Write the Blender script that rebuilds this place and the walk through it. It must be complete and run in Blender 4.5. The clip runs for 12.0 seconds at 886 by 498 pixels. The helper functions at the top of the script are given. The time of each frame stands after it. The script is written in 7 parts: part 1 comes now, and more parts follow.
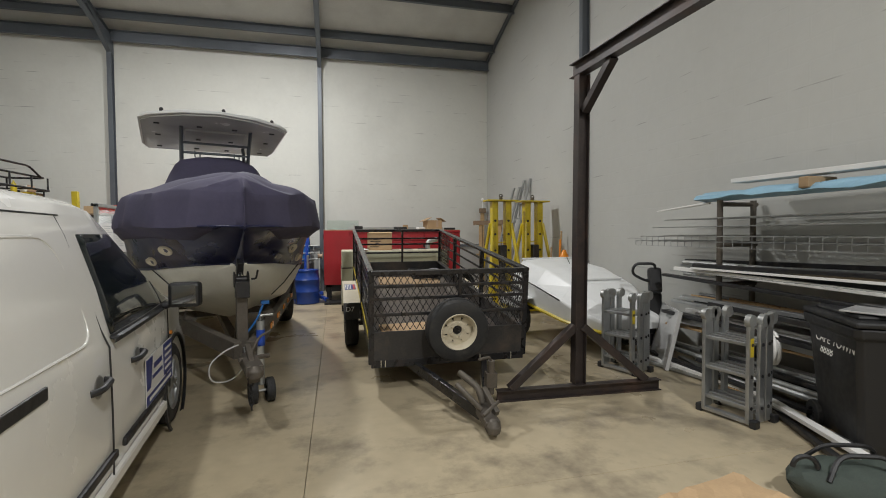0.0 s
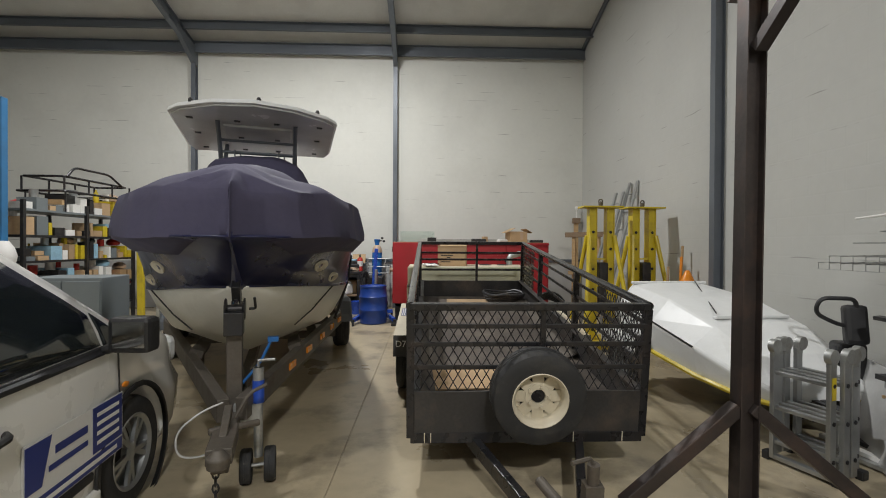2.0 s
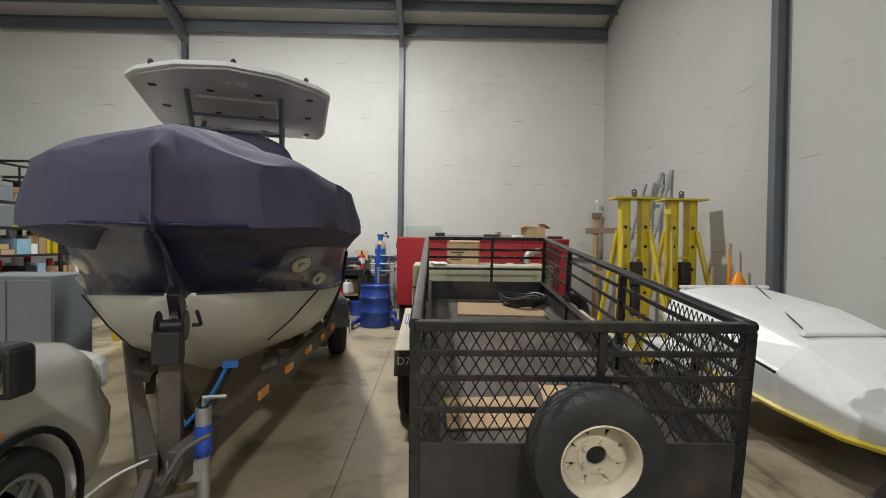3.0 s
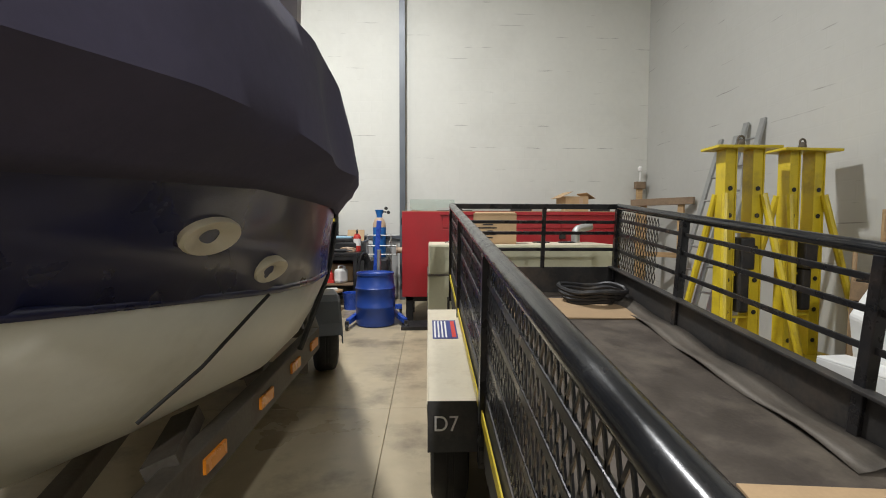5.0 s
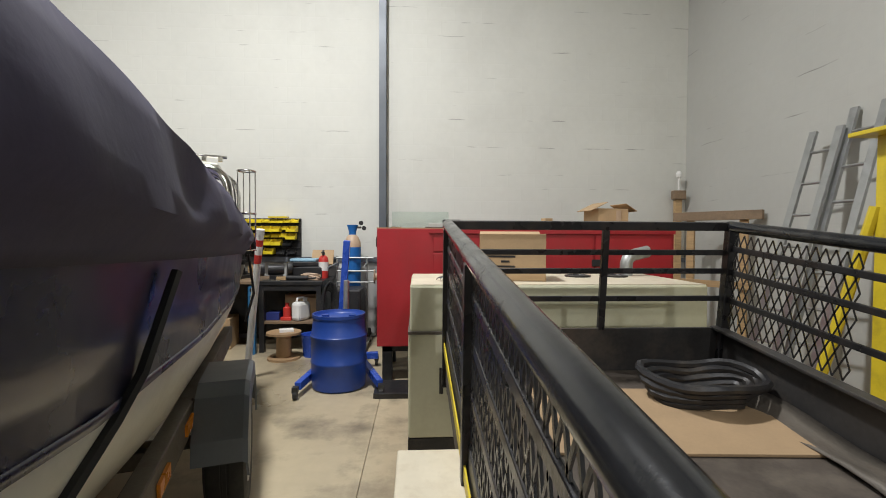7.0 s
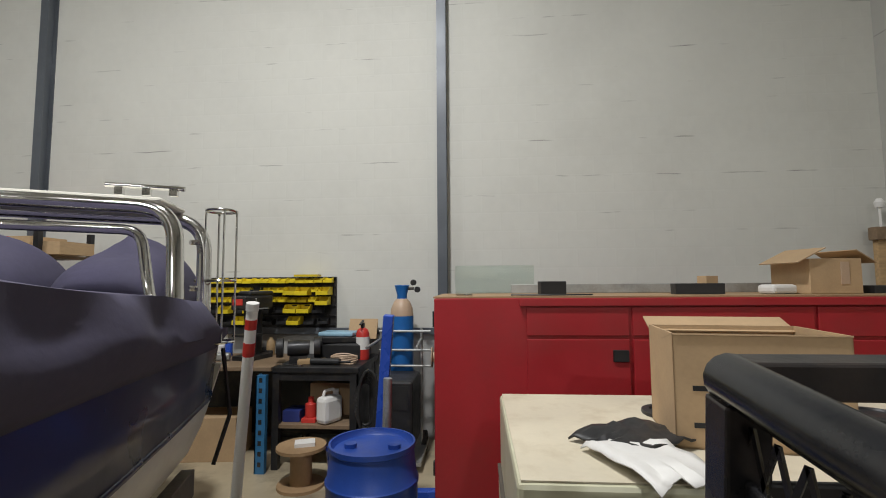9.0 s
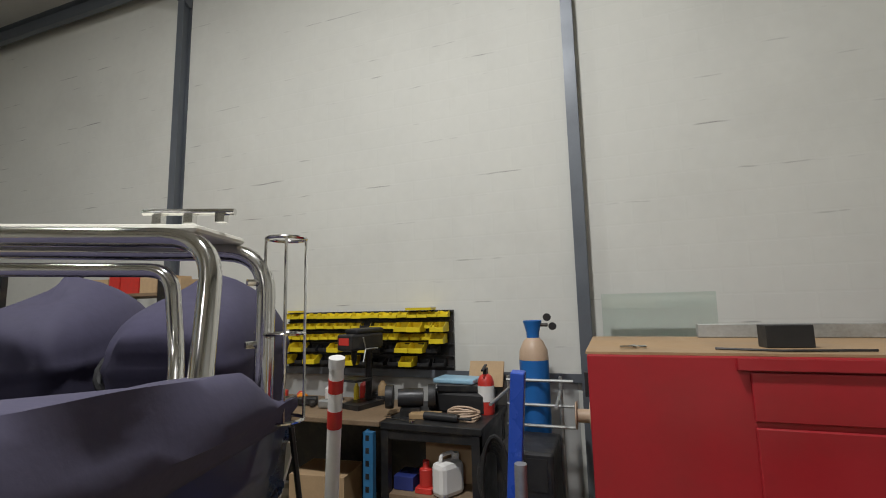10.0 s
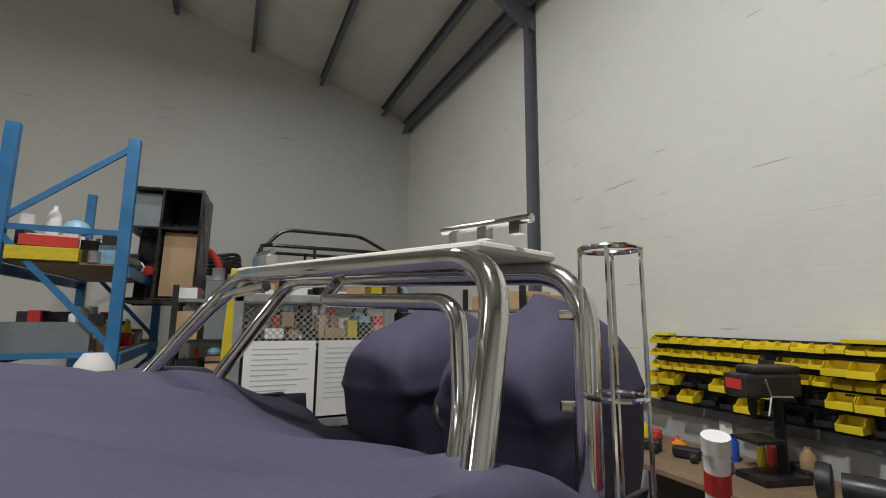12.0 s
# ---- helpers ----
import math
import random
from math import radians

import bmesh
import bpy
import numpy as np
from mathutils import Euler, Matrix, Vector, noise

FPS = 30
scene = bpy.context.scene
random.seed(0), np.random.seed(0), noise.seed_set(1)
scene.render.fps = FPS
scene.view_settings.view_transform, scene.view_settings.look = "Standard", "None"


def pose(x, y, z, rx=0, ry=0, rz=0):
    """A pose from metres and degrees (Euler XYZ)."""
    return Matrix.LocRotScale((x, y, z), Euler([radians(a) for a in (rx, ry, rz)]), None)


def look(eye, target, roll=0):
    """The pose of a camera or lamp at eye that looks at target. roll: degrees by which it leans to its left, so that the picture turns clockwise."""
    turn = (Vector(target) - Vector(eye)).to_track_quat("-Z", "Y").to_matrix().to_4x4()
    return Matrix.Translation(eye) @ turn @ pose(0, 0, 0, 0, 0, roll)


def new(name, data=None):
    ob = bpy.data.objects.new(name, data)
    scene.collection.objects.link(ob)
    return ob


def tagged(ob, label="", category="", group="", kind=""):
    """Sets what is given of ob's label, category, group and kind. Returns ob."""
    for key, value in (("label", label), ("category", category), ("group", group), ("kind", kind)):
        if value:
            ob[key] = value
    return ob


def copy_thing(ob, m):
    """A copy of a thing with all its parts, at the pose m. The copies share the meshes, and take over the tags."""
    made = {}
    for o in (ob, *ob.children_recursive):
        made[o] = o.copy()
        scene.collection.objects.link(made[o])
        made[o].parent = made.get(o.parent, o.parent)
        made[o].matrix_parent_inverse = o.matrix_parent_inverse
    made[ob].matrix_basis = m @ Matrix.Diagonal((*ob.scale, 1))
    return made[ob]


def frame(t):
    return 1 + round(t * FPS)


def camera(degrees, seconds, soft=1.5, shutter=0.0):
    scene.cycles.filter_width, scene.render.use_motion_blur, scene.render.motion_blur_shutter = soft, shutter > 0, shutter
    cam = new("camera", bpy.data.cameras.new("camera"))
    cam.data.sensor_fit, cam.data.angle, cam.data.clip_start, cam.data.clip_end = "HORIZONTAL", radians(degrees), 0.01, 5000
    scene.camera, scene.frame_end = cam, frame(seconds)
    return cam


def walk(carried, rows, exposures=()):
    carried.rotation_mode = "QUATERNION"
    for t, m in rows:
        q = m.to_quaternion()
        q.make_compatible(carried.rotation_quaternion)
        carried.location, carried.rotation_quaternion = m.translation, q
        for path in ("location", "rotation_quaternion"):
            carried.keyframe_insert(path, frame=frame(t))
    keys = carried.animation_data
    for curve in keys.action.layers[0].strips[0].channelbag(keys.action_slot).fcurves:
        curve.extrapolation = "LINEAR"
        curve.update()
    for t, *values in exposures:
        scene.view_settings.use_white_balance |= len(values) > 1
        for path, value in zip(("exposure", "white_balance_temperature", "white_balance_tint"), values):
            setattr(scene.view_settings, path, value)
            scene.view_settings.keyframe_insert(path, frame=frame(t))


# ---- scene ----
cam = camera(88.4, 12.0, soft=1.0)
PATH = [
    (0, (0.534, 0.114, 1.464), (0.99, 2.06, 1.397), -0.3),
    (0.5, (0.644, 0.416, 1.454), (1.027, 2.378, 1.405), 0.0),
    (1, (0.793, 0.716, 1.471), (1.075, 2.695, 1.426), 0.2),
    (1.5, (0.876, 1.041, 1.465), (1.066, 3.032, 1.428), 0.1),
    (2, (0.936, 1.423, 1.487), (1.006, 3.421, 1.472), 0.3),
    (2.5, (0.979, 1.822, 1.493), (0.989, 3.822, 1.482), 1.2),
    (3, (0.91, 2.247, 1.474), (0.953, 4.246, 1.444), 0.7),
    (3.5, (0.797, 2.693, 1.428), (0.819, 4.692, 1.367), 0.6),
    (5.5, (0.598, 4.41, 1.343), (0.701, 6.404, 1.227), 0.2),
    (6, (0.632, 4.848, 1.36), (0.758, 6.84, 1.229), 0.4),
    (6.5, (0.69, 5.281, 1.409), (0.797, 7.276, 1.321), 0.3),
    (8.3, (0.634, 6.821, 1.577), (0.746, 8.818, 1.629), 0.1),
    (8.5, (0.624, 6.999, 1.595), (0.666, 8.996, 1.683), -0.2),
    (9, (0.541, 7.471, 1.636), (0.39, 9.46, 1.788), -0.4),
    (9.5, (0.449, 7.923, 1.703), (0.054, 9.872, 1.916), -0.7),
    (10, (0.37, 8.317, 1.75), (-0.302, 10.184, 2.001), -1.3),
    (10.5, (0.307, 8.591, 1.788), (-0.742, 10.271, 2.065), -1.0),
    (11, (0.21, 8.783, 1.818), (-1.184, 10.186, 2.114), -0.6),
    (11.5, (0.103, 8.864, 1.836), (-1.515, 10.001, 2.136), -0.2),
    (12, (0.059, 8.893, 1.849), (-1.728, 9.739, 2.149), 0.5),
]
walk(cam, [(t, look(eye, target, roll)) for t, eye, target, roll in PATH],
     [(0, -0.04), (2.0, 0.05), (3.5, 0.24), (6.0, 0.34), (8.3, 0.05), (9.5, -0.27), (12.0, -0.27)])

# ---- world and light ----
world = bpy.data.worlds.new("world")
scene.world = world
world.use_nodes = True
world.node_tree.nodes["Background"].inputs[0].default_value = (0.6, 0.65, 0.7, 1)
world.node_tree.nodes["Background"].inputs[1].default_value = 0.12
LAMPS = [(-0.7, 8.5, 6.5, 330), (-4.6, 8.3, 6.6, 100), (-2.3, 1.6, 7.4, 170), (-5.5, -3.5, 6.6, 110), (2.2, -2.8, 6.6, 450)]
for lx, ly, lz, watts in LAMPS:
    ld = bpy.data.lights.new("bay_light", "AREA")
    ld.shape, ld.size, ld.energy, ld.color = "DISK", 0.42, watts, (0.985, 0.985, 0.985)
    lo = new("bay_light", ld)
    lo.matrix_world = pose(lx, ly, lz - 0.02)


# ---- materials ----
def mat(name, col, rough=0.6, metal=0.0, var=0.15, scale=6.0, bump=0.1, stain=None, stain_amt=0.0, stain_scale=1.5, objrand=0.0, coat=0.0, stretch=(1, 1, 1)):
    m = bpy.data.materials.new(name)
    m.use_nodes = True
    nt = m.node_tree
    N, L = nt.nodes, nt.links
    b = N["Principled BSDF"]
    b.inputs["Roughness"].default_value = rough
    b.inputs["Metallic"].default_value = metal
    b.inputs["Coat Weight"].default_value = coat
    tc = N.new("ShaderNodeTexCoord")
    mp = N.new("ShaderNodeMapping")
    mp.inputs["Scale"].default_value = stretch
    L.new(tc.outputs["Object"], mp.inputs[0])
    n1 = N.new("ShaderNodeTexNoise")
    n1.inputs["Scale"].default_value, n1.inputs["Detail"].default_value = scale, 8
    n2 = N.new("ShaderNodeTexNoise")
    n2.inputs["Scale"].default_value, n2.inputs["Detail"].default_value = scale * 12, 4
    L.new(mp.outputs[0], n1.inputs[0])
    L.new(mp.outputs[0], n2.inputs[0])
    mix = N.new("ShaderNodeMath")
    mix.operation = "MULTIPLY_ADD"
    L.new(n2.outputs[0], mix.inputs[0])
    mix.inputs[1].default_value = 0.4
    L.new(n1.outputs[0], mix.inputs[2])
    rng = N.new("ShaderNodeMapRange")
    rng.inputs[1].default_value, rng.inputs[2].default_value = 0.4, 1.0
    rng.inputs[3].default_value, rng.inputs[4].default_value = 1 - var, 1 + var
    L.new(mix.outputs[0], rng.inputs[0])
    hsv = N.new("ShaderNodeHueSaturation")
    hsv.inputs["Color"].default_value = (*col, 1)
    val = rng.outputs[0]
    if objrand:
        oi = N.new("ShaderNodeObjectInfo")
        r2 = N.new("ShaderNodeMapRange")
        r2.inputs[3].default_value, r2.inputs[4].default_value = 1 - objrand, 1 + objrand
        L.new(oi.outputs["Random"], r2.inputs[0])
        mu = N.new("ShaderNodeMath")
        mu.operation = "MULTIPLY"
        L.new(val, mu.inputs[0])
        L.new(r2.outputs[0], mu.inputs[1])
        val = mu.outputs[0]
    L.new(val, hsv.inputs["Value"])
    out = hsv.outputs[0]
    if stain:
        n3 = N.new("ShaderNodeTexNoise")
        n3.inputs["Scale"].default_value, n3.inputs["Detail"].default_value, n3.inputs["Roughness"].default_value = stain_scale, 6, 0.65
        L.new(tc.outputs["Object"], n3.inputs[0])
        rr = N.new("ShaderNodeMapRange")
        rr.inputs[1].default_value, rr.inputs[2].default_value = 0.5, 0.72
        rr.inputs[3].default_value, rr.inputs[4].default_value = 0, stain_amt
        L.new(n3.outputs[0], rr.inputs[0])
        mc = N.new("ShaderNodeMix")
        mc.data_type = "RGBA"
        L.new(rr.outputs[0], mc.inputs["Factor"])
        L.new(out, mc.inputs["A"])
        mc.inputs["B"].default_value = (*stain, 1)
        out = mc.outputs["Result"]
    L.new(out, b.inputs["Base Color"])
    rv = N.new("ShaderNodeMapRange")
    rv.inputs[1].default_value, rv.inputs[2].default_value = 0.3, 0.8
    rv.inputs[3].default_value, rv.inputs[4].default_value = max(0.02, rough - 0.12), min(1, rough + 0.12)
    L.new(n1.outputs[0], rv.inputs[0])
    L.new(rv.outputs[0], b.inputs["Roughness"])
    if bump:
        bp = N.new("ShaderNodeBump")
        bp.inputs["Strength"].default_value, bp.inputs["Distance"].default_value = bump, 0.01
        L.new(mix.outputs[0], bp.inputs["Height"])
        L.new(bp.outputs[0], b.inputs["Normal"])
    return m


def wall_mat(name, col, axis):
    """Bagged and painted blockwork: faint courses, hairline cracks along the joints."""
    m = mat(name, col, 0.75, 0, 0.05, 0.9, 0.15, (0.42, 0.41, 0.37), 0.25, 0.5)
    nt = m.node_tree
    N, L = nt.nodes, nt.links
    b = N["Principled BSDF"]
    tc = N.new("ShaderNodeTexCoord")
    sp = N.new("ShaderNodeSeparateXYZ")
    L.new(tc.outputs["Object"], sp.inputs[0])
    cb = N.new("ShaderNodeCombineXYZ")
    L.new(sp.outputs[axis], cb.inputs[0])
    L.new(sp.outputs[2], cb.inputs[1])
    br = N.new("ShaderNodeTexBrick")
    br.inputs["Scale"].default_value = 1
    br.inputs["Brick Width"].default_value, br.inputs["Row Height"].default_value = 0.4, 0.2
    br.inputs["Mortar Size"].default_value, br.inputs["Mortar Smooth"].default_value = 0.012, 0.6
    L.new(cb.outputs[0], br.inputs[0])
    # cracks: narrow bands at bed joints, kept where a stretched noise is high
    wob = N.new("ShaderNodeTexNoise")
    wob.inputs["Scale"].default_value = 3
    L.new(cb.outputs[0], wob.inputs[0])
    zz = N.new("ShaderNodeMath")
    zz.operation = "MULTIPLY_ADD"
    L.new(wob.outputs[0], zz.inputs[0])
    zz.inputs[1].default_value = 0.035
    L.new(sp.outputs[2], zz.inputs[2])
    fr = N.new("ShaderNodeMath")
    fr.operation = "PINGPONG"
    L.new(zz.outputs[0], fr.inputs[0])
    fr.inputs[1].default_value = 0.1
    line = N.new("ShaderNodeMapRange")
    line.inputs[1].default_value, line.inputs[2].default_value = 0.0, 0.009
    line.inputs[3].default_value, line.inputs[4].default_value = 1, 0
    L.new(fr.outputs[0], line.inputs[0])
    sc = N.new("ShaderNodeMapping")
    sc.inputs["Scale"].default_value = (2.0, 4.5, 1)
    L.new(cb.outputs[0], sc.inputs[0])
    nz = N.new("ShaderNodeTexNoise")
    nz.inputs["Scale"].default_value, nz.inputs["Detail"].default_value = 1.0, 3
    L.new(sc.outputs[0], nz.inputs[0])
    th = N.new("ShaderNodeMapRange")
    th.inputs[1].default_value, th.inputs[2].default_value = 0.58, 0.72
    L.new(nz.outputs[0], th.inputs[0])
    mu = N.new("ShaderNodeMath")
    mu.operation = "MULTIPLY"
    L.new(line.outputs[0], mu.inputs[0])
    L.new(th.outputs[0], mu.inputs[1])
    mc = N.new("ShaderNodeMix")
    mc.data_type = "RGBA"
    L.new(mu.outputs[0], mc.inputs["Factor"])
    old = b.inputs["Base Color"].links[0].from_socket
    L.new(old, mc.inputs["A"])
    mc.inputs["B"].default_value = (0.22, 0.21, 0.195, 1)
    L.new(mc.outputs["Result"], b.inputs["Base Color"])
    ad = N.new("ShaderNodeMath")
    ad.operation = "MULTIPLY_ADD"
    L.new(br.outputs["Fac"], ad.inputs[0])
    ad.inputs[1].default_value = -0.25
    L.new(N["Bump"].inputs["Height"].links[0].from_socket, ad.inputs[2])
    a2 = N.new("ShaderNodeMath")
    a2.operation = "SUBTRACT"
    L.new(ad.outputs[0], a2.inputs[0])
    L.new(mu.outputs[0], a2.inputs[1])
    L.new(a2.outputs[0], N["Bump"].inputs["Height"])
    return m


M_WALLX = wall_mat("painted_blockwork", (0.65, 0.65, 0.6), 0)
# Same blockwork; the gable walls' dimmer light is put into a darker base colour.
M_WALLY = wall_mat("painted_blockwork_shaded", (0.49, 0.49, 0.46), 1)
M_FLOOR = mat("power_floated_concrete", (0.44, 0.37, 0.25), 0.36, 0, 0.2, 0.8, 0.05, (0.12, 0.1, 0.075), 0.85, 1.7)
M_ROOF = mat("roof_insulation", (0.6, 0.6, 0.57), 0.5, 0, 0.08, 2, 0.3, (0.45, 0.44, 0.42), 0.5, 0.8)
M_STEELG = mat("grey_painted_steel", (0.13, 0.145, 0.165), 0.4, 0.2, 0.1, 3, 0.05)
M_RUST = mat("rusty_brown_steel", (0.05, 0.04, 0.037), 0.45, 0.4, 0.35, 3, 0.2, (0.11, 0.06, 0.04), 0.6, 3)
M_BLACK = mat("black_painted_steel", (0.022, 0.022, 0.024), 0.32, 0.3, 0.3, 8, 0.1, (0.08, 0.06, 0.05), 0.5, 5)
M_RAIL = mat("black_gloss_pipe", (0.02, 0.021, 0.023), 0.22, 0.2, 0.2, 8, 0.05, (0.07, 0.06, 0.05), 0.3, 6)
M_PLATE = mat("worn_dark_plate", (0.045, 0.043, 0.042), 0.5, 0.3, 0.35, 4, 0.2, (0.13, 0.1, 0.075), 0.6, 3)
M_DECK = mat("checker_deck", (0.085, 0.07, 0.058), 0.6, 0.2, 0.35, 5, 0.3, (0.2, 0.17, 0.13), 0.6, 2.5)
M_PLAST = mat("black_plastic", (0.018, 0.018, 0.019), 0.5, 0, 0.15, 20, 0.08)
M_RUBBER = mat("tyre_rubber", (0.022, 0.022, 0.022), 0.75, 0, 0.3, 14, 0.3, (0.09, 0.08, 0.065), 0.4, 6)
M_CREAM = mat("cream_painted_steel", (0.62, 0.56, 0.43), 0.45, 0, 0.08, 4, 0.05, (0.3, 0.2, 0.1), 0.3, 7)
M_GENSET = mat("pale_green_cream_enamel", (0.56, 0.55, 0.40), 0.4, 0, 0.08, 3, 0.05, (0.3, 0.25, 0.15), 0.35, 3)
M_WHITE = mat("white_car_paint", (0.80, 0.79, 0.75), 0.25, 0, 0.02, 2, 0.0, coat=0.6)
M_GEL = mat("white_gelcoat", (0.7, 0.68, 0.6), 0.42, 0, 0.06, 2, 0.02, (0.45, 0.42, 0.33), 0.45, 2)
M_GEL2 = mat("white_fibreglass", (0.76, 0.77, 0.76), 0.4, 0, 0.04, 3, 0.05, (0.5, 0.5, 0.47), 0.3, 3)
M_NAVY = mat("navy_gelcoat", (0.014, 0.017, 0.06), 0.34, 0, 0.1, 3, 0.0, coat=0.15)
M_CANVAS = mat("navy_canvas", (0.056, 0.051, 0.092), 0.85, 0, 0.2, 2.5, 0.3, (0.085, 0.077, 0.12), 0.5, 1.2)
M_TTOP = mat("grey_fibreglass_underside", (0.5, 0.5, 0.49), 0.22, 0, 0.1, 3, 0.03)
M_ALU = mat("aluminium", (0.42, 0.43, 0.43), 0.42, 0.85, 0.12, 12, 0.05)
M_CHROME = mat("polished_stainless", (0.72, 0.71, 0.68), 0.12, 1.0, 0.05, 6, 0.0)
M_GALV = mat("galvanised_steel", (0.42, 0.43, 0.42), 0.5, 0.7, 0.25, 6, 0.1, (0.2, 0.15, 0.09), 0.5, 4)
M_TRGALV = mat("weathered_trailer_steel", (0.115, 0.1, 0.082), 0.6, 0.3, 0.35, 5, 0.2, (0.07, 0.05, 0.035), 0.7, 5)
M_GLASSD = mat("tinted_window_glass", (0.012, 0.016, 0.017), 0.05, 0, 0.05, 3, 0.0, coat=0.4)
M_RED = mat("red_powder_coat", (0.36, 0.018, 0.025), 0.4, 0, 0.1, 2.5, 0.03, (0.25, 0.03, 0.03), 0.5, 2)
M_REDL = mat("bright_red_paint", (0.55, 0.04, 0.03), 0.45, 0, 0.15, 6, 0.05)
M_YEL = mat("yellow_painted_steel", (0.60, 0.46, 0.025), 0.42, 0, 0.12, 6, 0.08, (0.2, 0.14, 0.03), 0.45, 5)
M_YELB = mat("yellow_plastic", (0.72, 0.56, 0.02), 0.4, 0, 0.06, 10, 0.0, objrand=0.12)
M_BLUE = mat("blue_plastic_drum", (0.018, 0.06, 0.30), 0.4, 0, 0.12, 5, 0.08, (0.03, 0.05, 0.16), 0.5, 3)
M_BLUEP = mat("blue_enamel", (0.03, 0.09, 0.48), 0.32, 0.1, 0.1, 6, 0.03)
M_RACKB = mat("pallet_rack_blue", (0.035, 0.17, 0.36), 0.42, 0.1, 0.12, 6, 0.05, (0.05, 0.1, 0.16), 0.4, 4)
M_CYL = mat("cylinder_blue", (0.02, 0.15, 0.46), 0.4, 0.1, 0.12, 6, 0.05)
M_CARD = mat("corrugated_cardboard", (0.42, 0.29, 0.165), 0.85, 0, 0.12, 6, 0.1, objrand=0.25)
M_PAPER = mat("white_paper", (0.75, 0.74, 0.71), 0.8, 0, 0.06, 5, 0.05, objrand=0.1)
M_WOOD = mat("pine_boards", (0.42, 0.28, 0.14), 0.65, 0, 0.3, 5, 0.15, objrand=0.2, stretch=(1, 8, 8))
M_PLY = mat("plywood", (0.36, 0.235, 0.125), 0.6, 0, 0.2, 3, 0.1, (0.3, 0.2, 0.11), 0.4, 3)
M_BENCH = mat("worn_bench_wood", (0.24, 0.165, 0.10), 0.65, 0, 0.3, 4, 0.2, (0.08, 0.06, 0.045), 0.7, 4)
M_DARK = mat("oily_dark_metal", (0.03, 0.03, 0.032), 0.45, 0.4, 0.3, 8, 0.15, (0.1, 0.08, 0.06), 0.5, 6)
M_GREYC = mat("grey_green_cabinet", (0.18, 0.205, 0.215), 0.45, 0.1, 0.08, 4, 0.05)
M_SIGN = mat("sign_navy", (0.03, 0.045, 0.2), 0.4, 0, 0.05, 5, 0)
M_ORANGE = mat("orange_reflector", (0.75, 0.25, 0.02), 0.3, 0, 0.05, 9, 0)
M_LTBLUE = mat("light_blue_sheeting", (0.28, 0.47, 0.6), 0.45, 0, 0.2, 5, 0.3)
M_GREEN = mat("green_canvas_bag", (0.05, 0.065, 0.055), 0.8, 0, 0.25, 12, 0.3)
M_TAN = mat("tan_cylinder_shoulder", (0.5, 0.36, 0.25), 0.5, 0, 0.1, 6, 0.03)
M_DADO = mat("grey_dado_paint", (0.40, 0.40, 0.385), 0.7, 0, 0.1, 1.5, 0.12, (0.28, 0.27, 0.25), 0.4, 1)
M_LAMP = bpy.data.materials.new("lamp_lens")
M_LAMP.use_nodes = True
M_LAMP.node_tree.nodes["Principled BSDF"].inputs["Emission Color"].default_value = (1, 0.96, 0.9, 1)
M_LAMP.node_tree.nodes["Principled BSDF"].inputs["Emission Strength"].default_value = 6
M_GLASS = bpy.data.materials.new("clear_glass")
M_GLASS.use_nodes = True
gb = M_GLASS.node_tree.nodes["Principled BSDF"]
gb.inputs["Transmission Weight"].default_value, gb.inputs["Roughness"].default_value = 1, 0.02
gb.inputs["Base Color"].default_value, gb.inputs["IOR"].default_value = (0.82, 0.9, 0.86, 1), 1.45


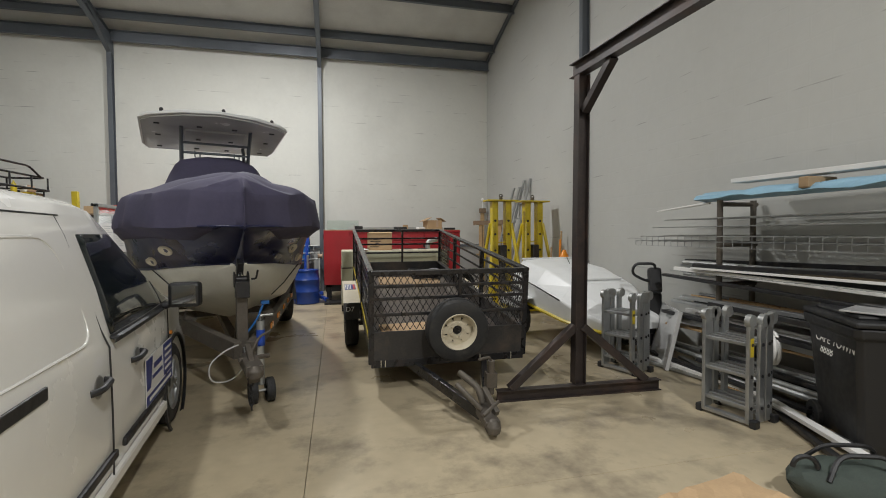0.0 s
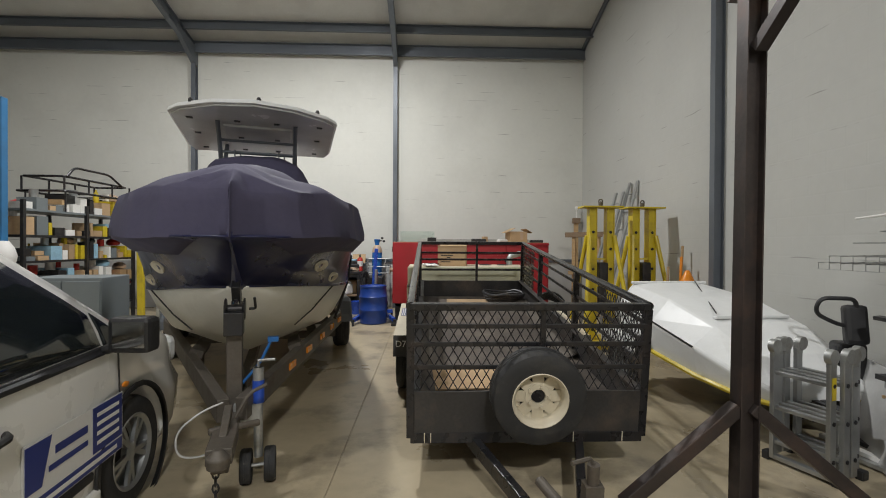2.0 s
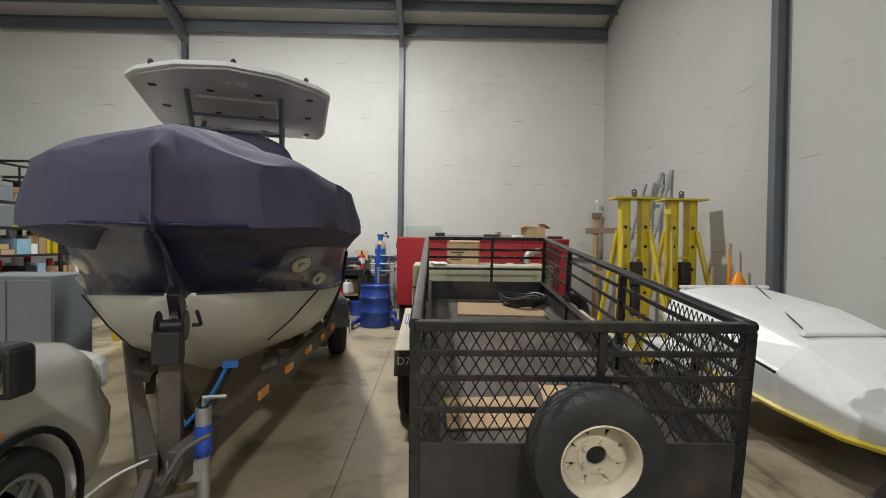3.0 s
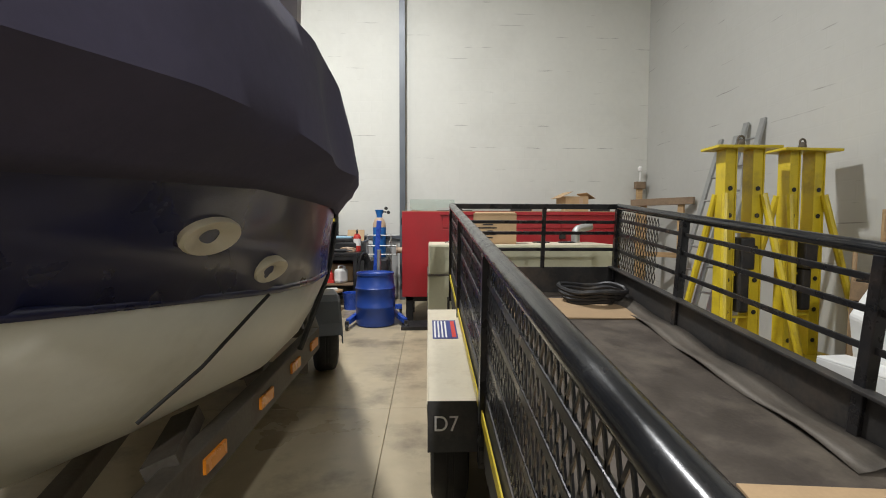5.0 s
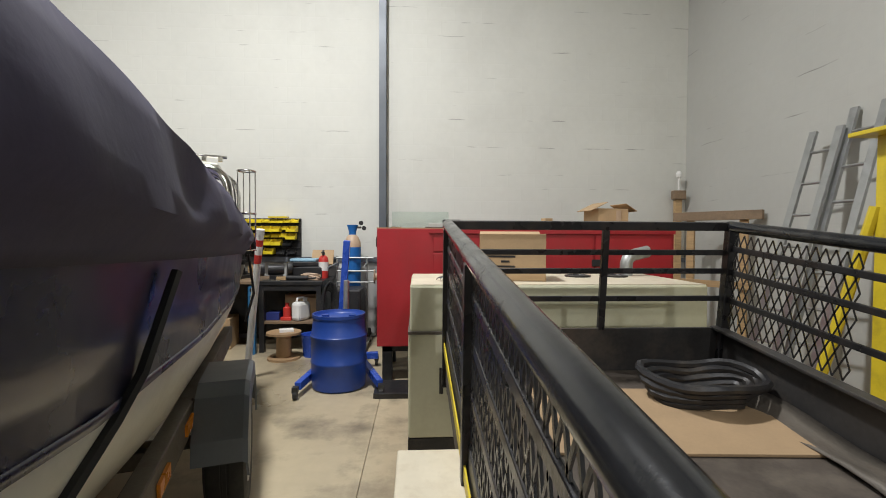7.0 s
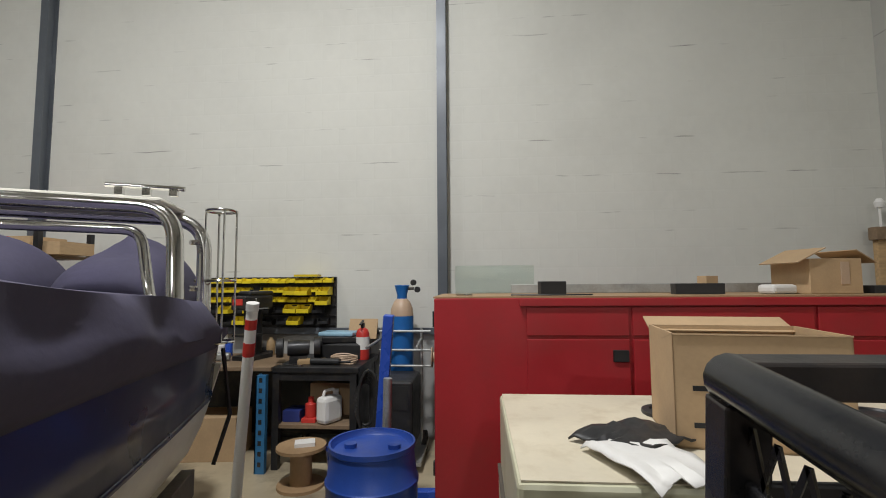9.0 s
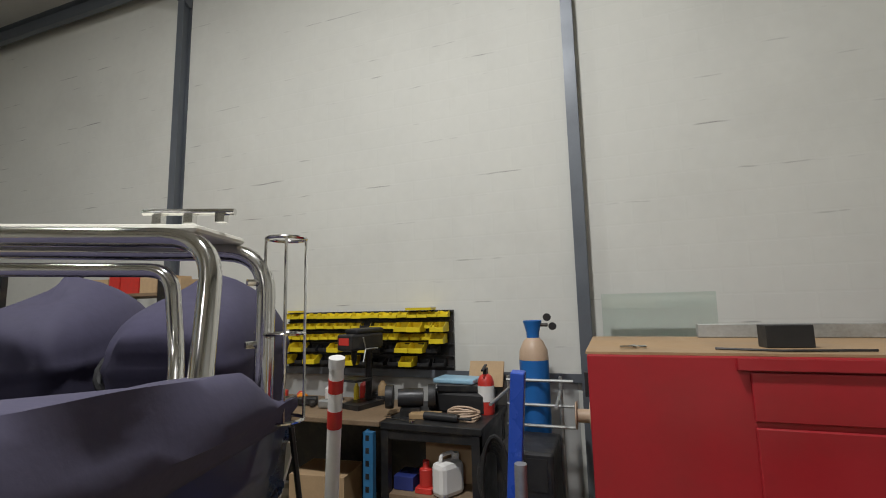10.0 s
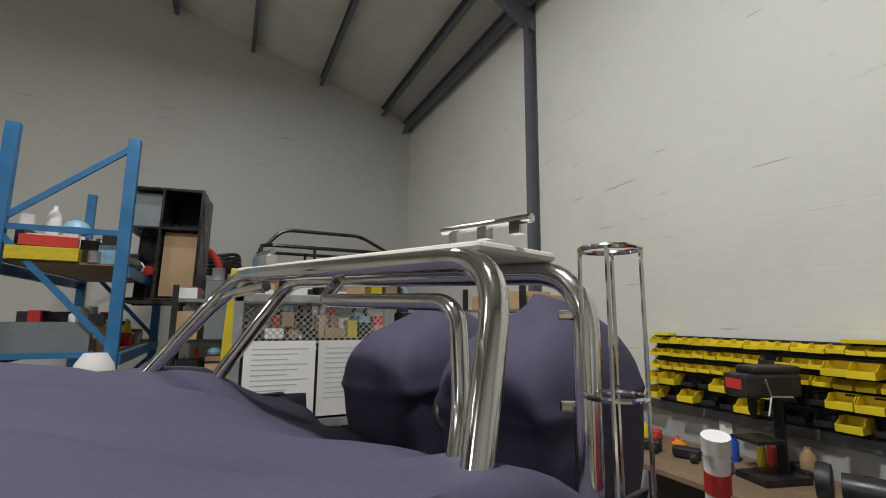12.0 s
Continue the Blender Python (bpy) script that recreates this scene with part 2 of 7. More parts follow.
# ---- mesh building ----
class Mesh:
    """Gathers simple solids into one mesh."""

    def __init__(self):
        self.v, self.f, self.sm = [], [], []

    def add(self, verts, faces, smooth=False):
        k = len(self.v)
        self.v += [tuple(p) for p in verts]
        self.f += [tuple(i + k for i in f) for f in faces]
        self.sm += [smooth] * len(faces)
        return self

    def box(self, c, s, rot=(0, 0, 0), taper=1.0):
        m = pose(*c, *rot)
        x, y, z = s[0] / 2, s[1] / 2, s[2] / 2
        p = [(-x, -y, -z), (x, -y, -z), (x, y, -z), (-x, y, -z)] + [(a * taper, b * taper, z) for a, b in ((-x, -y), (x, -y), (x, y), (-x, y))]
        return self.add([m @ Vector(q) for q in p], [(3, 2, 1, 0), (4, 5, 6, 7), (0, 1, 5, 4), (1, 2, 6, 5), (2, 3, 7, 6), (3, 0, 4, 7)])

    def span(self, a, b):
        return self.box([(p + q) / 2 for p, q in zip(a, b)], [abs(q - p) for p, q in zip(a, b)])

    def bar(self, a, b, w, h, up=(0, 0, 1)):
        """A rectangular bar from a to b."""
        a, b = Vector(a), Vector(b)
        d = (b - a).normalized()
        u = Vector(up)
        if abs(d.dot(u)) > 0.98:
            u = Vector((0, 1, 0))
        s = d.cross(u).normalized()
        t = s.cross(d)
        p = [e + s * i * w / 2 + t * j * h / 2 for e in (a, b) for i, j in ((-1, -1), (1, -1), (1, 1), (-1, 1))]
        return self.add(p, [(3, 2, 1, 0), (4, 5, 6, 7), (0, 1, 5, 4), (1, 2, 6, 5), (2, 3, 7, 6), (3, 0, 4, 7)])

    def tube(self, pts, r, n=10, closed=False, r2=None):
        pts = [Vector(p) for p in pts]
        k = len(pts)
        verts, faces = [], []
        side = None
        for i, p in enumerate(pts):
            a = pts[i - 1] if (i or closed) else p
            b = pts[(i + 1) % k] if (i < k - 1 or closed) else p
            d = (b - a).normalized()
            if side is None:
                side = d.orthogonal().normalized()
            side = (side - d * side.dot(d)).normalized()
            t = d.cross(side)
            rr = r if r2 is None else r + (r2 - r) * i / (k - 1)
            verts += [p + (side * math.cos(q) + t * math.sin(q)) * rr for q in [2 * math.pi * j / n for j in range(n)]]
        for i in range(k if closed else k - 1):
            for j in range(n):
                faces.append((i * n + j, i * n + (j + 1) % n, (i + 1) % k * n + (j + 1) % n, (i + 1) % k * n + j))
        self.add(verts, faces, True)
        if not closed:
            self.add(verts[:n], [tuple(range(n))[::-1]])
            self.add(verts[-n:], [tuple(range(n))])
        return self

    def lathe(self, prof, m=None, n=24, cap=True):
        """Turns (radius, height) pairs about z, then moves by m."""
        m = m or Matrix()
        verts = [m @ Vector((r * math.cos(2 * math.pi * j / n), r * math.sin(2 * math.pi * j / n), h)) for r, h in prof for j in range(n)]
        faces = [(i * n + j, i * n + (j + 1) % n, (i + 1) * n + (j + 1) % n, (i + 1) * n + j) for i in range(len(prof) - 1) for j in range(n)]
        self.add(verts, faces, True)
        if cap:
            self.add(verts[:n], [tuple(range(n))[::-1]])
            self.add(verts[-n:], [tuple(range(n))])
        return self

    def prism(self, poly, m, depth):
        """A polygon in x, y pushed along z by depth, then moved by m."""
        n = len(poly)
        p = [m @ Vector((x, y, z)) for z in (0, depth) for x, y in poly]
        return self.add(p, [tuple(range(n))[::-1], tuple(range(n, 2 * n))] + [(i, (i + 1) % n, (i + 1) % n + n, i + n) for i in range(n)])

    def loft(self, rows, smooth=True, wrap=False, caps=False):
        n = len(rows[0])
        faces = []
        for i in range(len(rows) - 1):
            for j in range(n if wrap else n - 1):
                faces.append((i * n + j, i * n + (j + 1) % n, (i + 1) * n + (j + 1) % n, (i + 1) * n + j))
        self.add([p for r in rows for p in r], faces, smooth)
        if caps:
            self.add(rows[0], [tuple(range(n))[::-1]])
            self.add(rows[-1], [tuple(range(n))])
        return self

    def out(self, name, material, parent=None, bevel=0.0, thick=0.0, label="", sharp=40):
        me = bpy.data.meshes.new(name)
        me.from_pydata(self.v, [], self.f)
        bm = bmesh.new()
        bm.from_mesh(me)
        for f, s in zip(bm.faces, self.sm):
            f.smooth = s
        bmesh.ops.remove_doubles(bm, verts=bm.verts, dist=1e-5)
        bmesh.ops.recalc_face_normals(bm, faces=bm.faces)
        bm.to_mesh(me)
        bm.free()
        if any(self.sm):
            me.set_sharp_from_angle(angle=radians(sharp))
        me.materials.append(material)
        ob = new(name, me)
        if thick:
            so = ob.modifiers.new("thickness", "SOLIDIFY")
            so.thickness, so.offset = thick, 0
        if bevel:
            bv = ob.modifiers.new("bevel", "BEVEL")
            bv.width, bv.segments, bv.limit_method = bevel, 2, "ANGLE"
        ob.parent = parent
        if label:
            ob["label"] = label
        return ob


def thing(name, label, category, m=None, group="", kind=""):
    e = tagged(new(name), label, category, group, kind)
    e.empty_display_size = 0.1
    if m:
        e.matrix_basis = m
    return e


def arc(pts, r=0.1, n=5):
    """A path with rounded corners."""
    pts = [Vector(p) for p in pts]
    out = [pts[0]]
    for a, b, c in zip(pts, pts[1:], pts[2:]):
        u, w = (a - b), (c - b)
        k = min(r, u.length / 2.1, w.length / 2.1)
        p, q = b + u.normalized() * k, b + w.normalized() * k
        out += [p * (1 - t) ** 2 + b * 2 * t * (1 - t) + q * t * t for t in [i / n for i in range(n + 1)]]
    return out + [pts[-1]]


def tab(x, rows):
    """Linear lookup of the row values at x."""
    for a, b in zip(rows, rows[1:]):
        if x <= b[0]:
            k = max(0.0, (x - a[0]) / (b[0] - a[0]))
            return [p + (q - p) * k for p, q in zip(a[1:], b[1:])]
    return list(rows[-1][1:])


def words(text, m, size, material, parent, name="lettering"):
    cu = bpy.data.curves.new(name, "FONT")
    cu.body, cu.size, cu.extrude = text, size, 0.0008
    tmp = bpy.data.objects.new(name, cu)
    scene.collection.objects.link(tmp)
    me = bpy.data.meshes.new_from_object(tmp.evaluated_get(bpy.context.evaluated_depsgraph_get()))
    bpy.data.objects.remove(tmp)
    me.materials.clear()
    me.materials.append(material)
    ob = new(name, me)
    ob.parent = parent
    ob.matrix_basis = m
    return ob


# ---- structure ----
XR, XL, YB, YF = 4.70, -9.15, 12.39, -9.0
RIDGE = (YB + YF) / 2
SLOPE = 0.29


def roof_z(y):
    return 6.3 + SLOPE * (min(YB - y, y - YF))


def build_shell():
    floor = tagged(new("floor"), "tan power-floated concrete floor with dark oil stains", "floor", kind="structure")
    xs = [XL - 0.2, -4.36, 0.34, XR + 0.2]
    ys = [YF - 0.2, -2.2, 2.55, 7.3, YB + 0.2]
    for i in range(3):
        for j in range(4):
            g = 0.0012
            Mesh().span((xs[i] + g, ys[j] + g, -0.15), (xs[i + 1] - g, ys[j + 1] - g, 0)).out("slab", M_FLOOR, floor, bevel=0.003)
    Mesh().span((XL - 0.2, YF - 0.2, -0.3), (XR + 0.2, YB + 0.2, -0.153)).out("sub_base", M_DARK, floor)
    t = 0.23
    for nm, a, b, mt in (("wall_back", (XL - t, YB, -0.15), (XR + t, YB + t, 6.25), M_WALLX), ("wall_front", (XL - t, YF - t, -0.15), (XR + t, YF, 6.25), M_WALLX)):
        tagged(Mesh().span(a, b).out(nm, mt), "pale grey painted blockwork wall with fine cracks", "wall", kind="structure")
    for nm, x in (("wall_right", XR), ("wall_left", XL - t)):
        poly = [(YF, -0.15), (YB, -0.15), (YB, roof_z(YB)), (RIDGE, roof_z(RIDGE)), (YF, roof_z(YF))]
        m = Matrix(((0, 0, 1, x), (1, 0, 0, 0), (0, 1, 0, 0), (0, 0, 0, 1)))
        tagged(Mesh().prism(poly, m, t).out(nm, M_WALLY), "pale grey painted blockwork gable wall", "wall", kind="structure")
    ce = Mesh()
    for y0, y1 in ((YB + t, RIDGE), (RIDGE, YF - t)):
        n = 26
        za, zb = roof_z(y0), roof_z(y1)
        rows = [[Vector((XL - t, y0 + (y1 - y0) * i / n, za + (zb - za) * i / n)), Vector((XR + t, y0 + (y1 - y0) * i / n, za + (zb - za) * i / n))] for i in range(n + 1)]
        ce.loft(rows, False)
    tagged(ce.out("ceiling", M_ROOF, thick=0.06), "pale foil-faced roof insulation under metal sheeting", "ceiling", kind="structure")
    # purlins along x, rafters along the slope
    for k, off in enumerate((0.12, 0.62, 1.97, 3.32, 4.67, 6.02, 7.37, 8.72)):
        for y in (YB - off, YF + off):
            z = roof_z(y) - (0.26 if k == 0 else 0.13)
            ob = Mesh()
            h = 0.24 if k == 0 else 0.17
            ob.span((XL, y - 0.008, z - h / 2), (XR, y, z + h / 2))
            for e in (-1, 1):
                ob.span((XL, y - 0.075, z + e * h / 2 - 0.006), (XR, y, z + e * h / 2 + 0.006))
            tagged(ob.out("roof_purlin", M_STEELG), "dark grey painted steel roof purlin", "purlin", kind="structure", group="roof purlins")
    for x in (0.17, -4.53):
        for s, y0 in ((1, YB), (-1, YF)):
            ob = Mesh()
            a, b = Vector((x, y0 - s * 0.05, roof_z(y0) - 0.28)), Vector((x, RIDGE, roof_z(RIDGE) - 0.28))
            for dz in (0.12, -0.12):
                ob.bar(a + Vector((0, 0, dz)), b + Vector((0, 0, dz)), 0.11, 0.014)
            ob.bar(a, b, 0.012, 0.24)
            # haunch at the knee
            ob.prism([(0, 0), (0, -0.42), (0.05, -0.42), (1.15, 0.25)], Matrix(((0, 0, 1, x - 0.05), (-s, 0, 0, y0), (0, 1, 0, roof_z(y0) - 0.22), (0, 0, 0, 1))), 0.1)
            tagged(ob.out("roof_rafter", M_STEELG), "dark grey painted steel rafter with haunched knee", "rafter", kind="structure", group="roof rafters")
    for x in (XR - 0.04,):
        for s, y0 in ((1, YB), (-1, YF)):
            ob = Mesh().bar((x, y0, roof_z(y0) - 0.12), (x, RIDGE, roof_z(RIDGE) - 0.12), 0.05, 0.1)
            tagged(ob.out("gable_rafter", M_STEELG), "dark grey steel rafter along the gable wall", "rafter", kind="structure", group="gable rafters")
    cols = [(0.17, YB, 0), (-4.53, YB, 0), (0.17, YF, 2), (-4.53, YF, 2), (XR, 7.13, 1), (XR, 1.9, 1), (XL, 1.9, 3), (XR, -3.5, 1), (XL, -3.5, 3)]
    for x, y, d in cols:
        top = 5.95 if d in (0, 2) else roof_z(y) - 0.2
        ob = Mesh()
        dx, dy = ((0, -1), (-1, 0), (0, 1), (1, 0))[d]
        w = 0.05
        for o in (0.005, 0.125):
            c = (x + dx * o, y + dy * o)
            if dx:
                ob.span((c[0] - 0.005, y - w, 0), (c[0] + 0.005, y + w, top))
            else:
                ob.span((x - w, c[1] - 0.005, 0), (x + w, c[1] + 0.005, top))
        if dx:
            ob.span((min(x, x + dx * 0.125), y - 0.005, 0), (max(x, x + dx * 0.125), y + 0.005, top))
        else:
            ob.span((x - 0.005, min(y, y + dy * 0.125), 0), (x + 0.005, max(y, y + dy * 0.125), top))
        tagged(ob.out("column", M_STEELG), "grey painted steel I-section column against the wall", "column", kind="structure", group="wall columns")
    # grey dado and pipe rail on the back wall
    for a, b in ((XL, -4.62), (-4.44, 0.08), (0.26, XR)):
        tagged(Mesh().span((a, YB - 0.004, 0), (b, YB - 0.0005, 1.1)).out("trim", M_DADO), "mid-grey painted lower band of the wall", "wall band", kind="structure")
    tagged(Mesh().span((-4.4, YB - 0.05, 1.1), (XR - 0.01, YB - 0.137 + 0.1, 1.17)).out("trim", M_STEELG), "dark grey cable trunking along the wall", "trunking", kind="structure")
    for lx, ly, lz, w in LAMPS:
        e = thing("bay_lamp", "round high-bay lamp hanging from the roof", "lamp", pose(lx, ly, lz), "high-bay lamps")
        Mesh().lathe([(0.05, 0.3), (0.12, 0.28), (0.14, 0.12), (0.24, 0.03), (0.25, 0.0)], n=24, cap=True).out("housing", M_STEELG, e)
        Mesh().tube([(0, 0, 0.3), (0, 0, roof_z(ly) - lz)], 0.012, 6).out("cable", M_BLACK, e)


build_shell()


# ---- shared parts ----
def wheel(parent, c, r, w, material_rim, axis="x", rim=0.62, name="wheel", spokes=0, depth=1):
    """A wheel at c; its outer face looks along +axis, or -axis where depth is -1."""
    e = new(name)
    e.parent = parent
    base = pose(*c, 0, 90 * depth, 0) if axis == "x" else pose(*c, 90 * depth, 0, 0)
    h = w / 2
    ri = r * rim
    Mesh().lathe([(ri, -h * 0.9), (r * 0.86, -h), (r * 0.96, -h * 0.85), (r, -h * 0.55), (r, -h * 0.2), (r * 0.985, -h * 0.18), (r * 0.985, -h * 0.1), (r, -h * 0.08), (r, h * 0.08), (r * 0.985, h * 0.1), (r * 0.985, h * 0.18), (r, h * 0.2), (r, h * 0.55), (r * 0.96, h * 0.85), (r * 0.86, h), (ri, h * 0.9), (ri * 0.97, h * 0.5), (ri * 0.97, -h * 0.5), (ri, -h * 0.9)], base, 32, False).out("tyre", M_RUBBER, e)
    rm = Mesh().lathe([(ri * 1.02, h * 0.92), (ri * 0.99, h * 0.96), (ri * 0.9, h * 0.8), (ri * 0.86, h * 0.05), (ri * 0.7, h * 0.0)], base, 32, False)
    if spokes:
        for k in range(spokes):
            q = 2 * math.pi * k / spokes
            for o in (-0.16, 0.16):
                rm.bar(base @ Vector((ri * 0.2 * math.cos(q), ri * 0.2 * math.sin(q), h * 0.75)), base @ Vector((ri * 0.95 * math.cos(q + o), ri * 0.95 * math.sin(q + o), h * 0.7)), ri * 0.13, h * 0.2, base.to_3x3() @ Vector((0, 0, 1)))
        rm.lathe([(ri * 0.26, h * 0.5), (ri * 0.26, h * 0.8), (ri * 0.18, h * 0.88), (0.001, h * 0.88)], base, 16, False)
    else:
        n = 8
        for k in range(n):
            q = 2 * math.pi * k / n
            a = base @ Vector((ri * 0.36 * math.cos(q), ri * 0.36 * math.sin(q), h * 0.22))
            b = base @ Vector((ri * 0.86 * math.cos(q), ri * 0.86 * math.sin(q), h * 0.05))
            rm.bar(a, b, ri * 0.42, h * 0.1, base.to_3x3() @ Vector((0, 0, 1)))
        rm.lathe([(ri * 0.5, h * 0.12), (ri * 0.48, h * 0.28), (ri * 0.27, h * 0.3), (ri * 0.25, h * 0.1)], base, 24, False)
        for k in range(5):
            q = 2 * math.pi * k / 5
            rm.lathe([(0.012, h * 0.25), (0.012, h * 0.42), (0.003, h * 0.44)], base @ pose(ri * 0.38 * math.cos(q), ri * 0.38 * math.sin(q), 0), 6, True)
    rm.out("rim", material_rim, e)
    Mesh().lathe([(ri * 0.97, -h * 0.4), (0.001, -h * 0.38), (0.001, -h * 0.3), (ri * 0.97, -h * 0.3)], base, 20, False).out("drum", M_DARK, e)
    return e


def diamonds(a, u, v, nu, nv, w, parent, material, name="mesh_panel"):
    """Expanded metal on the parallelogram from a along u and v: nu by nv diamonds of strand width w."""
    a, u, v = Vector(a), Vector(u), Vector(v)
    nrm = u.cross(v).normalized()
    me = Mesh()

    def strand(p, q):
        d = (q - p).normalized()
        s = d.cross(nrm) * w / 2
        t = nrm * w * 0.35
        me.add([p - s - t, p + s - t, p + t, q - s - t, q + s - t, q + t], [(0, 1, 4, 3), (1, 2, 5, 4), (2, 0, 3, 5)])
    for i in range(nu):
        for j in range(nv):
            c = a + u * ((i + 0.5) / nu) + v * ((j + 0.5) / nv)
            du, dv = u * (0.5 / nu), v * (0.5 / nv)
            strand(c - du, c + dv)
            strand(c + dv, c + du)
            strand(c + du, c - dv)
            strand(c - dv, c - du)
    ob = me.out(name, material, parent)
    ob["kind"] = "stuff"
    return ob


# ---- the covered boat on its trailer ----
BOAT = pose(-0.31, 4.465, 0, 0, 0, 17)
# s, half beam at the sheer, sheer height, half beam at the band, band height, half beam at the chine, chine height, keel height
HULL = [
    (-0.45, 0.002, 1.80, 0.001, 1.52, 0.0005, 1.515, 1.51),
    (-0.40, 0.20, 1.805, 0.003, 1.495, 0.001, 1.49, 1.485),
    (-0.33, 0.31, 1.805, 0.004, 1.47, 0.002, 1.465, 1.46),
    (-0.20, 0.42, 1.81, 0.010, 1.37, 0.005, 1.36, 1.35),
    (0.00, 0.56, 1.82, 0.035, 1.215, 0.02, 1.19, 1.18),
    (0.20, 0.65, 1.82, 0.32, 1.20, 0.09, 1.01, 0.96),
    (0.50, 0.79, 1.82, 0.50, 1.17, 0.26, 0.87, 0.75),
    (0.90, 0.90, 1.81, 0.70, 1.13, 0.46, 0.79, 0.60),
    (1.30, 0.97, 1.79, 0.84, 1.11, 0.62, 0.75, 0.54),
    (2.00, 1.04, 1.75, 0.96, 1.08, 0.77, 0.72, 0.50),
    (3.00, 1.08, 1.67, 1.02, 1.05, 0.86, 0.70, 0.48),
    (4.20, 1.08, 1.59, 1.03, 1.03, 0.88, 0.70, 0.48),
    (4.90, 1.06, 1.56, 1.01, 1.02, 0.87, 0.70, 0.48),
    (5.15, 1.05, 1.42, 1.00, 1.02, 0.87, 0.70, 0.48),
    (5.45, 1.04, 1.36, 0.99, 1.02, 0.86, 0.70, 0.48),
]


def rail_z(s):
    """Height of the rubbing strake, where the topside ends and the cover turns under."""
    return 1.535 - 0.03 * max(0.0, s - 1.5) - 0.02 * max(0.0, s - 4.2)


FLARE = ((0, 0), (0.22, 0.42), (0.5, 0.72), (0.8, 0.92), (1, 1))


def hull_rows(fn, n=40, start=0.0):
    out = []
    for i in range(n + 1):
        s = start + (5.45 - start) * (i / n) ** 1.35
        ws, zs, wb, zb, wc, zc, zk = tab(s, HULL)
        half = fn(s, ws, zs, wb, zb, wc, zc, zk)
        out.append([(-x, s, z) for x, z in half[::-1]] + [(x, s, z) for x, z in half])
    return out


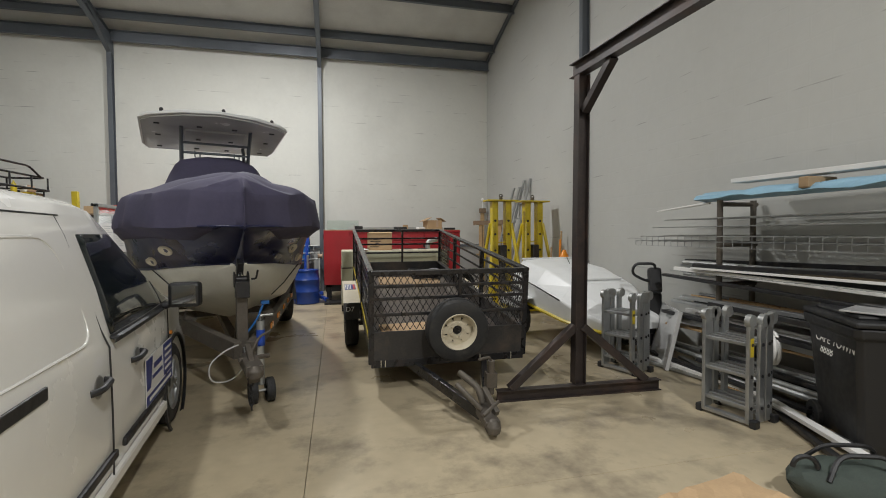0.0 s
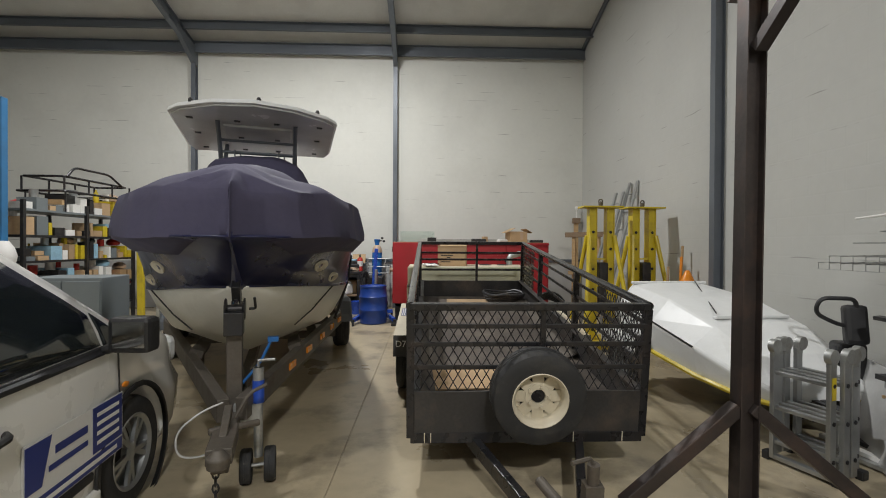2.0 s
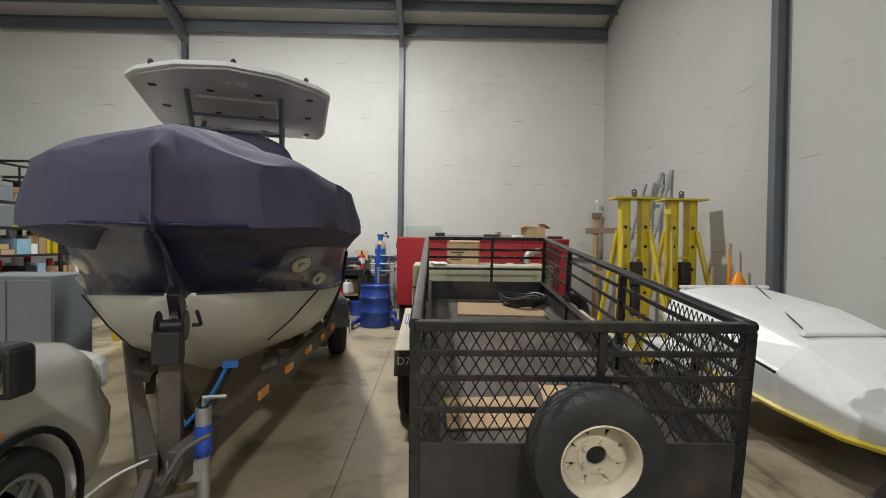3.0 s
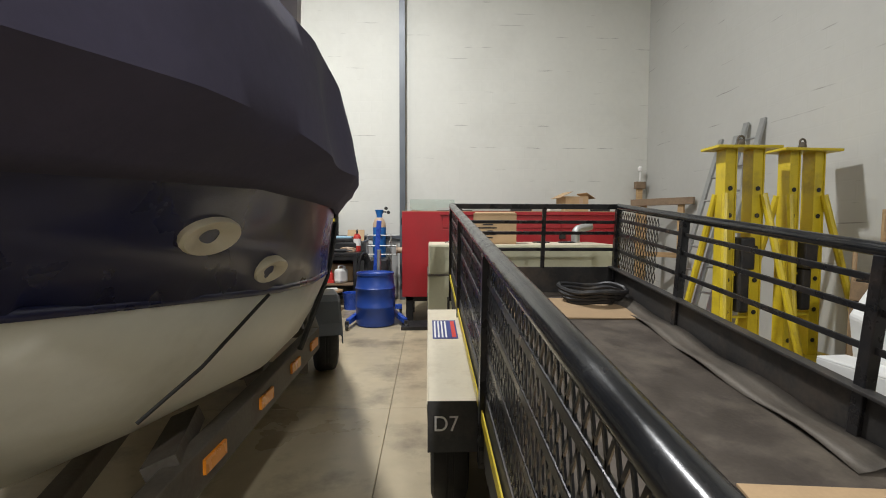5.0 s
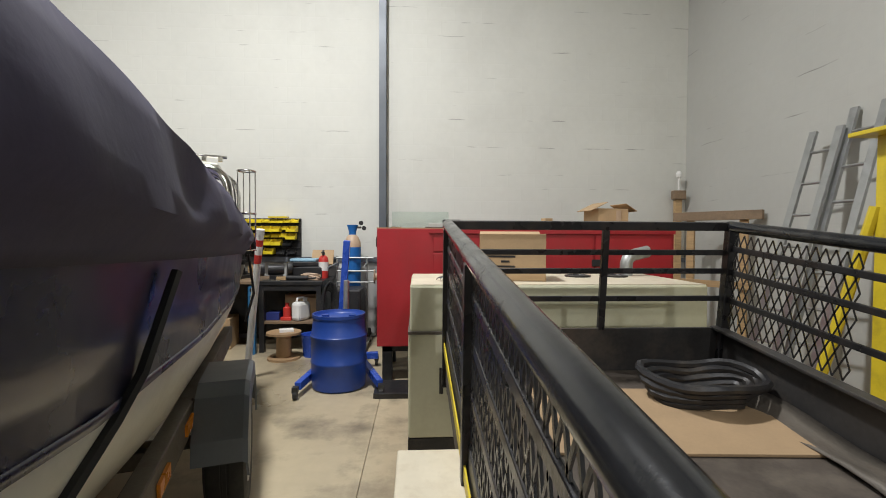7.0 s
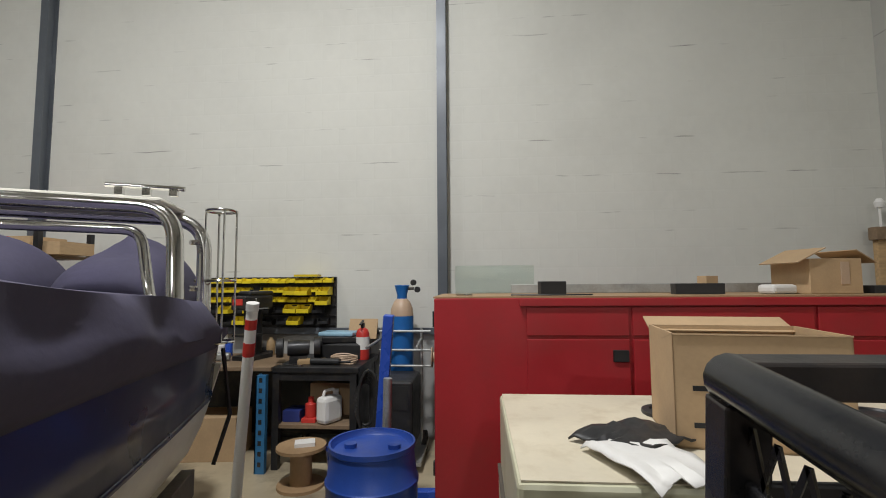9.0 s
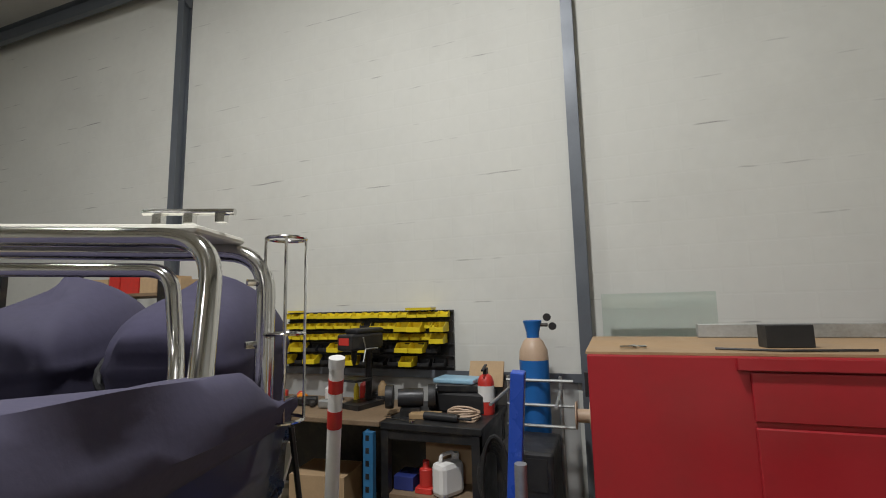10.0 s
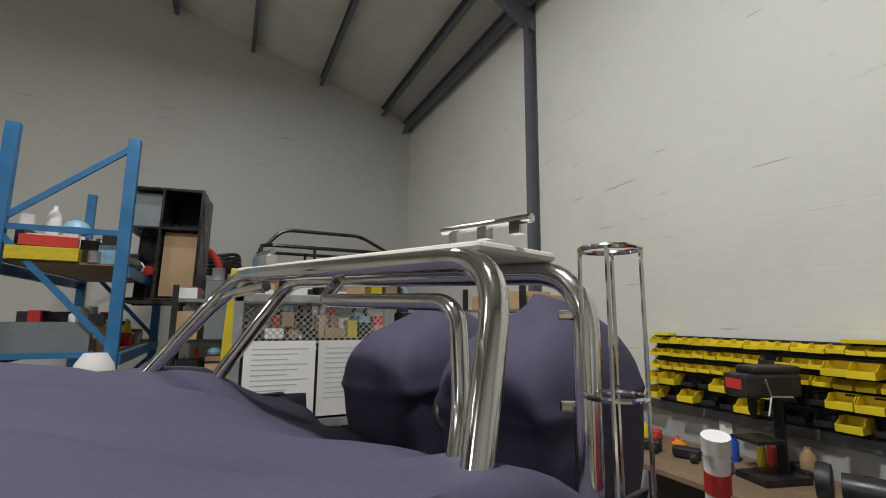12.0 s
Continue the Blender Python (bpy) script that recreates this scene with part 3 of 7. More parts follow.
def build_boat():
    e = thing("boat", "centre-console boat under a navy canvas cover, on its trailer", "boat", BOAT)
    Mesh().loft(hull_rows(lambda s, ws, zs, wb, zb, wc, zc, zk: [(0.001, zk), (wc * 0.55, zk + (zc - zk) * 0.5), (wc, zc), (wc + (wb - wc) * 0.12, zc + 0.02), (wc + (wb - wc) * 0.6, zc + (zb - zc) * 0.5), (wb, zb)])).out("hull_bottom", M_GEL, e, thick=0.012, sharp=30)
    rows = []
    for i in range(15):
        s = -0.45 + 0.46 * i / 14
        ws, zs, wb, zb, wc, zc, zk = tab(s, HULL)
        rows.append([(-wb - 0.01, s, zb + 0.04), (-wb, s, zb), (0, s - 0.006, zk - 0.004), (wb, s, zb), (wb + 0.01, s, zb + 0.04)])
    Mesh().loft(rows).out("stem", M_NAVY, e, thick=0.012)
    for sd in (-1, 1):
        rows = []
        for i in range(45):
            s = -0.45 + 5.9 * (i / 44) ** 1.5
            ws, zs, wb, zb, wc, zc, zk = tab(s, HULL)
            zr = max(rail_z(s), zb + 0.004)
            rows.append([(sd * (wb + (ws - wb) * f), s, zb + (zr - zb) * g) for f, g in FLARE])
        Mesh().loft(rows).out("topside", M_NAVY, e, thick=0.012, label="glossy navy topside")
        rows = [[(sd * (tab(s, HULL)[2] + 0.006), s, tab(s, HULL)[3] + dz) for dz in (-0.012, 0.012)] for s in [0.02 + 0.18 * k for k in range(31)]]
        Mesh().loft(rows).out("boot_stripe", M_NAVY, e, thick=0.006)
    ws, zs, wb, zb, wc, zc, zk = tab(5.44, HULL)
    zs = 1.2
    Mesh().add([(-wb, 5.45, zb), (-wc, 5.45, zc), (0, 5.45, zk), (wc, 5.45, zc), (wb, 5.45, zb), (ws, 5.45, zs), (-ws, 5.45, zs)], [(0, 1, 2, 3, 4, 5, 6)]).out("transom", M_GEL, e, thick=0.03)
    # hawse lights on both bows
    for sd in (-1, 1):
        for s, z, big in ((0.49, 1.325, 0.085), (0.82, 1.21, 0.072)):
            ws, zs, wb, zb = tab(s, HULL)[:4]
            x = wb + (ws - wb) * tab((z - zb) / (rail_z(s) - zb), [(g, f) for f, g in FLARE])[0] + 0.004
            out = Vector((0.72, -0.42, -0.55))
            m = Matrix.Translation((x * sd, s, z)) @ Vector((out.x * sd, out.y, out.z)).to_track_quat("Z", "X").to_matrix().to_4x4() @ Matrix.Diagonal((0.62, 1.2, 1, 1))
            Mesh().lathe([(big, -0.01), (big, 0.012), (big * 0.93, 0.018), (big * 0.4, 0.008), (big * 0.3, -0.002), (0.001, -0.004)], m, 24, False).out("bow_fitting", M_CREAM, e)
    # canvas cover
    ridge = [(-0.5, 1.80), (-0.4, 1.86), (-0.3, 1.93), (-0.1, 2.0), (0.2, 2.03), (0.6, 2.02), (1.2, 1.99), (2.0, 2.05), (2.9, 2.05), (3.3, 1.86), (3.8, 1.70), (4.3, 1.62), (4.7, 1.50), (5.0, 1.38), (5.3, 1.30), (5.5, 1.28)]
    rows = []
    n = 130
    for i in range(n + 1):
        s = -0.475 + 5.80 * (i / n) ** 1.7
        ws, zs, wb, zb = tab(max(-0.45, min(s, 5.4)), HULL)[:4]
        zr = tab(s, ridge)[0]
        zn = rail_z(s)
        bow = min(1.0, max(0.0, (s + 0.475) / 0.3))
        row = []
        m = 18
        for j in range(-m - 8, m + 9):
            sd = 1 if j >= 0 else -1
            a = abs(j)
            rip = 0.022 * math.sin(s * 8 + 4 * noise.noise(Vector((s, sd * 2.0, 0)))) + 0.05 * noise.noise(Vector((s * 1.8, sd * 3, 1)))
            if a > m + 4:
                # turned in under the strake, against the hull
                k = (a - m - 4) / 4
                f, g = 1 - 0.45 * k, 1 - 0.26 * k - 0.10 * k * max(0.0, 1 - abs(s) / 0.5)
                x = wb + (ws - wb) * f + 0.05 * (1 - k) + 0.016
                row.append((max(0.0, x) * bow * sd if s < -0.3 else x * sd, s, max(zb, zb + (zn - zb) * g) + 0.01 * rip))
                continue
            if a > m:
                # the side, from the upper edge down to the strake
                k = (a - m) / 4
                x = (ws + 0.02 + 0.045 * k + rip * math.sin(math.pi * k * 0.8) * bow)
                row.append((max(0.0, x) * (bow if s < -0.3 else 1) * sd, s, zs + (zn - zs) * k + 0.012 * math.sin(s * 5 + sd) * k))
                continue
            f = a / m
            x = (ws + 0.02) * f * sd * (bow if s < -0.3 else 1)
            dome = 1 - max(0.0, (f - 0.1) / 0.9) ** (1.15 if s < 3 else 1.4)
            z = zs + (zr - zs) * dome
            q = max(0.0, 1 - max(0.0, abs(s - 2.55) - 0.42) / 0.42) * max(0.0, min(1.0, (0.74 - abs(x)) / 0.32))
            q = q * q * (3 - 2 * q)
            z += 0.40 * q
            # pulled folds that run out from the bow rail, and softer drape aft
            th = math.atan2(x, s + 0.12)
            d = math.hypot(x, s + 0.12)
            star = abs(math.sin(th * 3.2 + 0.5 + 0.25 * noise.noise(Vector((x * 2, s * 2, 5))))) ** 0.7 - 0.6
            near = max(0.0, 1 - abs(s - 0.5) / 1.4)
            z += 0.15 * star * min(1.0, d / 0.45) * near * (1 - f ** 3) * (0.35 + f)
            z += noise.noise(Vector((x * 2.4, s * 1.7, 4))) * 0.09 * f * (1.15 - f) * 2.4
            z -= 0.035 * max(0.0, 1 - abs(math.sin(x * 2.2 - s * 1.6 + 0.6 * math.sin(s * 1.3))) * 3.0) * (1 - near) * f * (1.1 - f) * 3
            row.append((x, s, z))
        rows.append(row)
    Mesh().loft(rows).out("cover", M_CANVAS, e, thick=0.006, sharp=60, label="navy canvas cover, draped in folds")
    # hard top on its pipes
    pr = [(0.001, 1.62), (0.40, 1.70), (0.74, 1.90), (0.85, 2.04), (0.87, 3.2), (0.83, 3.40)]

    def deck_z(y):
        return 2.865 - 0.085 * (y - 1.62)
    for lo, hi, ins, nm, mt in ((0.0, 0.022, 0.025, "hardtop_underside", M_TTOP), (0.023, 0.062, 0.0, "hardtop_cap", M_GEL2)):
        poly = [(max(0.001, x - ins), y + (ins if y < 2.5 else -ins)) for x, y in pr]
        poly = poly + [(-x, y) for x, y in poly[::-1]]
        k = len(poly)
        low = [(x, y, deck_z(y) + lo) for x, y in poly]
        high = [(x * 0.985, y, deck_z(y) + hi) for x, y in poly]
        Mesh().add(low + high, [tuple(range(k))[::-1], tuple(range(k, 2 * k))] + [(i, (i + 1) % k, (i + 1) % k + k, i + k) for i in range(k)]).out(nm, mt, e, bevel=0.006)
    Mesh().box((0.0, 2.55, deck_z(2.55) - 0.012), (0.72, 0.62, 0.03), (-4.9, 0, 0)).out("roof_locker", M_TTOP, e, bevel=0.012)
    fr = Mesh()
    for x in (-0.40, 0.40):
        fr.tube(arc([(x, 2.55, 2.3), (x, 2.35, 2.62), (x, 2.15, deck_z(2.15))], 0.1), 0.024)
        fr.tube(arc([(x, 2.86, 2.3), (x, 2.9, 2.6), (x, 3.05, deck_z(3.05))], 0.1), 0.024)
        fr.tube([(x, 2.42, 2.5), (x, 2.88, 2.5)], 0.016)
    for y, z in ((2.32, 2.65), (2.42, 2.54), (2.9, 2.62)):
        fr.tube([(-0.40, y, z), (0.40, y, z)], 0.016)
    for x in (-0.25, 0.22):
        fr.tube(arc([(x, 2.40, 2.56), (x, 2.37, 2.47), (x + 0.06, 2.37, 2.47), (x + 0.06, 2.40, 2.54)], 0.03), 0.008, 6)
    fr.out("hardtop_frame", M_STEELG, e)
    for x, y in ((-0.6, 1.84), (0.04, 1.66), (0.62, 1.86), (0.78, 2.3)):
        Mesh().lathe([(0.022, 0), (0.022, 0.03), (0.012, 0.045)], pose(x, y, deck_z(y) + 0.055), 10).out("deck_light", M_BLACK, e)
    for x in (-0.66, -0.2, 0.2, 0.66):
        for y in (2.12, 2.62, 3.2):
            Mesh().box((x, y, deck_z(y) - (0.03 if abs(x) < 0.3 and y > 2.5 and y < 3 else 0.004)), (0.06, 0.035, 0.012), (-4.9, 0, 0)).out("underside_fitting", M_DARK, e)
    # stainless arch over the stern, with a padded board on top
    Mesh().tube(arc([(-1.0, 4.55, 1.5), (-0.88, 4.95, 2.06), (0.93, 4.97, 2.0), (1.0, 4.80, 1.50)], 0.17, 8), 0.036, 14).out("arch_pipe", M_CHROME, e)
    Mesh().tube(arc([(-1.0, 4.85, 1.42), (-0.9, 5.25, 2.05), (0.98, 5.27, 1.98), (1.0, 5.22, 1.30)], 0.17, 8), 0.036, 14).out("arch_pipe", M_CHROME, e)
    Mesh().tube(arc([(0.1, 5.0, 1.98), (0.1, 4.94, 1.91), (0.80, 4.95, 1.89), (0.85, 4.92, 1.62), (0.93, 4.8, 1.46), (0.97, 4.85, 1.5)], 0.08, 6), 0.024, 12).out("grab_rail", M_CHROME, e)
    Mesh().tube(arc([(-0.98, 4.62, 1.6), (-0.85, 4.9, 1.96), (-0.5, 4.96, 1.99)], 0.1, 6), 0.024, 12).out("grab_rail", M_CHROME, e)
    Mesh().box((-0.02, 5.12, 2.062), (1.8, 0.34, 0.03), (0, 2, 0)).out("arch_board", M_GEL, e, bevel=0.02)
    b = Mesh().tube([(0.58, 5.1, 2.125), (0.93, 5.1, 2.115)], 0.013, 10)
    for x in (0.64, 0.76, 0.88):
        b.box((x, 5.1, 2.095), (0.035, 0.03, 0.035))
    b.out("rod_clamp", M_CHROME, e)
    b = Mesh().tube([(-0.75, 5.0, 2.16), (-0.45, 4.96, 2.15)], 0.014, 10).box((-0.6, 4.98, 2.12), (0.18, 0.05, 0.05))
    b.out("rod_clamp", M_CHROME, e)
    for x, y in ((0.93, 5.24),):
        for z in (1.62, 1.86):
            Mesh().tube([(x, y - 0.03, z), (x + 0.06, y + 0.03, z)], 0.014, 8).out("pipe_clamp", M_CHROME, e)
    # wire rod basket
    rb = Mesh()
    c = Vector((1.07, 5.24, 0))
    for z in (1.34, 1.66, 2.03):
        rb.tube([(c.x + 0.075 * math.cos(q), c.y + 0.075 * math.sin(q), z) for q in [2 * math.pi * k / 18 for k in range(18)]], 0.007, 6, True)
    for k in range(4):
        q = 0.4 + math.pi / 2 * k
        rb.tube([(c.x + 0.075 * math.cos(q), c.y + 0.075 * math.sin(q), 1.34), (c.x + 0.075 * math.cos(q), c.y + 0.075 * math.sin(q), 2.03)], 0.006, 6)
    rb.tube([(0.93, 5.28, 1.66), (0.98, 5.31, 1.66)], 0.008, 6).tube([(0.93, 5.28, 1.36), (0.98, 5.31, 1.36)], 0.008, 6)
    rb.out("rod_basket", M_CHROME, e)
    # two outboards in canvas hoods
    for x in (-0.33, 0.43):
        rows = []
        for k in range(33):
            h = k / 32
            z = 1.02 + 0.87 * h
            cap = math.sqrt(max(0.0, 1 - max(0, (h - 0.62) / 0.382) ** 2.4))
            seam = 1 + 0.035 * math.exp(-((h - 0.60) / 0.03) ** 2)
            a = (0.27 + 0.05 * math.sin(h * 3)) * cap * seam
            b = (0.38 + 0.05 * math.sin(h * 3)) * cap * seam
            row = []
            for j in range(56):
                q = 2 * math.pi * j / 56
                cx, cy = abs(math.cos(q)) ** 0.55 * (1 if math.cos(q) > 0 else -1), abs(math.sin(q)) ** 0.55 * (1 if math.sin(q) > 0 else -1)
                gather = 0.022 * math.sin(q * 13 + 3 * noise.noise(Vector((cx * 2, cy * 2, x)))) * max(0.0, 1 - abs(h - 0.68) / 0.16)
                nn = 1 + 0.05 * noise.noise(Vector((cx * 2 + x * 5, cy * 2, z * 3))) + gather
                row.append((x + a * cx * nn, 5.86 + b * cy * nn - 0.10 * h * h, z + 0.07 * cy * h))
            rows.append(row)
        Mesh().loft(rows, wrap=True, caps=True).out("engine_hood", M_CANVAS, e, sharp=70)
        Mesh().box((x, 5.8, 0.75), (0.16, 0.3, 0.7)).box((x, 5.95, 0.45), (0.05, 0.35, 0.25)).out("outboard_leg", M_PLAST, e, bevel=0.03)
    Mesh().tube([(0.25 + 0.13 * math.cos(q), 5.5 + 0.05 * math.sin(q), 1.5 + 0.1 * math.sin(q)) for q in [2 * math.pi * k / 16 for k in range(16)]], 0.018, 8, True).out("hose_loop", M_PLAST, e)
    for sd in (-1, 1):
        Mesh().tube([(sd * 0.685, 0.80, 1.13), (sd * 0.51, 0.68, 0.95), (sd * 0.37, 0.60, 0.84)], 0.006, 6).out("tie_strap", M_PLAST, e)
    Mesh().tube([(1.05, 2.35, 1.36), (1.0, 2.2, 1.12), (0.97, 2.1, 1.04), (0.80, 1.75, 0.70)], 0.016, 6).out("tie_strap", M_PLAST, e)
    # drooping cord at the stern
    Mesh().tube([(1.08, 5.3, 1.3), (1.12, 5.32, 0.95), (1.05, 5.3, 0.7)], 0.012, 6).out("cover_cord", M_PLAST, e)


def build_boat_trailer():
    e = thing("boat_trailer", "weathered steel boat trailer with winch post and jockey wheel", "trailer", BOAT)
    ch = Mesh()
    for sd in (-1, 1):
        ch.bar((sd * 0.05, -0.30, 0.50), (sd * 0.90, 2.3, 0.62), 0.07, 0.14)
        ch.bar((sd * 0.90, 2.3, 0.62), (sd * 0.90, 5.4, 0.58), 0.07, 0.14)
    for y in (2.3, 3.3, 4.3, 5.3):
        ch.bar((-0.86, y, 0.44), (0.86, y, 0.44), 0.06, 0.08)
    ch.bar((0, -0.85, 0.42), (0, 2.3, 0.42), 0.08, 0.09)
    ch.out("chassis", M_TRGALV, e, bevel=0.006)
    for sd in (-1, 1):
        for y in (1.0, 2.0, 3.2, 4.4):
            w = tab(y, HULL)
            rl = Mesh().box((sd * w[4] * 0.75, y, (w[6] + w[5]) / 2 - 0.07), (0.1, 0.4, 0.06), (0, -sd * 20, 0))
            rl.box((sd * w[4] * 0.75, y, 0.51), (0.05, 0.05, max(0.02, (w[6] + w[5]) / 2 - 0.55)))
            rl.out("bunk", M_TRGALV, e)
    for y in (0.5, 0.95, 1.4, 1.8, 2.15):
        t = (y + 0.3) / 2.6
        Mesh().box((0.05 + 0.85 * t + 0.042, y, 0.505 + 0.12 * t), (0.012, 0.15, 0.05), (0, 0, -18)).out("side_reflector", M_ORANGE, e)
    for y in (2.7, 3.2):
        Mesh().box((0.942, y, 0.61), (0.012, 0.16, 0.05)).out("side_reflector", M_ORANGE, e)
    wp = Mesh().bar((0, -0.15, 0.42), (0, -0.15, 1.02), 0.09, 0.07).bar((0, -0.15, 0.95), (0, 0.0, 1.1), 0.07, 0.06)
    wp.bar((0, 0.35, 0.45), (0, -0.1, 0.85), 0.05, 0.05)
    wp.out("winch_post", M_TRGALV, e, bevel=0.006)
    w = Mesh().box((0, -0.2, 1.0), (0.11, 0.1, 0.14)).lathe([(0.07, -0.06), (0.07, -0.05), (0.03, -0.045), (0.03, 0.045), (0.07, 0.05), (0.07, 0.06)], pose(0, -0.14, 1.08, 0, 90, 0), 16)
    w.tube(arc([(0.08, -0.14, 1.08), (0.12, -0.14, 1.08), (0.12, -0.25, 1.16)], 0.02), 0.01, 6).box((0.0, -0.05, 1.18), (0.05, 0.12, 0.16), (30, 0, 0))
    w.out("winch", M_DARK, e, bevel=0.005)
    Mesh().tube([(0, -0.1, 1.1), (0, -0.02, 1.22)], 0.018, 8).out("winch_hook", M_CHROME, e)
    cp = Mesh().box((0, -0.72, 0.47), (0.12, 0.32, 0.08)).lathe([(0.05, 0), (0.055, 0.05), (0.02, 0.09)], pose(0, -0.9, 0.43), 14).box((0, -0.6, 0.53), (0.04, 0.26, 0.05), (18, 0, 0))
    cp.tube([(-0.08, -0.62, 0.5), (0.16, -0.5, 0.48)], 0.02, 8).tube(arc([(0.03, -0.45, 0.5), (0.1, -0.4, 0.62), (0.2, -0.38, 0.66)], 0.04), 0.012, 6)
    cp.out("coupling", M_TRGALV, e, bevel=0.008, label="rusty coupling head")
    for k in range(7):
        Mesh().tube([(-0.02 + 0.014 * math.cos(q) * (k % 2), -0.82 + 0.014 * math.cos(q) * ((k + 1) % 2), 0.40 - k * 0.035 + 0.024 * math.sin(q)) for q in [2 * math.pi * i / 10 for i in range(10)]], 0.005, 5, True).out("chain_link", M_DARK, e)
    jp = Mesh().tube([(0.14, -0.2, 0.16), (0.14, -0.2, 0.72)], 0.028, 12).tube([(0.14, -0.2, 0.55), (0.14, -0.2, 0.72)], 0.034, 12).tube([(0.14, -0.2, 0.72), (0.14, -0.2, 0.76), (0.24, -0.24, 0.77)], 0.01, 6).box((0.07, -0.2, 0.45), (0.14, 0.08, 0.1))
    jp.out("jockey_stem", M_GALV, e)
    Mesh().tube([(0.14, -0.2, 0.5), (0.14, -0.2, 0.64)], 0.036, 12).out("jockey_collar", M_BLUEP, e)
    for x in (0.07, 0.21):
        wheel(e, (x, -0.2, 0.105), 0.105, 0.07, M_PLAST, rim=0.4, name="jockey_wheel", depth=-1 if x < 0.1 else 1)
    Mesh().tube([(0.07, -0.2, 0.105), (0.21, -0.2, 0.105)], 0.012, 8).out("axle_pin", M_GALV, e)
    Mesh().tube(arc([(-0.02, -0.45, 0.40), (-0.12, -0.4, 0.28), (-0.27, -0.42, 0.30), (-0.28, -0.4, 0.44), (-0.16, -0.34, 0.52), (-0.05, -0.3, 0.55)], 0.08, 6), 0.006, 6).out("cable", M_TTOP, e, label="white loop of cable")
    Mesh().tube(arc([(0.04, -0.1, 0.6), (0.14, -0.02, 0.7), (0.2, 0.05, 0.82)], 0.06), 0.01, 6).box((0.22, 0.06, 0.84), (0.07, 0.05, 0.03)).out("plug_lead", M_CYL, e)
    Mesh().tube([(-1.0, 3.62, 0.36), (1.0, 3.62, 0.36)], 0.035, 10).out("axle", M_TRGALV, e)
    for sd in (-1, 1):
        wheel(e, (sd * 1.07, 3.62, 0.33), 0.33, 0.2, M_GALV, depth=sd)
        rows = []
        for y, z in ((3.17, 0.42), (3.19, 0.52), (3.32, 0.68), (3.42, 0.725), (3.82, 0.725), (3.92, 0.68), (4.05, 0.52), (4.07, 0.42)):
            rows.append([(sd * 0.945, y, z), (sd * 1.16, y, z), (sd * 1.18, y, z - 0.012), (sd * 1.185, y + (0.02 if y < 3.6 else -0.02), z - 0.08)])
        Mesh().loft(rows, False).out("mudguard", M_STEELG, e, thick=0.012)
        for y in (3.35, 3.9):
            Mesh().bar((sd * 0.9, y, 0.56), (sd * 0.95, y, 0.68), 0.04, 0.04).out("mudguard_bracket", M_TRGALV, e)


build_boat()
build_boat_trailer()


